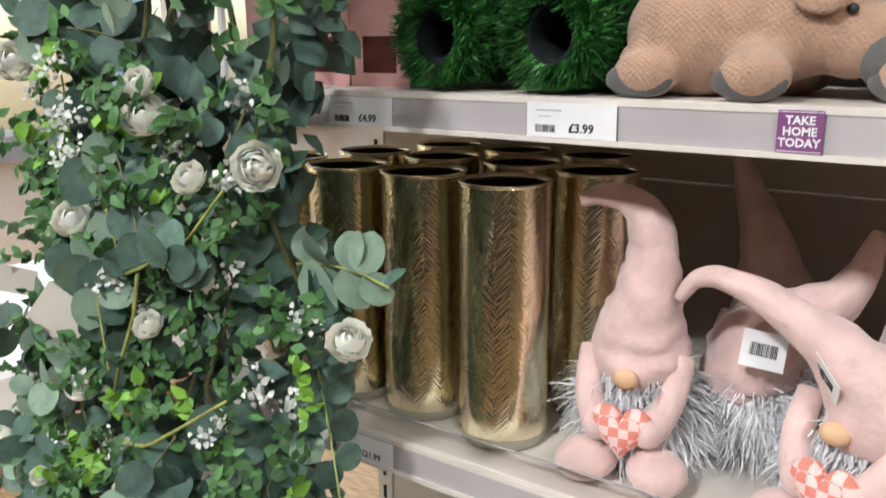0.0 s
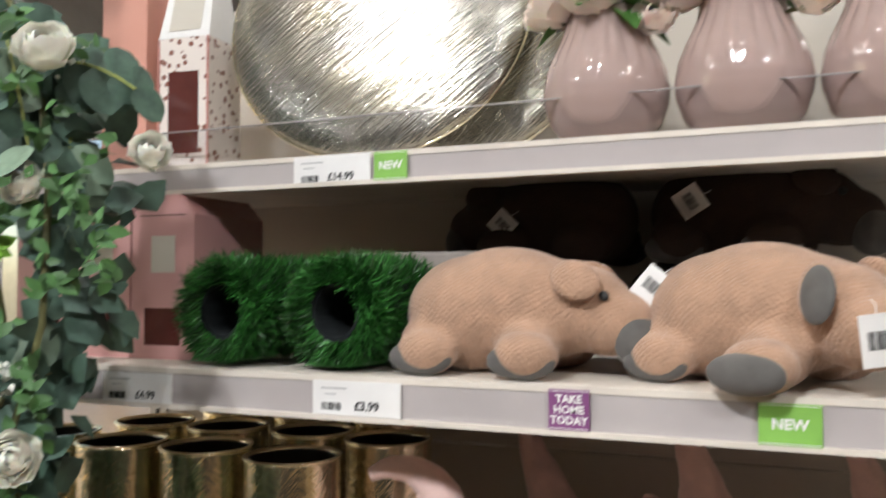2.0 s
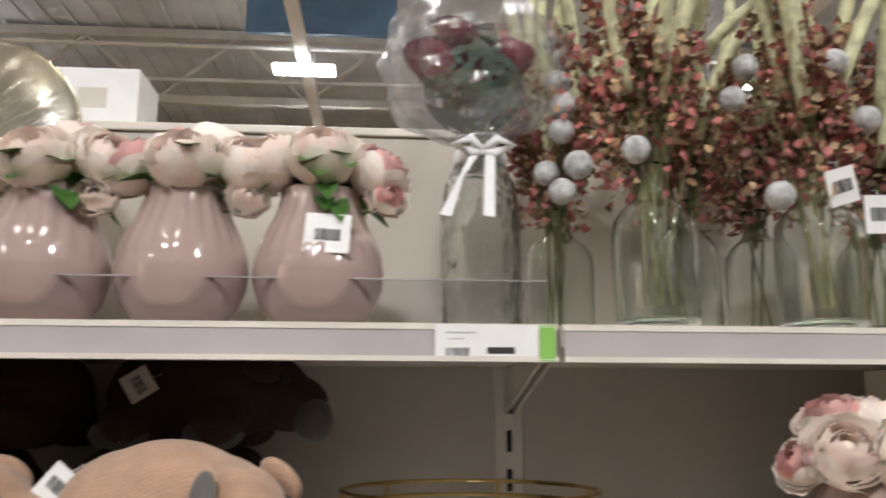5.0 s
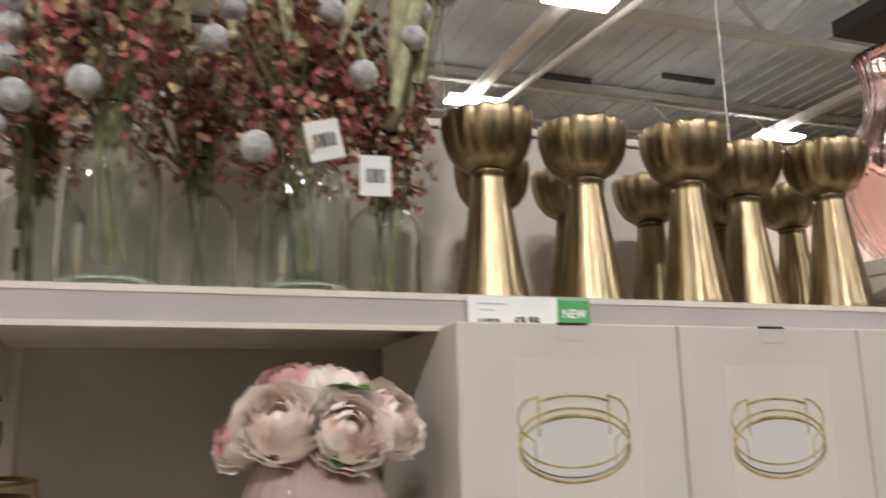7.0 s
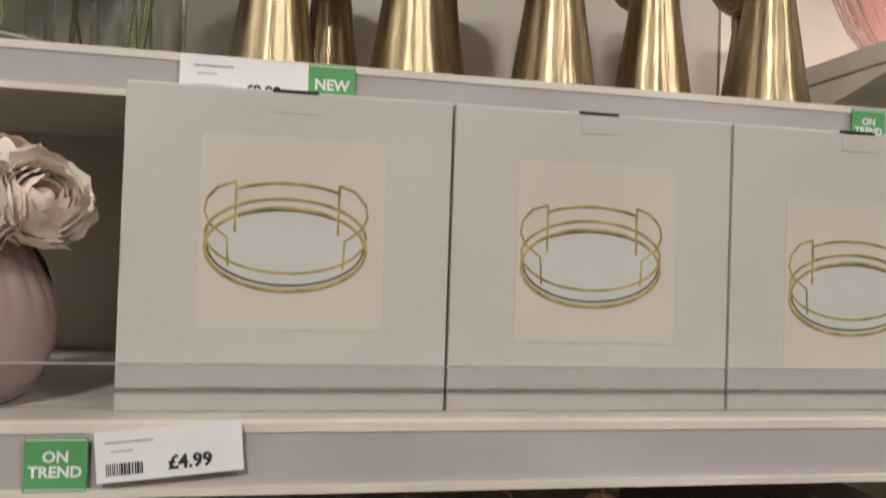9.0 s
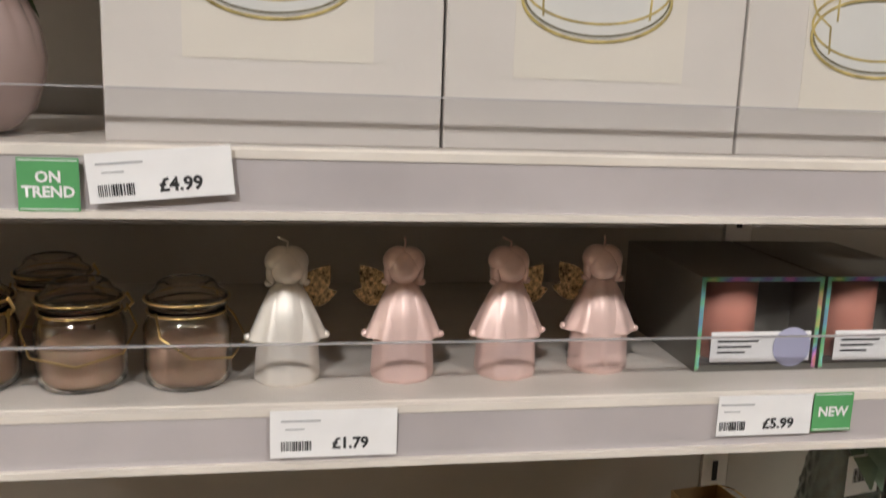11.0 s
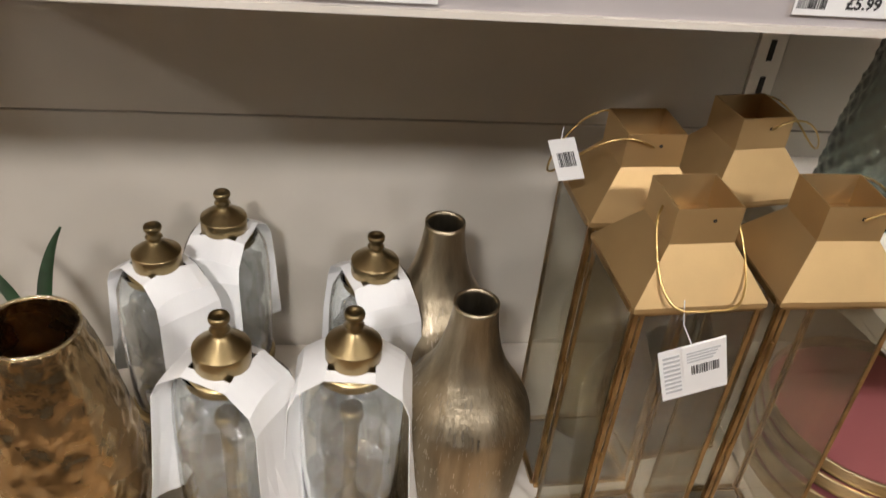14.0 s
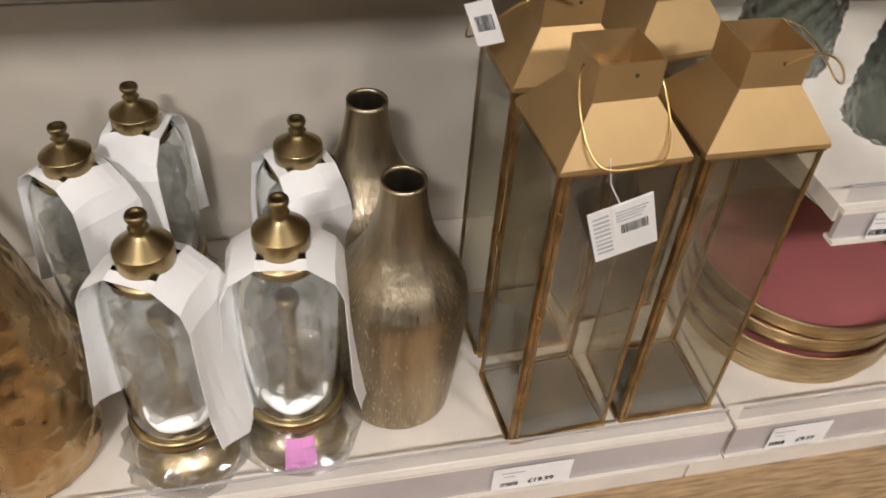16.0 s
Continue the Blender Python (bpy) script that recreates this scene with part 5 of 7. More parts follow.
def leaf_stuff(name, count, mt, l0, l1, wr, sprig, front, label="", step=0.011, loose=0.0, wide=0.9):
    """Sprigs of small paired leaves, or loose clumps, all through the garland."""
    bm = bmesh.new()
    for k in range(count):
        p = garland_point(front)
        d = Vector((gg.uniform(-1, 1), gg.uniform(-0.8, 0.3), gg.uniform(-1, 0.6))).normalized()
        for s in range(sprig):
            q = p + d * step * (s // 2 if not loose else s) + Vector((gg.uniform(-loose, loose), gg.uniform(-loose, loose), gg.uniform(-loose, loose)))
            ln = gg.uniform(l0, l1)
            add_leaf(bm, leaf_at(q, wide), ln, ln * wr, 0.2, 0.2, 0, 3, 0.75)
    o = part(name, bm, mt, gar, label, smooth=True)
    o["kind"] = "stuff"


leaf_stuff("inner_foliage", 1500, M_EUCA, 0.03, 0.055, 0.8, 1, False, label="dark inner leaves", wide=1.2)
leaf_stuff("small_foliage", 420, M_EUCA_SMALL, 0.013, 0.022, 0.6, 12, True, label="small green leaf sprigs", step=0.012)
leaf_stuff("lime_foliage", 46, M_LIME, 0.015, 0.026, 0.65, 12, True, label="lime green leaf sprigs", step=0.012)
leaf_stuff("white_blossom", 60, M_SPRIG, 0.005, 0.010, 0.8, 34, True, label="tiny white flower sprigs", step=0.001, loose=0.014)
rose_ob = link_mesh("rose", bloom_bm(0.03, 9, False, open_out=0.22, shrink=0.55, rise=104), M_IVORY)
ROSE = rose_ob.data
bpy.data.objects.remove(rose_ob)
for x, z, s in ((-1.362, 1.144, 1.15), (-1.113, 1.088, 1.05), (-1.119, 1.122, 0.8), (-0.984, 1.041, 1.08), (-1.046, 1.029, 0.8), (-1.272, 0.961, 1.08), (-1.141, 0.854, 0.75), (-1.29, 0.753, 1.15), (-1.531, 0.598, 1.0), (-1.436, 0.572, 0.6), (-1.221, 0.616, 0.9), (-0.867, 0.881, 0.95), (-0.952, 1.414, 1.15), (-0.977, 1.291, 0.9), (-0.828, 1.31, 0.75), (-1.12, 1.36, 0.9)):
    f = to_eye + Vector((gg.uniform(-0.5, 0.3), gg.uniform(-0.3, 0.2), gg.uniform(0.0, 0.8)))
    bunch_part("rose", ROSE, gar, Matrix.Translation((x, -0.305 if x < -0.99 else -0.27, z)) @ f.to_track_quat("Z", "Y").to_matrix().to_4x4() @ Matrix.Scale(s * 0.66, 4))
part("card_tag", turned(boxm(-0.033, 0.033, -0.0005, 0.0005, -0.033, 0.033), pose(-1.29, -0.325, 0.842, 10, 40, 35)), M_CREAMPRINT, gar, "cream square card tag")
part("card_tag", turned(boxm(-0.033, 0.033, -0.0005, 0.0005, -0.02, 0.02), pose(-1.445, -0.30, 0.856, 10, 12, 35)), M_CREAMPRINT, gar, "cream square card tag")

# ---------- crackle glass vase with a bouquet ----------
def crackle(a, z, i):
    return 1 if i >= 90 else 1 - 0.11 * abs(noise.noise(Vector((math.cos(a) * 5, math.sin(a) * 5, z * 110)))) + 0.03 * noise.noise(Vector((math.cos(a) * 11, math.sin(a) * 11, z * 220)))


cv = thing("crackle_vase", "crackled clear glass vase with white bow", "vase", m=pose(-0.068, 0.07, Z_TOP))
part("body", lathe(shell(densify([(0.036, 0), (0.041, 0.005), (0.042, 0.13), (0.038, 0.155), (0.028, 0.175), (0.026, 0.195), (0.03, 0.205)], 90), 0.005), seg=120, wave=crackle), M_GLASSDIM, cv, smooth=True)
part("ribbon", lathe([(0.0275, 0.176), (0.0285, 0.178), (0.0285, 0.19), (0.0275, 0.192)], seg=24), M_RIBBON, cv, "white organza ribbon", smooth=True)
for s in (-1, 1):
    bm = tube([(0, -0.028, 0.184), (s * 0.014, -0.038, 0.196), (s * 0.03, -0.036, 0.19), (s * 0.014, -0.032, 0.182), (0, -0.029, 0.184)], 0.005, seg=8)
    part("bow_loop", bm, M_RIBBON, cv, smooth=True)
    bm = bmesh.new()
    w = [bm.verts.new(p) for p in ((s * 0.002, -0.031, 0.185), (s * 0.012, -0.032, 0.184), (s * 0.022 - 0.012, -0.046, 0.11), (s * 0.022 - 0.024, -0.046, 0.112))]
    bm.faces.new(w)
    r = bmesh.ops.extrude_face_region(bm, geom=bm.faces[:])
    bmesh.ops.translate(bm, vec=(0, -0.0006, 0), verts=[v for v in r["geom"] if isinstance(v, bmesh.types.BMVert)])
    part("bow_tail", bm, M_RIBBON, cv)

bq = thing("rose_bouquet", "dark red rose bouquet in clear cellophane", "flowers", m=pose(-0.075, 0.07, Z_TOP + 0.2))
rr = random.Random(5)
red = link_mesh("rose", bloom_bm(0.029, 4, False), M_RED)
RED = red.data
bpy.data.objects.remove(red)
for x, y, z, s in ((-0.045, -0.03, 0.09, 1.0), (-0.02, -0.035, 0.115, 0.8), (0.0, 0.0, 0.1, 1.0), (0.035, -0.02, 0.095, 0.9), (-0.03, 0.03, 0.1, 1.0), (0.03, 0.03, 0.1, 0.9)):
    bunch_part("rose", RED, bq, pose(x, y, z, rr.uniform(0, 50), rr.uniform(-30, 30), 0) @ Matrix.Scale(s, 4))
    part("stem", tube([(x, y, z - 0.01), (x * 0.4, y * 0.4, 0.03), (0, 0, -0.03)], 0.002, seg=5), M_STEM, bq)
bm = bmesh.new()
for k in range(220):
    d = Vector((rr.gauss(0, 1), rr.gauss(0, 1), rr.gauss(0, 0.8))).normalized() * 0.055
    add_leaf(bm, Matrix.Translation(d + Vector((0, 0, 0.07))) @ d.to_track_quat("Z", "Y").to_matrix().to_4x4() @ pose(0, 0, 0, 0, 0, rr.uniform(0, 360)), 0.024, 0.015, 0.2, 0.3)
o = part("leaves", bm, M_EUCA, bq, "dark green filler leaves")
o["kind"] = "stuff"


def crumple(seed, amp):
    def f(a, z, i):
        return 1 + amp * noise.noise(Vector((math.cos(a) * 3 + seed, math.sin(a) * 3, z * 40))) + amp * 0.6 * noise.noise(Vector((math.cos(a) * 9 + seed, math.sin(a) * 9, z * 90)))
    return f


def crinkled(profile, seg, seed, amp):
    """A crumpled clear bag: flat creased facets round a turned shape."""
    g = random.Random(int(seed * 1000))
    bm = lathe(densify(profile, 14), seg=seg, caps=False)
    for v in bm.verts:
        k = 1 + g.uniform(-amp, amp)
        v.co.x *= k
        v.co.y *= k
        v.co.z = max(0.003, v.co.z + g.uniform(-0.004, 0.004))
    bmesh.ops.triangulate(bm, faces=bm.faces[:])
    return bm


wrap = part("cellophane", crinkled([(0.012, 0.004), (0.035, 0.01), (0.082, 0.03), (0.096, 0.06), (0.098, 0.1), (0.086, 0.135), (0.06, 0.155), (0.04, 0.165)], 30, 0.7, 0.12), M_CELLO, bq, "crumpled clear cellophane")
wrap.visible_shadow = False

# ---------- glass bottles with dried flowers ----------
BOTTLE = [(0.036, 0), (0.042, 0.004), (0.044, 0.012), (0.0445, 0.1), (0.042, 0.115), (0.033, 0.128), (0.021, 0.137), (0.0165, 0.145), (0.0162, 0.17), (0.019, 0.175)]


def glass_bottle(x, y, s, h=1.0):
    t = thing("glass_bottle", "clear greenish glass bottle vase", "vase", "glass bottle vases", m=pose(x, y, Z_TOP))
    b = part("body", lathe(shell([(r * s, z * h) for r, z in BOTTLE], 0.003), seg=40), M_GLASSGREEN, t, smooth=True)
    b.visible_shadow = False
    part("thick_base", lathe([(0.03 * s, 0.004), (0.039 * s, 0.006), (0.038 * s, 0.011), (0.02 * s, 0.013)], seg=32), M_GLASSBASE, t, smooth=True)


def dried_bunch(x, y, z, seed, tall=0.24, spread=0.085, balls=()):
    g = random.Random(seed)
    t = thing("dried_flower_bunch", "dried red sprigs with pale grass heads and grey balls", "flowers", "dried flower bunches", m=pose(x, y, z))
    foot = -0.14
    low = lambda j: foot if j % 6 == 0 else -0.03
    bm, bm2, st = bmesh.new(), bmesh.new(), bmesh.new()
    for k in range(15):
        a = g.uniform(0, 6.283)
        q = spread * math.sqrt(g.random())
        top = Vector((q * math.cos(a), q * math.sin(a) * 0.7, g.uniform(0.05, 0.19)))
        add_tube(st, [(g.uniform(-0.015, 0.015), g.uniform(-0.01, 0.01), low(k)), (top.x * 0.25, top.y * 0.25, 0.0), top * 0.8, top], 0.0016, seg=5)
        ax = Vector((top.x, top.y, 0.12)).normalized()
        for j in range(105):
            u = g.random()
            c = top + ax * (u - 0.6) * 0.13
            w = 0.036 * (1.15 - u)
            c = c + Vector((g.uniform(-w, w), g.uniform(-w, w), g.uniform(-0.006, 0.006)))
            n = Vector((g.gauss(0, 1), g.gauss(0, 1) - 0.4, g.gauss(0, 1) + 0.3)).normalized()
            m = Matrix.Translation(c) @ n.to_track_quat("Z", "Y").to_matrix().to_4x4() @ pose(0, 0, 0, 0, 0, g.uniform(0, 360))
            add_leaf(bm if g.random() < 0.62 - 0.25 * u else bm2, m, g.uniform(0.008, 0.0135), g.uniform(0.007, 0.0115), 0.35, 0.25, 0, 3, 0.8, True)
    part("stem_cluster", st, M_STEM, t)
    o = part("red_foliage", bm, M_BERRY, t, "dusty red leaf sprigs", smooth=True)
    o["kind"] = "stuff"
    o = part("tan_foliage", bm2, M_BERRYTAN, t, "tan and green leaf sprigs", smooth=True)
    o["kind"] = "stuff"
    for k in range(7):
        a = g.uniform(3.3, 6.1) if k < 5 else g.uniform(0, 6.283)
        e = Vector((math.cos(a) * g.uniform(0.04, 0.14), math.sin(a) * 0.10, tall + g.uniform(0.0, 0.12)))
        s0 = e * g.uniform(0.16, 0.4)
        bend = Vector((g.uniform(-0.05, 0.05), g.uniform(-0.02, 0.01), -0.02))
        pts = [s0 + (e - s0) * u + bend * u * u for u in np.linspace(0, 1, 8)]
        gh = part("grass_head", tube(pts, 0.0082, seg=8, taper=lambda u: 0.55 + 0.45 * math.sin(math.pi * min(1, u * 0.75 + 0.2))), M_CATTAIL, t, "pale green furry grass head", smooth=True)
        part("grass_stem", tube([s0, s0 * 0.5, (0, 0, -0.04)], 0.0016, seg=5), M_STEM, t)
    for bx, by, bz in balls:
        c = Vector((bx - x, by - y, bz - z))
        bm = bmesh.new()
        add_ball(bm, c, g.uniform(0.0125, 0.0155), 1, 1, 1, 0, 3)
        part("ball_flower", bm, M_POMPOM, t, "grey ball flower", smooth=True)
        part("ball_stem", tube([c, Vector((c.x * 0.5, c.y * 0.5, min(0.05, c.z * 0.5))), (0, 0, foot)], 0.0013, seg=5), M_STEM, t)


BALLS = {0: ((0.087, 0.015, 1.525), (0.198, 0.03, 1.589), (0.15, 0.02, 1.66)),
         1: ((0.238, 0.02, 1.481), (0.308, 0.02, 1.629), (0.215, 0.03, 1.626), (0.345, 0.03, 1.57)),
         2: ((0.443, 0.05, 1.722), (0.428, 0.05, 1.695), (0.448, 0.06, 1.69), (0.413, 0.05, 1.66), (0.406, 0.05, 1.628), (0.44, 0.08, 1.745)),
         3: ((0.016, 0.06, 1.613), (0.02, 0.05, 1.584), (0.026, 0.06, 1.642), (0.017, 0.05, 1.555), (0.03, 0.03, 1.512), (0.0, 0.05, 1.508), (0.012, 0.03, 1.483), (0.02, 0.08, 1.67))}
for i, (x, y, s, h) in enumerate(((0.113, 0.05, 1.0, 1.0), (0.29, 0.05, 1.0, 1.0), (0.388, 0.11, 0.9, 0.8), (0.04, 0.19, 0.95, 0.9), (0.2, 0.2, 0.95, 1.0), (0.31, 0.24, 0.95, 1.0))):
    glass_bottle(x, y, s, h)
    dried_bunch(x, y, Z_TOP + 0.165 * h, 30 + i, spread=0.085 if i != 2 else 0.06, balls=BALLS.get(i, ()))
swing_tag(0.296, 0.008, 1.508, 10, -18, 8, 0.036, 0.038)
swing_tag(0.362, 0.05, 1.492, 4, -2, 0, 0.033, 0.042)


# ---------- angel candles ----------
def angel(x, y, mt, wing_side, seed):
    bm = bmesh.new()
    robe = densify([(0.0285, 0), (0.0298, 0.003), (0.0285, 0.025), (0.026, 0.045), (0.022, 0.062), (0.013, 0.086), (0.009, 0.091)], 22)
    add_lathe(bm, robe, 56, wave=lambda a, z, i: 1 + 0.02 * math.cos(9 * a + 1))
    # flaring cape with sleeves: wide across, shallow front to back, deep soft pleats
    cape = densify([(0.027, 0.0385), (0.0355, 0.039), (0.034, 0.043), (0.028, 0.058), (0.021, 0.074), (0.0135, 0.088), (0.0085, 0.093)], 24)

    def pleats(a, z, i):
        low = min(1, max(0, (0.09 - z) / 0.05))
        return (0.70 + 0.30 * abs(math.cos(a)) ** 1.5) * (1 + 0.05 * low * math.cos(9 * a + 0.6))
    add_lathe(bm, cape, 80, wave=pleats)
    for s in (-1, 1):
        add_ball(bm, (s * 0.0345, -0.003, 0.041), 0.0042, 1.1, 1, 0.9, 0, 2)
    # head, bobbed hair with a parting, and small hair ends
    add_ball(bm, (0, -0.002, 0.104), 0.0155, 1, 1, 1.05, 0, 3)
    for s in (-1, 1):
        add_ball(bm, (s * 0.0055, 0.002, 0.1095), 0.0145, 1.0, 1.08, 0.9, 0, 3, m=pose(0, 0, 0, 18, s * 16, 0))
        add_ball(bm, (s * 0.0135, 0.0, 0.099), 0.0065, 0.8, 1.3, 1.9, 0, 3)
        add_ball(bm, (s * 0.0165, -0.003, 0.0905), 0.0038, 1.1, 1, 0.9, 0, 2)
    add_tube(bm, [(0, 0, 0.121), (0.001, 0, 0.1275), (wing_side * -0.004 - 0.004, 0, 0.132)], 0.001, seg=6)
    m = pose(wing_side * 0.018, 0.012, 0.075, 90, 0, 0) @ pose(0, 0, 0, 0, 0, -wing_side * 40)
    add_leaf(bm, m, 0.035, 0.025, 0.1, 0.0, 1, 6, 0.8)
    add_leaf(bm, pose(0, 0.0015, 0) @ m, 0.035, 0.025, 0.1, 0.0, 1, 6, 0.8)
    add_leaf(bm, pose(0, 0.0008, -0.006) @ m @ pose(0, 0, 0, 0, 0, -wing_side * 34), 0.03, 0.018, 0.1, 0.0, 1, 6, 0.8)
    return solo("angel_candle", bm, [mt, M_GLITTER], "pearly %s wax angel candle with gold glitter wings" % ("white" if mt is M_CANDLEWHITE else "pink"), "candle", "angel candles", m=pose(x, y, Z_ANGEL, rz=seed) @ Matrix.Scale(0.88, 4))


angel(0.526, 0.01, M_CANDLEWHITE, 1, 5)
angel(0.620, 0.012, M_CANDLE, -1, -4)
angel(0.709, 0.014, M_CANDLE, 1, 8)
angel(0.794, 0.024, M_CANDLE, -1, -10)


# ---------- clip-top candle jars ----------
def candle_jar(x, y, z, rz):
    t = thing("candle_jar", "lustre glass clip-top jar with blush wax", "jar", "candle jars", m=pose(x, y, z, rz=rz) @ Matrix.Scale(0.94, 4))
    g = part("glass", lathe(shell([(0.031, 0), (0.035, 0.004), (0.036, 0.012), (0.036, 0.05), (0.033, 0.057), (0.031, 0.06), (0.031, 0.066)], 0.0025), seg=36), M_JARGLASS, t, smooth=True)
    part("wax", lathe([(0.029, 0.004), (0.031, 0.008), (0.031, 0.035), (0.029, 0.036)], seg=32), M_JARWAX, t, "blush candle wax", smooth=True)
    lid = part("lid", lathe(shell([(0.033, 0.068), (0.034, 0.071), (0.033, 0.076), (0.026, 0.081), (0.024, 0.086), (0.02, 0.088)], 0.0025), seg=36), M_JARGLASS, t, "glass clip lid", smooth=True)
    part("band", tube([(0.0325 * math.cos(a), 0.0325 * math.sin(a), 0.0625) for a in np.linspace(0, 6.2832, 40, endpoint=False)], 0.0011, seg=6, closed=True), M_RIM, t, smooth=True)
    part("lid_band", tube([(0.0345 * math.cos(a), 0.0345 * math.sin(a), 0.073) for a in np.linspace(0, 6.2832, 40, endpoint=False)], 0.0011, seg=6, closed=True), M_RIM, lid, smooth=True)
    part("clip_wire", tube([(-0.036, 0, 0.066), (-0.044, -0.012, 0.05), (-0.034, -0.034, 0.034), (0, -0.046, 0.028), (0.034, -0.034, 0.034), (0.044, -0.012, 0.05), (0.036, 0, 0.066)], 0.0011, seg=6), M_RIM, t, smooth=True)
    part("hinge", tube([(0.034, 0.0, 0.06), (0.041, 0, 0.067), (0.036, 0, 0.076)], 0.0016, seg=6), M_RIM, t)


for x, y, rz in ((0.449, 0.008, 55), (0.369, 0.008, 8), (0.289, 0.01, -20), (0.325, 0.10, 30), (0.235, 0.10, 0), (0.205, 0.012, 14)):
    candle_jar(x, y, Z_ANGEL, rz)


# ---------- boxed scented candles ----------
def candle_box(x):
    w, h, d = 0.114, 0.085, 0.17
    t = thing("candle_box", "dark candle box with iridescent foil frame and window", "box", "candle boxes", m=pose(x, 0.0, Z_ANGEL))
    bm = bmesh.new()
    add_box(bm, -w / 2, w / 2, 0.04, d, 0, h)
    add_box(bm, -w / 2, w / 2, 0, 0.04, 0, 0.006)
    add_box(bm, -w / 2, w / 2, 0, 0.04, h - 0.004, h)
    add_box(bm, -w / 2, -w / 2 + 0.004, 0, 0.04, 0.006, h - 0.004)
    add_box(bm, w / 2 - 0.004, w / 2, 0, 0.04, 0.006, h - 0.004)
    part("carton", bm, M_DARKBOX, t)
    for b in ((-w / 2, w / 2, h - 0.004, h), (-w / 2, -w / 2 + 0.0035, 0.003, h - 0.004), (w / 2 - 0.0035, w / 2, 0.003, h - 0.004)):
        part("foil_edge", boxm(b[0], b[1], -0.001, -0.0002, b[2], b[3]), M_IRIS, t, "iridescent foil edge")
    part("candle", lathe([(0.026, 0.007), (0.029, 0.009), (0.029, 0.078), (0.026, 0.08)], seg=28, m=pose(-0.018, 0.034, 0)), M_CANDLEPINK, t, "pink wax candle behind the window", smooth=True)
    p = part("window", boxm(-w / 2 + 0.004, w / 2 - 0.004, 0.0005, 0.0012, 0.006, h - 0.004), M_CLEAR, t, "clear window")
    p.visible_shadow = False
    lb = part("label", boxm(-0.044, 0.05, -0.0012, -0.0004, 0.009, 0.036), M_WHITE, t, "white printed label")
    part("label_dot", turned(lathe([(0.0001, 0), (0.018, 0), (0.018, 0.0006), (0.0001, 0.0006)], seg=24, caps=False), pose(0.032, -0.0013, 0.022, 90)), M_LILAC, lb)
    for k in range(3):
        part("print_line", boxm(-0.038, -0.012 + 0.006 * k, -0.0018, -0.0013, 0.017 + 0.005 * k, 0.0185 + 0.005 * k), M_INK, lb)


M_CANDLEPINK = mat("salmon_wax", (0.70, 0.30, 0.22), 0.4, var=0.06, scale=20, sub=0.1)
M_LILAC = mat("lilac_print", (0.42, 0.42, 0.56), 0.6, var=0.04)
M_IRIS = mat("iridescent_foil", (0.8, 0.8, 0.8), 0.2, metal=0.6, var=0.05)
nt = M_IRIS.node_tree
tci, wv, hs = nt.nodes.new("ShaderNodeTexCoord"), nt.nodes.new("ShaderNodeTexNoise"), nt.nodes.new("ShaderNodeCombineColor")
hs.mode = "HSV"
wv.inputs["Scale"].default_value = 26
hs.inputs[1].default_value, hs.inputs[2].default_value = 0.6, 0.9
mr = nt.nodes.new("ShaderNodeMapRange")
mr.inputs[1].default_value, mr.inputs[2].default_value = 0.3, 0.7
nt.links.new(tci.outputs["Object"], wv.inputs["Vector"])
nt.links.new(wv.outputs[0], mr.inputs[0])
nt.links.new(mr.outputs[0], hs.inputs[0])
nt.links.new(hs.outputs[0], nt.nodes["Principled BSDF"].inputs["Base Color"])
candle_box(0.932)
candle_box(1.0495)


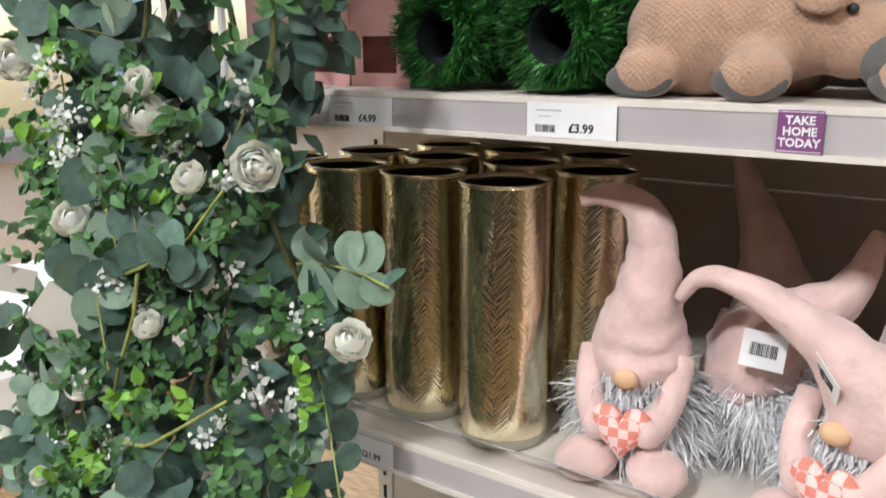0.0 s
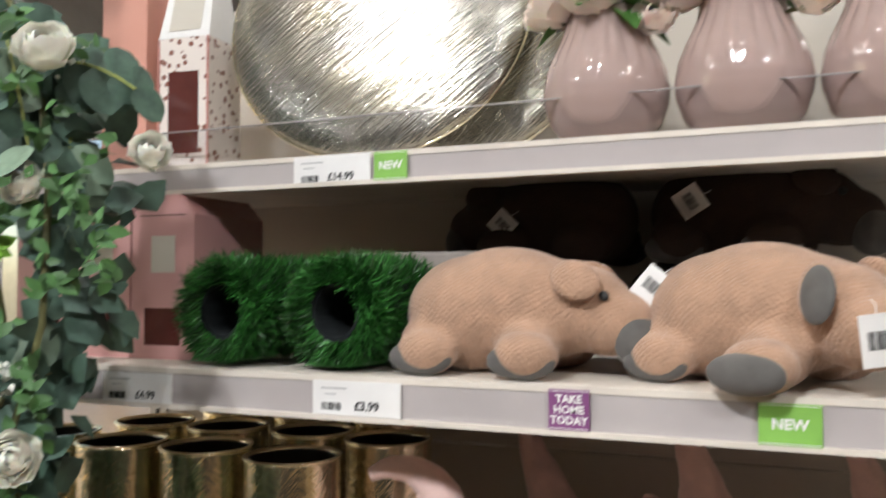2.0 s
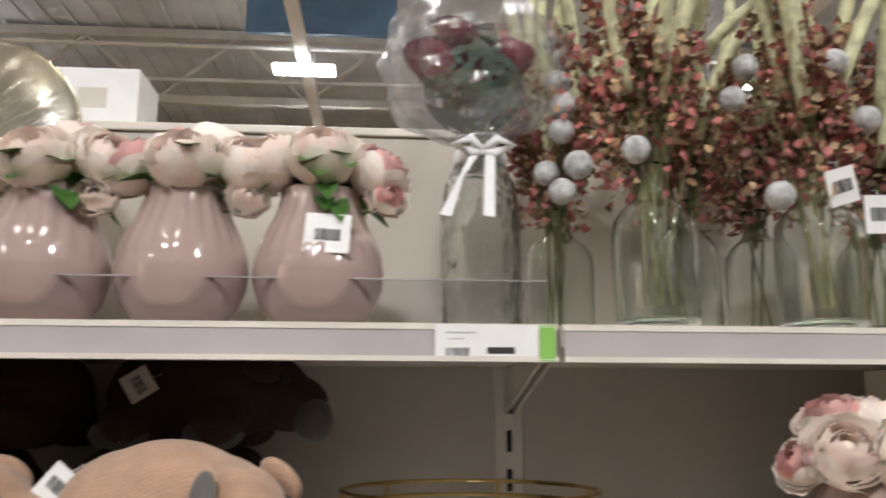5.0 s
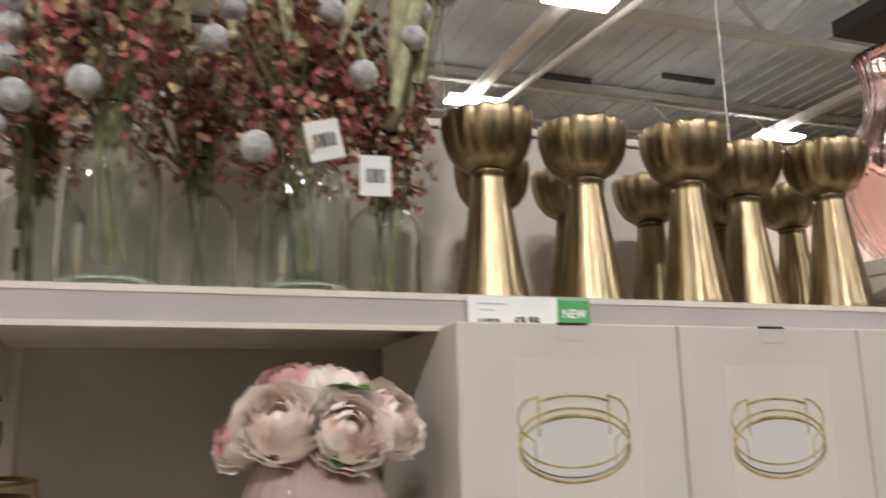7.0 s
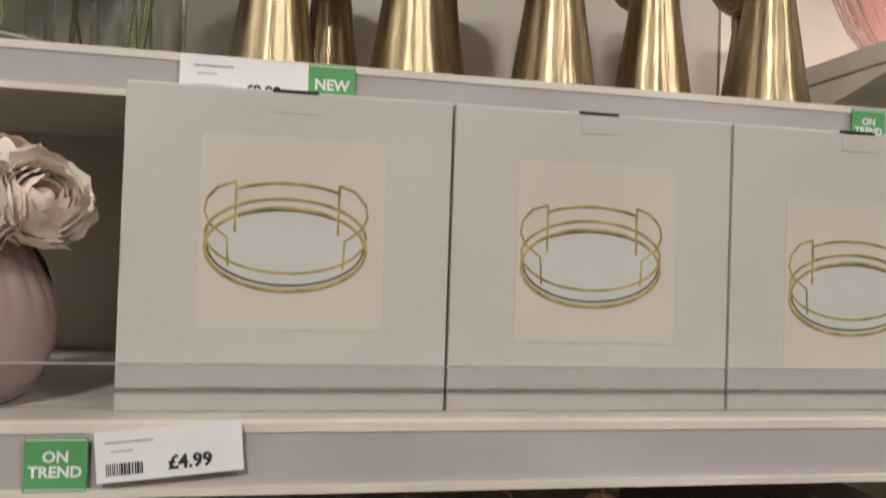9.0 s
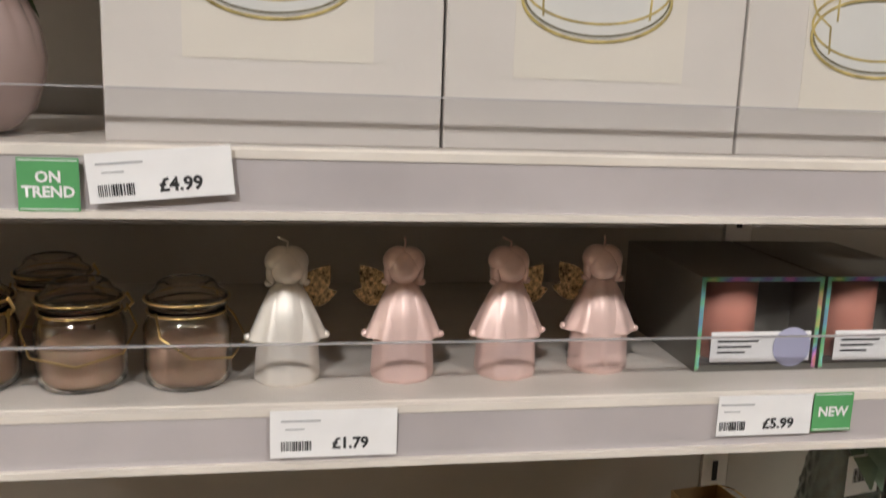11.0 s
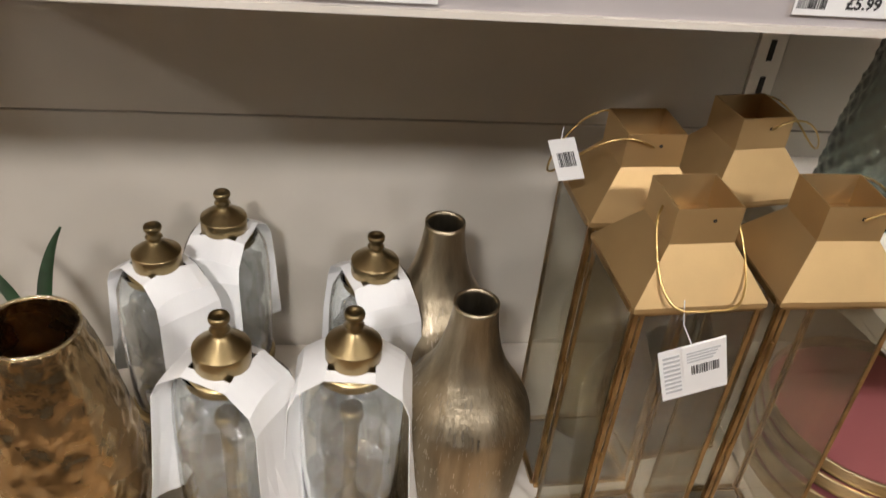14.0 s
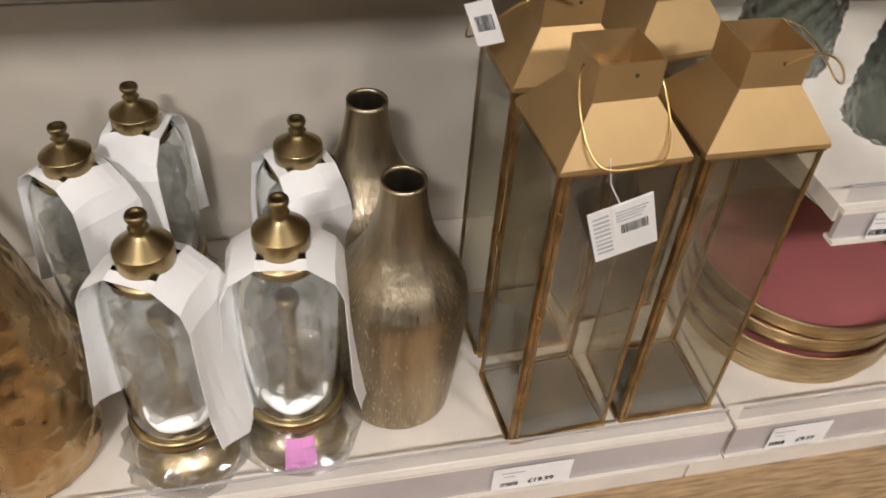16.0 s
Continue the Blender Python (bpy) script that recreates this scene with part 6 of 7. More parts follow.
# ---------- hurricane lamps in packing ----------
def hurricane(x, y, rz, lean=0.0, sheet=True, tall=1.0):
    t = thing("hurricane_lamp", "brass topped glass hurricane lamp in white packing", "lamp", "hurricane lamps", m=pose(x, y, Z_BASE, 0, lean, rz) @ Matrix.Diagonal((1, 1, tall, 1)))
    part("foot", lathe(densify([(0.056, 0), (0.059, 0.003), (0.058, 0.008), (0.052, 0.02), (0.038, 0.032), (0.02, 0.041), (0.012, 0.05), (0.018, 0.062)], 24), seg=40), M_BRASS_DULL, t, "domed brass foot", smooth=True)
    part("ring", lathe([(0.050, 0.062), (0.0555, 0.064), (0.056, 0.074), (0.052, 0.078), (0.02, 0.066)], seg=40), M_BRASS_DULL, t, smooth=True)
    g = part("chimney", lathe(shell([(0.050, 0.076), (0.0525, 0.084), (0.0535, 0.15), (0.0525, 0.22), (0.0495, 0.246), (0.042, 0.261), (0.028, 0.269)], 0.002), seg=48), M_GLASS, t, "clear glass chimney", smooth=True)
    g.visible_shadow = False
    part("shoulder", lathe([(0.036, 0.258), (0.038, 0.259), (0.034, 0.265), (0.024, 0.268)], seg=36), M_BRASS_DULL, t, smooth=True)
    part("cap", lathe([(0.0265, 0.267), (0.0274, 0.268), (0.0278, 0.2885), (0.0276, 0.2897), (0.0268, 0.2903), (0.018, 0.2968), (0.0125, 0.3008), (0.0118, 0.3014), (0.0088, 0.3035), (0.0082, 0.3045), (0.0078, 0.3075), (0.0098, 0.3095), (0.0078, 0.3115), (0.0074, 0.3165), (0.0098, 0.3185), (0.0102, 0.3215), (0.0092, 0.324), (0.0055, 0.3245), (0.005, 0.3225), (0.002, 0.3225)], seg=36), M_BRASS_DULL, t, "conical brass cap with finial", smooth=True)
    part("candle_stem", lathe([(0.02, 0.07), (0.012, 0.08), (0.007, 0.1), (0.0075, 0.15), (0.0085, 0.19), (0.013, 0.2), (0.012, 0.208), (0.008, 0.209)], seg=24), M_BRASS_DULL, t, smooth=True)
    f = part("inner_film", crinkled([(0.026, 0.082), (0.04, 0.10), (0.034, 0.14), (0.043, 0.18), (0.037, 0.225), (0.014, 0.24)], 22, x + y, 0.32), M_FILM, t, "crumpled clear film")
    f.visible_shadow = False
    pad = tube([(0.036 * math.cos(q), 0.036 * math.sin(q), 0.0855 + 0.002 * math.sin(5 * q)) for q in np.linspace(radians(195) - radians(rz), radians(345) - radians(rz), 14)], 0.008, seg=8, taper=lambda u: 0.5 + 0.5 * math.sin(math.pi * u))
    part("foam_pad", pad, M_PAPER, t, "crumpled white foam pad", smooth=True)
    f = part("foot_film", crinkled([(0.06, 0.004), (0.072, 0.012), (0.067, 0.028), (0.05, 0.045), (0.034, 0.056), (0.024, 0.066)], 22, x - y, 0.13), M_FILM, t, "crumpled film round the foot")
    f.visible_shadow = False
    if sheet:                       # folded foam sheet: over the shoulder and down two sides, with a hole for the cap
        bm = bmesh.new()
        g = random.Random(int(x * 777 + y * 99))
        line = [(-0.074, 0.07), (-0.067, 0.12), (-0.062, 0.18), (-0.0585, 0.235), (-0.05, 0.258), (-0.0235, 0.2755), (0.0235, 0.2755), (0.05, 0.258), (0.0585, 0.235), (0.062, 0.18), (0.068, 0.12), (0.077, 0.062)]
        n = 7
        rows = []
        for i, (a, z) in enumerate(line):
            end = min(i, len(line) - 1 - i)
            hw = (0.044, 0.043, 0.041, 0.038, 0.036, 0.034)[end] + g.uniform(-0.001, 0.001)
            droop = [0.006 * math.sin(1.1 * j + i * 0.4) * (1.0 if end < 2 else 0.25) for j in range(n)]
            cut = [(0.022 * abs(2 * j / (n - 1) - 1) if end == 0 else 0) for j in range(n)]
            sag = [0.006 * (2 * j / (n - 1) - 1) ** 2 if end in (4, 5) else 0 for j in range(n)]
            rows.append([bm.verts.new((a + (droop[j] if a > 0 else -droop[j]) * 0.6, hw * (2 * j / (n - 1) - 1), z + cut[j] - sag[j])) for j in range(n)])
        for i, (p, q) in enumerate(zip(rows, rows[1:])):
            for j in range(n - 1):
                if i == 5 and 1 <= j <= 4:
                    continue
                bm.faces.new((p[j], p[j + 1], q[j + 1], q[j]))
        o = part("foam_sheet", bm, M_PAPER, t, "white foam packing sheet")
        so = o.modifiers.new("thick", "SOLIDIFY")
        so.thickness = 0.0007
    return t


hurricane(0.437, -0.018, -28, tall=1.1)
h2 = hurricane(0.561, -0.013, -6, tall=1.1)
hurricane(0.353, 0.165, -50, -3)
hurricane(0.41, 0.25, -105)
hurricane(0.59, 0.162, -72)
st = bmesh.new()                    # sticker bent over the domed foot
grid = [[st.verts.new((0.0 + (0.061 - 0.24 * v) * math.sin(a), -(0.066 - 0.55 * v * v * 10) * math.cos(a), 0.012 + v)) for a in np.linspace(-0.2, 0.42, 6)] for v in np.linspace(0, 0.044, 5)]
for r0, r1 in zip(grid, grid[1:]):
    for k in range(5):
        st.faces.new((r0[k], r0[k + 1], r1[k + 1], r1[k]))
part("sticker", st, mat("pink_sticker", (0.75, 0.30, 0.62), 0.4, var=0.04), h2, "pink paper price sticker")


# ---------- bronze bottle vases ----------
def bronze_vase(x, y, rz):
    t = thing("bottle_vase", "hammered bronze bottle vase with narrow neck", "vase", "bronze bottle vases", m=pose(x, y, Z_BASE, rz=rz))
    prof = [(0.060, 0), (0.0655, 0.004), (0.069, 0.04), (0.0735, 0.10), (0.0775, 0.15), (0.0778, 0.172), (0.0745, 0.194), (0.065, 0.214), (0.052, 0.233), (0.041, 0.252), (0.033, 0.273), (0.0272, 0.297), (0.0238, 0.32), (0.0236, 0.333)]
    prof = [(float(np.interp(z, [p[1] for p in prof], [p[0] for p in prof])), float(z)) for z in np.linspace(0, 0.333, 60)]
    part("body", lathe(shell(prof, 0.0025), seg=56, wave=lambda a, z, i: 1 + 0.008 * noise.noise(Vector((math.cos(a) * 4, math.sin(a) * 4, z * 40)))), M_NICKEL, t, smooth=True)
    bm = bmesh.new()
    g = random.Random(int(x * 1000 + y * 77))
    for k in range(1100):
        a, z = g.uniform(0, 6.283), g.uniform(0.006, 0.235)
        r = float(np.interp(z, [p[1] for p in prof], [p[0] for p in prof])) + 0.0003
        l = g.uniform(0.004, 0.008)
        r2 = float(np.interp(z + l, [p[1] for p in prof], [p[0] for p in prof])) + 0.0003
        da = 0.0005 / r
        v = [bm.verts.new((q * math.cos(b), q * math.sin(b), h)) for q, b, h in ((r, a - da, z), (r, a + da, z), (r2, a + da, z + l), (r2, a - da, z + l))]
        bm.faces.new(v)
    o = part("chasing", bm, M_CHASED, t, "short bright chased marks")
    o["kind"] = "stuff"


bronze_vase(0.686, 0.03, 0)
bronze_vase(0.67, 0.178, 120)


# ---------- hammered gold vase ----------
def hammered_vase(x, y):
    t = thing("hammered_vase", "large hammered gold metal vase tapering to the rim", "vase", "hammered gold vases", m=pose(x, y, Z_BASE))
    prof = [(0.072, 0), (0.08, 0.006), (0.088, 0.05), (0.088, 0.11), (0.081, 0.175), (0.069, 0.235), (0.055, 0.29), (0.046, 0.318)]
    part("body", lathe(shell(densify(prof, 70), 0.003), seg=140, wave=lambda a, z, i: 1 + 0.04 * noise.noise(Vector((math.cos(a) * 5, math.sin(a) * 5, z * 55))) + 0.02 * noise.noise(Vector((math.cos(a) * 12, math.sin(a) * 12, z * 130)))), M_HAMMER, t, smooth=True)
    part("rim", tube([(0.0455 * math.cos(a), 0.0455 * math.sin(a), 0.318) for a in np.linspace(0, 6.2832, 48, endpoint=False)], 0.0018, seg=6, closed=True), M_GOLDVASE, t, smooth=True)


hammered_vase(0.258, 0.012)
lf = thing("leaf_spray", "long dark green artificial leaf blades", "plant", m=pose(0.19, 0.2, Z_BASE))
for a, ln, bend in ((-40, 0.40, 0.10), (-75, 0.30, 0.17), (35, 0.36, 0.06)):
    bm = bmesh.new()
    prev = None
    d = Vector((math.cos(radians(a + 90)) * -1, -abs(math.sin(radians(a))) * 0.4, 0))
    for k in range(13):            # long blade rising and arching over
        u = k / 12
        c = Vector((0, 0, 0.05)) + d * bend * u * u * 1.6 + Vector((0, 0, ln * u * (1 - 0.25 * u)))
        w = 0.0085 * math.sin(math.pi * min(0.97, 0.12 + 0.85 * u)) + 0.0006
        row = [bm.verts.new(c + Vector((s * w, 0.25 * abs(s) * w, 0))) for s in (-1, 0, 1)]
        if prev:
            for q in (0, 1):
                bm.faces.new((prev[q], prev[q + 1], row[q + 1], row[q]))
        prev = row
    part("blade", bm, M_BLADE, lf, smooth=True)
part("pot", lathe(shell([(0.03, 0), (0.034, 0.003), (0.04, 0.06), (0.042, 0.065)], 0.003), seg=28), M_WHITE, lf, smooth=True)


# ---------- gold framed glass lanterns ----------
def lantern(x, y, rz=0.0, handle=0):
    w, d, h = 0.124, 0.112, 0.403
    t = thing("glass_lantern", "tall glass lantern with satin gold roof", "lantern", "gold lanterns", m=pose(x, y, Z_BASE, rz=rz))
    a, c = w / 2, d / 2
    for sx in (-1, 1):
        for sy in (-1, 1):       # folded angle posts
            bm = bmesh.new()
            add_box(bm, sx * a - 0.0045 * (sx > 0), sx * a + 0.0045 * (sx < 0), sy * c - 0.0012, sy * c + 0.0012, 0.004, h)
            add_box(bm, sx * a - 0.0012, sx * a + 0.0012, sy * c - (0.0045 if sy > 0 else -0.0013), sy * c + (0.0045 if sy < 0 else -0.0013), 0.004, h)
            part("corner_post", bm, M_LANTERNWIRE, t)
    part("door_stile", boxm(-a + 0.0065, -a + 0.0105, -c - 0.0014, -c + 0.0012, 0.007, h - 0.003), M_LANTERNWIRE, t)
    for z in (0.06, 0.2, 0.34):
        part("hinge", lathe([(0.0018, z), (0.0022, z + 0.001), (0.0022, z + 0.019), (0.0018, z + 0.02)], seg=10, m=pose(-a + 0.0054, -c - 0.0022, 0)), M_LANTERNWIRE, t)
    for z in (0.0, h - 0.002):
        for s in (-1, 1):
            part("frame_rail", boxm(-a, a, s * c - 0.0035, s * c + 0.0035, z, z + 0.006), M_LANTERNWIRE, t)
            part("frame_rail", boxm(s * a - 0.0035, s * a + 0.0035, -c + 0.0035, c - 0.0035, z, z + 0.006), M_LANTERNWIRE, t)
    part("base_mirror", boxm(-a + 0.004, a - 0.004, -c + 0.004, c - 0.004, 0.001, 0.003), M_SMOKE, t, "smoky base plate")
    for s in (-1, 1):
        p = part("pane", boxm(-a + 0.0032, a - 0.0032, s * c - 0.0008, s * c + 0.0008, 0.006, h - 0.002), M_PANE, t)
        p.visible_shadow = False
        p = part("pane", boxm(s * a - 0.0008, s * a + 0.0008, -c + 0.0032, c - 0.0032, 0.006, h - 0.002), M_PANE, t)
        p.visible_shadow = False
    bm = bmesh.new()
    b, z1, z2, z3 = 0.0318, h + 0.004, h + 0.054, h + 0.091

    def ring(qx, qy, z):
        return [bm.verts.new((sx * qx, sy * qy, z)) for sx, sy in ((-1, -1), (1, -1), (1, 1), (-1, 1))]
    ex, ey, by = a + 0.003, c + 0.004, b - 0.002
    rings = [ring(ex, ey, z1 - 0.003), ring(ex, ey, z1 + 0.0025), ring(b, by, z2), ring(b, by, z3), ring(b - 0.0012, by - 0.0012, z3), ring(b - 0.0012, by - 0.0012, z2 + 0.001), ring(ex - 0.006, ey - 0.006, z1)]
    for p, q in zip(rings, rings[1:]):
        for i in range(4):
            bm.faces.new((p[i], p[(i + 1) % 4], q[(i + 1) % 4], q[i]))
    bmesh.ops.recalc_face_normals(bm, faces=bm.faces)
    roof = part("roof", bm, M_GOLDPAINT, t, "satin gold hipped roof with square collar")
    bm = bmesh.new()
    q = 0.017
    for b4 in ((-b + 0.002, b - 0.002, -by + 0.002, -q), (-b + 0.002, b - 0.002, q, by - 0.002), (-b + 0.002, -q, -q, q), (q, b - 0.002, -q, q)):
        add_box(bm, *b4, z2 + 0.002, z2 + 0.004)
    part("inner_plate", bm, M_GOLDPAINT, roof)
    for s in (-1, 1):
        part("rivet_hole", turned(lathe([(0.0005, 0), (0.0019, 0), (0.0019, 0.0008), (0.0005, 0.0008)], seg=12, caps=False), pose(0.006, s * (by + 0.0004), z3 - 0.013, 90 * s, 0, 0)), M_SLOT, roof)
    us = [math.pi / 2 * (1 - math.copysign(abs(v) ** 1.6, v)) for v in np.linspace(1, -1, 41)]
    if handle == 0:                # fallen forward over the front slope
        hp = [(math.copysign((0.033 + 0.018 * math.sin(u) ** 0.6) * abs(math.cos(u)) ** 0.4, math.cos(u)), -0.004 - 0.066 * math.sin(u) ** 1.2, z3 - 0.012 - 0.07 * math.sin(u) ** 1.1) for u in us]
    else:                          # fallen to one side
        s = 1 if handle == 1 else -1
        hp = [(s * (0.004 + 0.094 * math.sin(u)), -0.034 * math.cos(u), z3 - 0.012 + 0.06 * math.sin(u) - 0.105 * math.sin(u) ** 2) for u in us]
    part("handle", tube(hp, 0.0012, seg=6), M_RIM, t, "thin brass wire handle", smooth=True)
    return t


M_SMOKE = mat("smoky_mirror", (0.16, 0.145, 0.115), 0.15, metal=0.4, var=0.15, scale=10)
M_PANE = film_mat("lantern_glass", (0.90, 0.89, 0.845), 0.09, 0.03)
lantern(0.864, -0.012, 4, 0)
lantern(1.01, -0.006, 1, 1)
lantern(0.860, 0.125, 3, 2)
lantern(0.996, 0.170, 9, 1)
lt = thing("lantern_tag", "white printed lantern tag on a thread", "label", "lantern tags", m=pose(0.857, -0.088, 0.572, 8, -20, 0) @ Matrix.Scale(1.22, 4))
c = part("card", boxm(-0.026, 0.026, 0, 0.0006, -0.075, -0.012), M_WHITE, lt)
c2 = part("price_card", boxm(-0.008, 0.025, -0.0012, -0.0004, -0.05, -0.012), M_WHITE, lt)
barcode(c2, 0.009, -0.0012, -0.042, 0.022, 0.011, Matrix.Identity(4))
for k in range(4):
    part("print_line", boxm(-0.005, 0.021 - 0.002 * k, -0.0016, -0.0011, -0.021 - 0.0035 * k, -0.0195 - 0.0035 * k), M_GREY_INK, c2)
for k in range(9):
    part("print_line", boxm(-0.023, -0.01, -0.0005, 0.0001, -0.022 - 0.0055 * k, -0.0195 - 0.0055 * k), M_GREY_INK, c)
part("thread", tube([(0, 0, -0.013), (-0.004, 0.003, 0.01), (0.0, 0.01, 0.028)], 0.0005, seg=5), M_RIBBON, lt)
swing_tag(0.764, 0.10, 0.666, 0, -24, -30, 0.028, 0.045)


# ---------- bay three ----------
for k in range(5):
    t = thing("round_tray", "round gold rimmed tray with rose base", "tray", "stacked trays", m=pose(1.250 + 0.007 * math.sin(k * 2.1), 0.085 + 0.006 * math.cos(k * 1.7), Z_BASE + 0.0215 * k, 0, 1.2 * math.sin(k * 2.6) * 0.3, 0))
    part("rim", lathe([(0.1405, 0), (0.1425, 0.0015), (0.1425, 0.0195), (0.1415, 0.0212), (0.1395, 0.0212), (0.139, 0.0195), (0.139, 0.004)], seg=96, caps=False), M_TRAYRIM, t, "brushed gold rim", smooth=False)
    part("base", lathe([(0.0005, 0.001), (0.1395, 0.001), (0.1395, 0.004), (0.0005, 0.004)], seg=64, caps=False), M_PINKTRAY, t, "rose pink tray base")


def ribbed_vase(x, y, z):
    t = thing("ribbed_vase", "large pink ribbed glass vase", "vase", m=pose(x, y, z))
    prof = [(0.045, 0), (0.06, 0.006), (0.088, 0.05), (0.108, 0.1), (0.11, 0.13), (0.098, 0.165), (0.075, 0.2), (0.058, 0.235), (0.052, 0.27), (0.056, 0.31), (0.064, 0.33)]
    o = part("body", lathe(shell(prof, 0.004), seg=120, wave=lambda a, zz, i: 1 + 0.018 * math.cos(a * 30)), M_PINKGLASS, t, smooth=True)
    o.visible_shadow = False
    part("foot", lathe([(0.04, 0.0005), (0.044, 0.0), (0.046, 0.004), (0.03, 0.005)], seg=40), M_PINKGLASS, t, smooth=True)


ribbed_vase(1.225, 0.15, 1.432)
ribbed_vase(1.47, 0.17, 1.432)


def textured_vase(x, y, z, s, label):
    t = thing("textured_vase", label, "vase", "textured glass vases", m=pose(x, y, z))
    prof = [(0.044, 0), (0.052, 0.005), (0.052, 0.04), (0.049, 0.09), (0.044, 0.14), (0.037, 0.185), (0.036, 0.21)]
    o = part("body", lathe(shell(densify([(r * s, q * s) for r, q in prof], 50), 0.004), seg=120, wave=lambda a, zz, i: 1 if i >= 50 else 1 + 0.1 * abs(math.sin(a * 7 + zz * 110) * math.sin(a * 7 - zz * 110))), M_GLASSTEX, t, smooth=True)
    o.visible_shadow = False
    part("rim", tube([(0.031 * s * math.cos(a), 0.031 * s * math.sin(a), 0.21 * s) for a in np.linspace(0, 6.2832, 32, endpoint=False)], 0.002, seg=6, closed=True), M_GLASSTEX, t, smooth=True)


textured_vase(1.243, 0.045, 0.522, 1.0, "textured clear glass vase with pressed pattern")
textured_vase(1.185, 0.2, 0.522, 1.05, "textured clear glass vase with white flowers")
textured_vase(1.36, 0.14, 0.522, 1.0, "textured clear glass vase on a white shelf")
wf = thing("white_flower_bunch", "white silk flowers with dark leaves", "flowers", m=pose(1.185, 0.2, 0.522 + 0.235))
g = random.Random(77)
for k in range(7):
    bunch_part("flower", ROSE, wf, pose(g.uniform(-0.05, 0.05), g.uniform(-0.05, 0.05), g.uniform(0.02, 0.07), g.uniform(-40, 60), g.uniform(-40, 40), 0) @ Matrix.Scale(0.55, 4))
for k in range(12):
    bm = bmesh.new()
    add_leaf(bm, pose(0, 0, 0.0, g.uniform(-20, 50), 0, g.uniform(0, 360)), g.uniform(0.06, 0.11), 0.04, 0.2, 0.3, 0, 6, 0.7)
    part("leaf", bm, M_EUCA_PALE, wf, smooth=True)
swing_tag(1.165, 0.145, 0.735, 10, -8, 0, 0.04, 0.055)
db = thing("dark_bowl", "dark rose glazed bowl standing on a shelf", "bowl", m=pose(1.52, 0.2, 0.522))
part("bowl", lathe(shell([(0.03, 0), (0.05, 0.004), (0.07, 0.03), (0.078, 0.07), (0.08, 0.1)], 0.004), seg=48), M_PINKTRAY, db, smooth=True)
part("foot", lathe([(0.028, 0.0002), (0.032, 0.0), (0.032, 0.004), (0.028, 0.005)], seg=32), M_PINKTRAY, db, smooth=True)
textured_vase(1.27, 0.12, 1.10, 1.1, "clear glass vase beneath the upper shelf")
textured_vase(1.42, 0.14, 1.10, 1.1, "clear glass vase beneath the upper shelf")


# ---------- shelf edge tickets ----------
def lettering(txt, size, x, y, z, mt, parent, m=None):
    bm = text_bm(txt, size)
    turned(bm, Matrix.Translation((x, y, z)) @ UPRIGHT)
    if m is not None:
        turned(bm, m)
    return part("lettering", bm, mt, parent)


def ticket(x0, y, ztop, price, w=0.098, h=0.034, tilt=0.0):
    t = thing("price_ticket", "white paper shelf price ticket" + (" reading " + price if price else ""), "price ticket", "price tickets", m=pose(x0 + w / 2, y - 0.0045, ztop - h / 2, 0, tilt, 0))
    c = part("card", boxm(-w / 2, w / 2, 0, 0.0008, -h / 2, h / 2), M_WHITE, t)
    if price:
        lettering(price, 0.0122, 0.012, -0.0004, -h * 0.22, M_INK, c)
    else:
        part("print_bar", boxm(0, 0.026, -0.0004, 0, -h * 0.3, -h * 0.12), M_INK, c)
    barcode(c, -0.028, 0.0, -h * 0.25, 0.022, 0.0075, Matrix.Identity(4))
    part("print_bar", boxm(-0.039, -0.01, -0.0003, 0, h * 0.26, h * 0.3), M_GREY_INK, c)
    part("print_bar", boxm(-0.036, -0.022, -0.0003, 0, h * 0.09, h * 0.12), M_GREY_INK, c)


def badge(x0, x1, y, ztop, lines, mt, h=0.034, size=0.0095):
    t = thing("shelf_badge", "small coloured shelf badge reading " + " ".join(lines).lower(), "badge", "shelf badges", m=pose((x0 + x1) / 2, y - 0.0052, ztop - h / 2))
    w = x1 - x0
    c = part("card", boxm(-w / 2, w / 2, 0, 0.0008, -h / 2, h / 2), mt, t)
    for i, s in enumerate(lines):
        lettering(s, size, 0, -0.0004, (len(lines) - 1) * size * 0.48 - i * size * 0.96, M_WHITE, c)
    for a, b, c0, c1 in ((-w / 2 + 0.001, w / 2 - 0.001, h / 2 - 0.0018, h / 2 - 0.0012), (-w / 2 + 0.001, w / 2 - 0.001, -h / 2 + 0.0012, -h / 2 + 0.0018)):
        part("border", boxm(a, b, -0.0003, 0, c0, c1), M_WHITE, c)


Y1, YC, YT, YA, YB = -0.003, -0.085, -0.091, -0.057, -0.095
ticket(-0.855, Y1, Z_TOP - 0.002, "£14.99")
badge(-0.752, -0.712, Y1, Z_TOP - 0.002, ["NEW"], M_GREEN_BRIGHT, 0.031, 0.012)
ticket(-0.12, Y1, Z_TOP - 0.002, "")
badge(-0.021, -0.006, Y1, Z_TOP - 0.002, [""], M_GREEN_BRIGHT)
ticket(0.436, Y1, Z_TOP - 0.002, "£8.99")
badge(0.531, 0.567, Y1, Z_TOP - 0.002, ["NEW"], M_GREEN_CARD, 0.032, 0.0115)
badge(1.005, 1.038, Y1, Z_TOP - 0.003, ["ON", "TREND"], M_GREEN_CARD, 0.031, 0.0085)
ticket(-1.055, YC, Z_CAPY - 0.007, "£4.99")
ticket(-0.779, YC, Z_CAPY - 0.005, "£3.99")
badge(-0.534, -0.497, YC, Z_CAPY - 0.003, ["TAKE", "HOME", "TODAY"], M_PURPLE, 0.036, 0.0098)
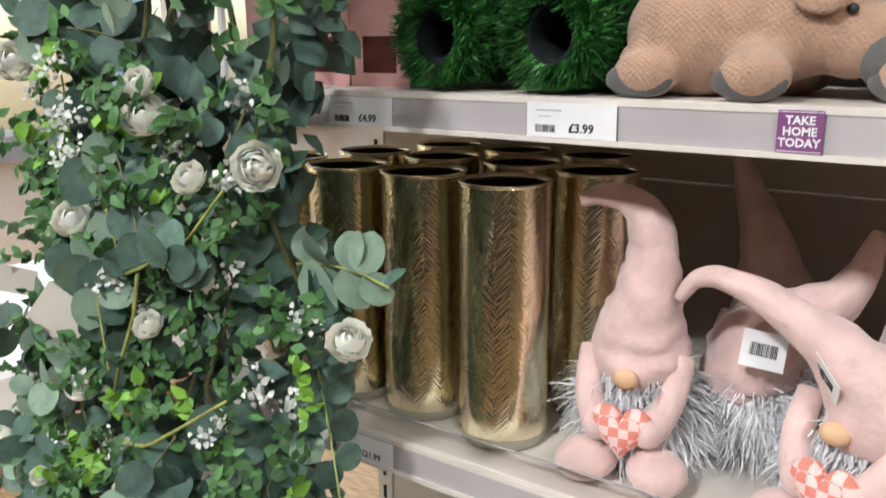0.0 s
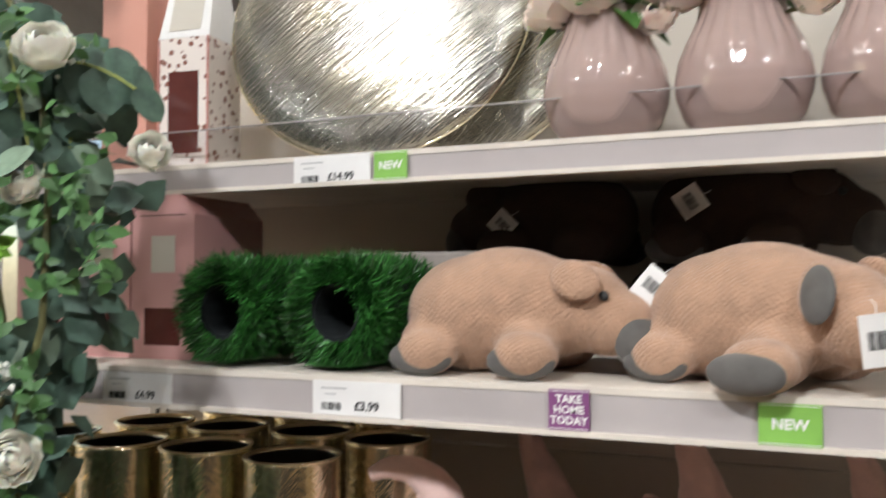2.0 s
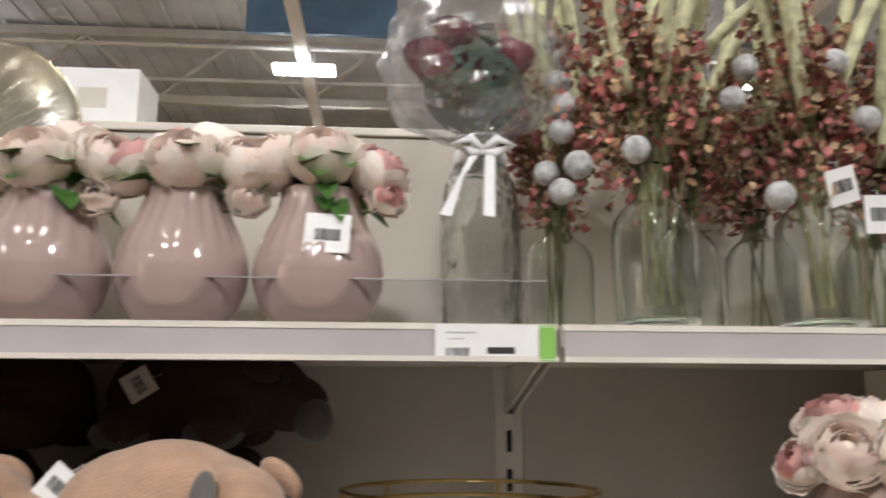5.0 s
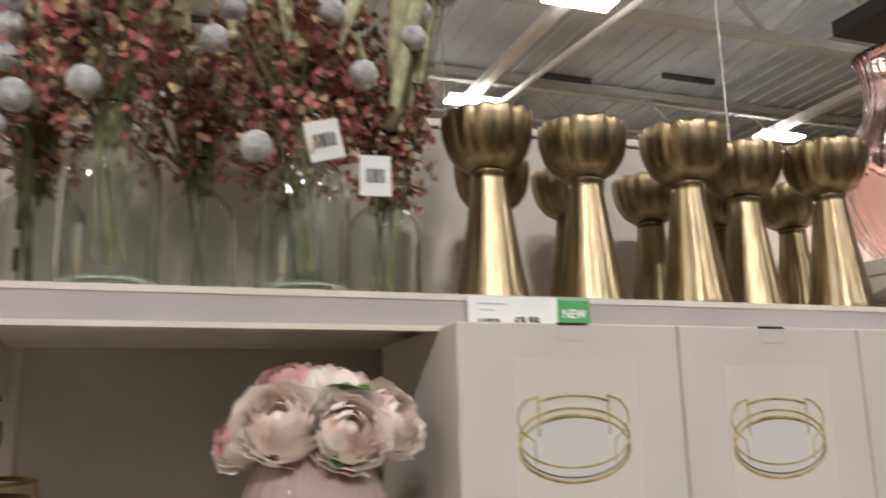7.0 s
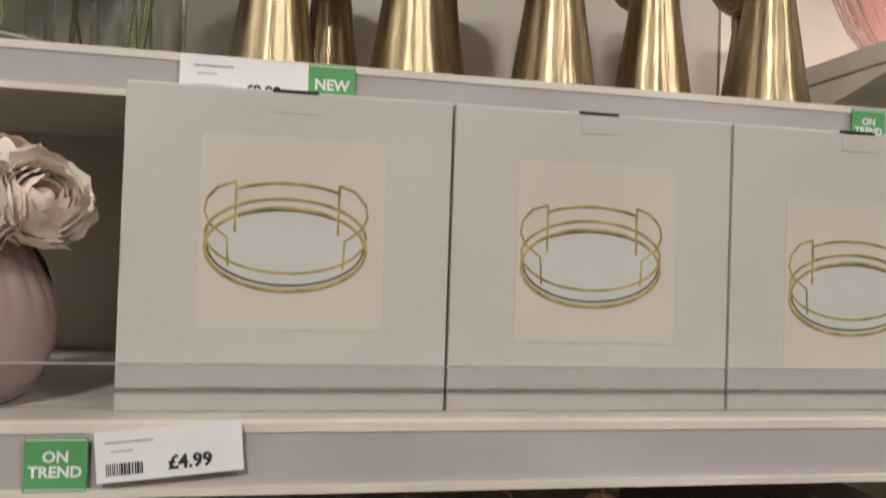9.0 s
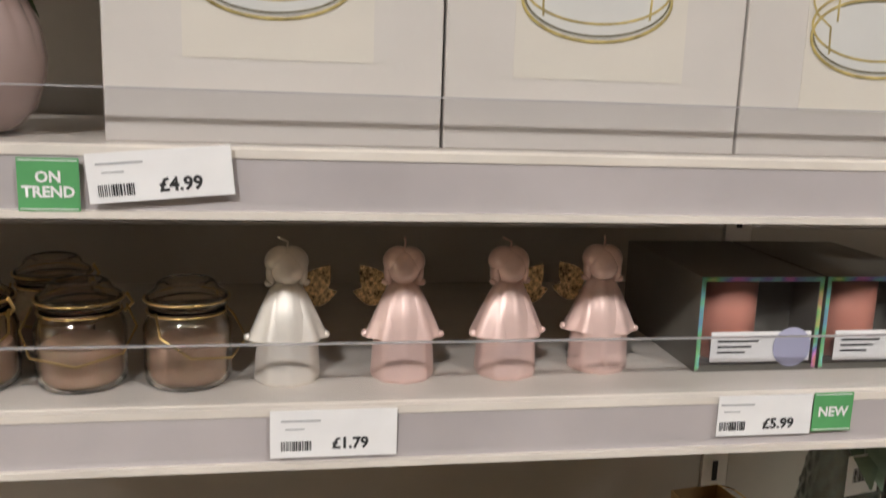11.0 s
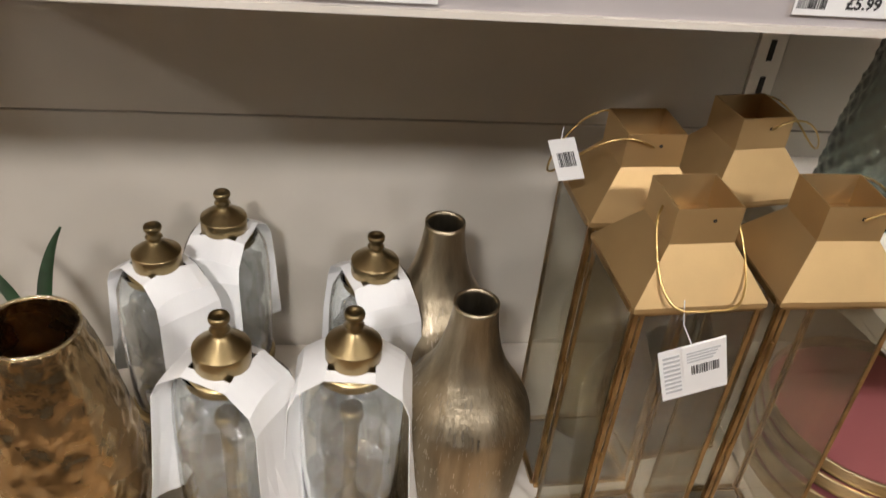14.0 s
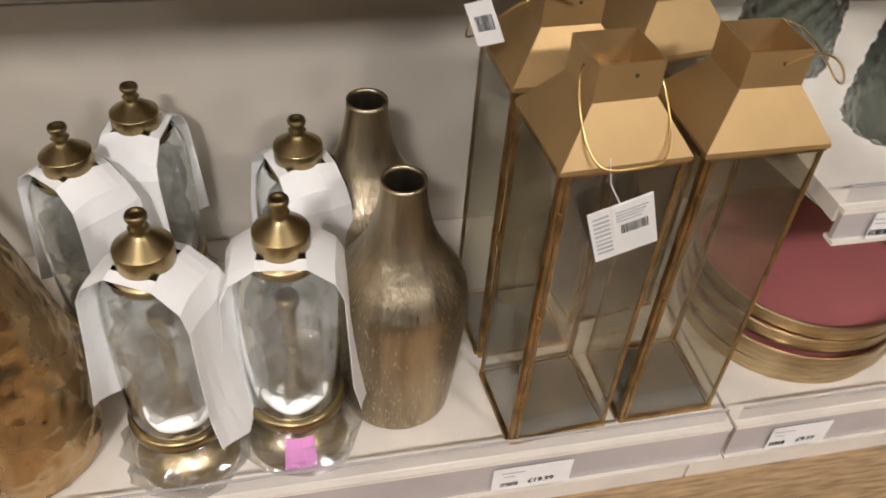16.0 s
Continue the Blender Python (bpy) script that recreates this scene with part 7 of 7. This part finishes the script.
badge(-0.358, -0.31, YC, Z_CAPY - 0.006, ["NEW"], M_GREEN_BRIGHT, 0.034, 0.012)
ticket(-1.066, YC, Z_GNOME - 0.006, "£21.99")
ticket(-1.17, YC, Z_GNOME - 0.006, "")
ticket(-0.75, YC, Z_GNOME - 0.02, "")
badge(0.362, 0.399, YT, Z_TRAY - 0.008, ["ON", "TREND"], M_GREEN_CARD, 0.034, 0.0098)
ticket(0.404, YT - 0.003, Z_TRAY - 0.001, "£4.99", 0.09, 0.032, -5)
ticket(0.515, YA, Z_ANGEL - 0.001, "£1.79", 0.094, 0.037)
ticket(0.868, YA, Z_ANGEL + 0.001, "£5.99", 0.082, 0.034)
badge(0.951, 0.986, YA, Z_ANGEL + 0.002, ["NEW"], M_GREEN_CARD, 0.033, 0.0115)
ticket(0.782, YB, Z_BASE - 0.012, "£19.99", 0.1, 0.045)
ticket(1.15, YB, Z_BASE - 0.012, "£9.99", 0.085, 0.045)
ticket(1.145, -0.083, 0.522 - 0.006, "", 0.08)
t = thing("price_ticket", "orange shelf price ticket", "price ticket", "price tickets", m=pose(1.17, 0.0005, 1.414))
part("card", boxm(-0.05, 0.05, 0, 0.0008, -0.014, 0.014), M_ORANGE, t)
part("print_bar", boxm(-0.03, -0.012, -0.0004, 0, -0.008, -0.002), M_INK, t)
part("print_bar", boxm(0.005, 0.03, -0.0004, 0, -0.009, -0.001), M_INK, t)

# ---------- low pallet display and floor boards ----------
pl = thing("pallet_display", "low wooden pallet with pale stacked goods", "display", m=pose(-3.1, 0.5, 0))
for k in range(5):
    part("deck_board", boxm(-0.6, 0.6, -0.5 + 0.21 * k, -0.34 + 0.21 * k, 0.10, 0.125), M_PALLET, pl) if k else part("deck_board", boxm(-0.6, 0.6, -0.5, -0.34, 0.10, 0.125), M_PALLET, pl)
for k in (-0.5, 0, 0.5):
    part("bearer", boxm(k - 0.05, k + 0.05, -0.5, 0.5, 0.0, 0.10), M_PALLET, pl)
part("wrapped_pack", boxm(-0.55, 0.55, -0.45, 0.45, 0.126, 0.32, bevel=0.03), M_WHITE, pl, "pale wrapped goods")
plank = boxm(-0.598, 0.598, -0.0945, 0.0945, -0.0055, 0.0, bevel=0.0012)
pk = link_mesh("plank", plank, M_WOODFLOOR, smooth=False)
PLANK = pk.data
bpy.data.objects.remove(pk)
flo = bpy.data.objects["floor"]
for j in range(12):
    for i in range(10):
        c = new("plank", PLANK)
        c.parent = flo
        c.location = (-4.6 + 1.2 * i + (0.43 * j) % 1.2, -2.2 + 0.192 * j, -0.0002)
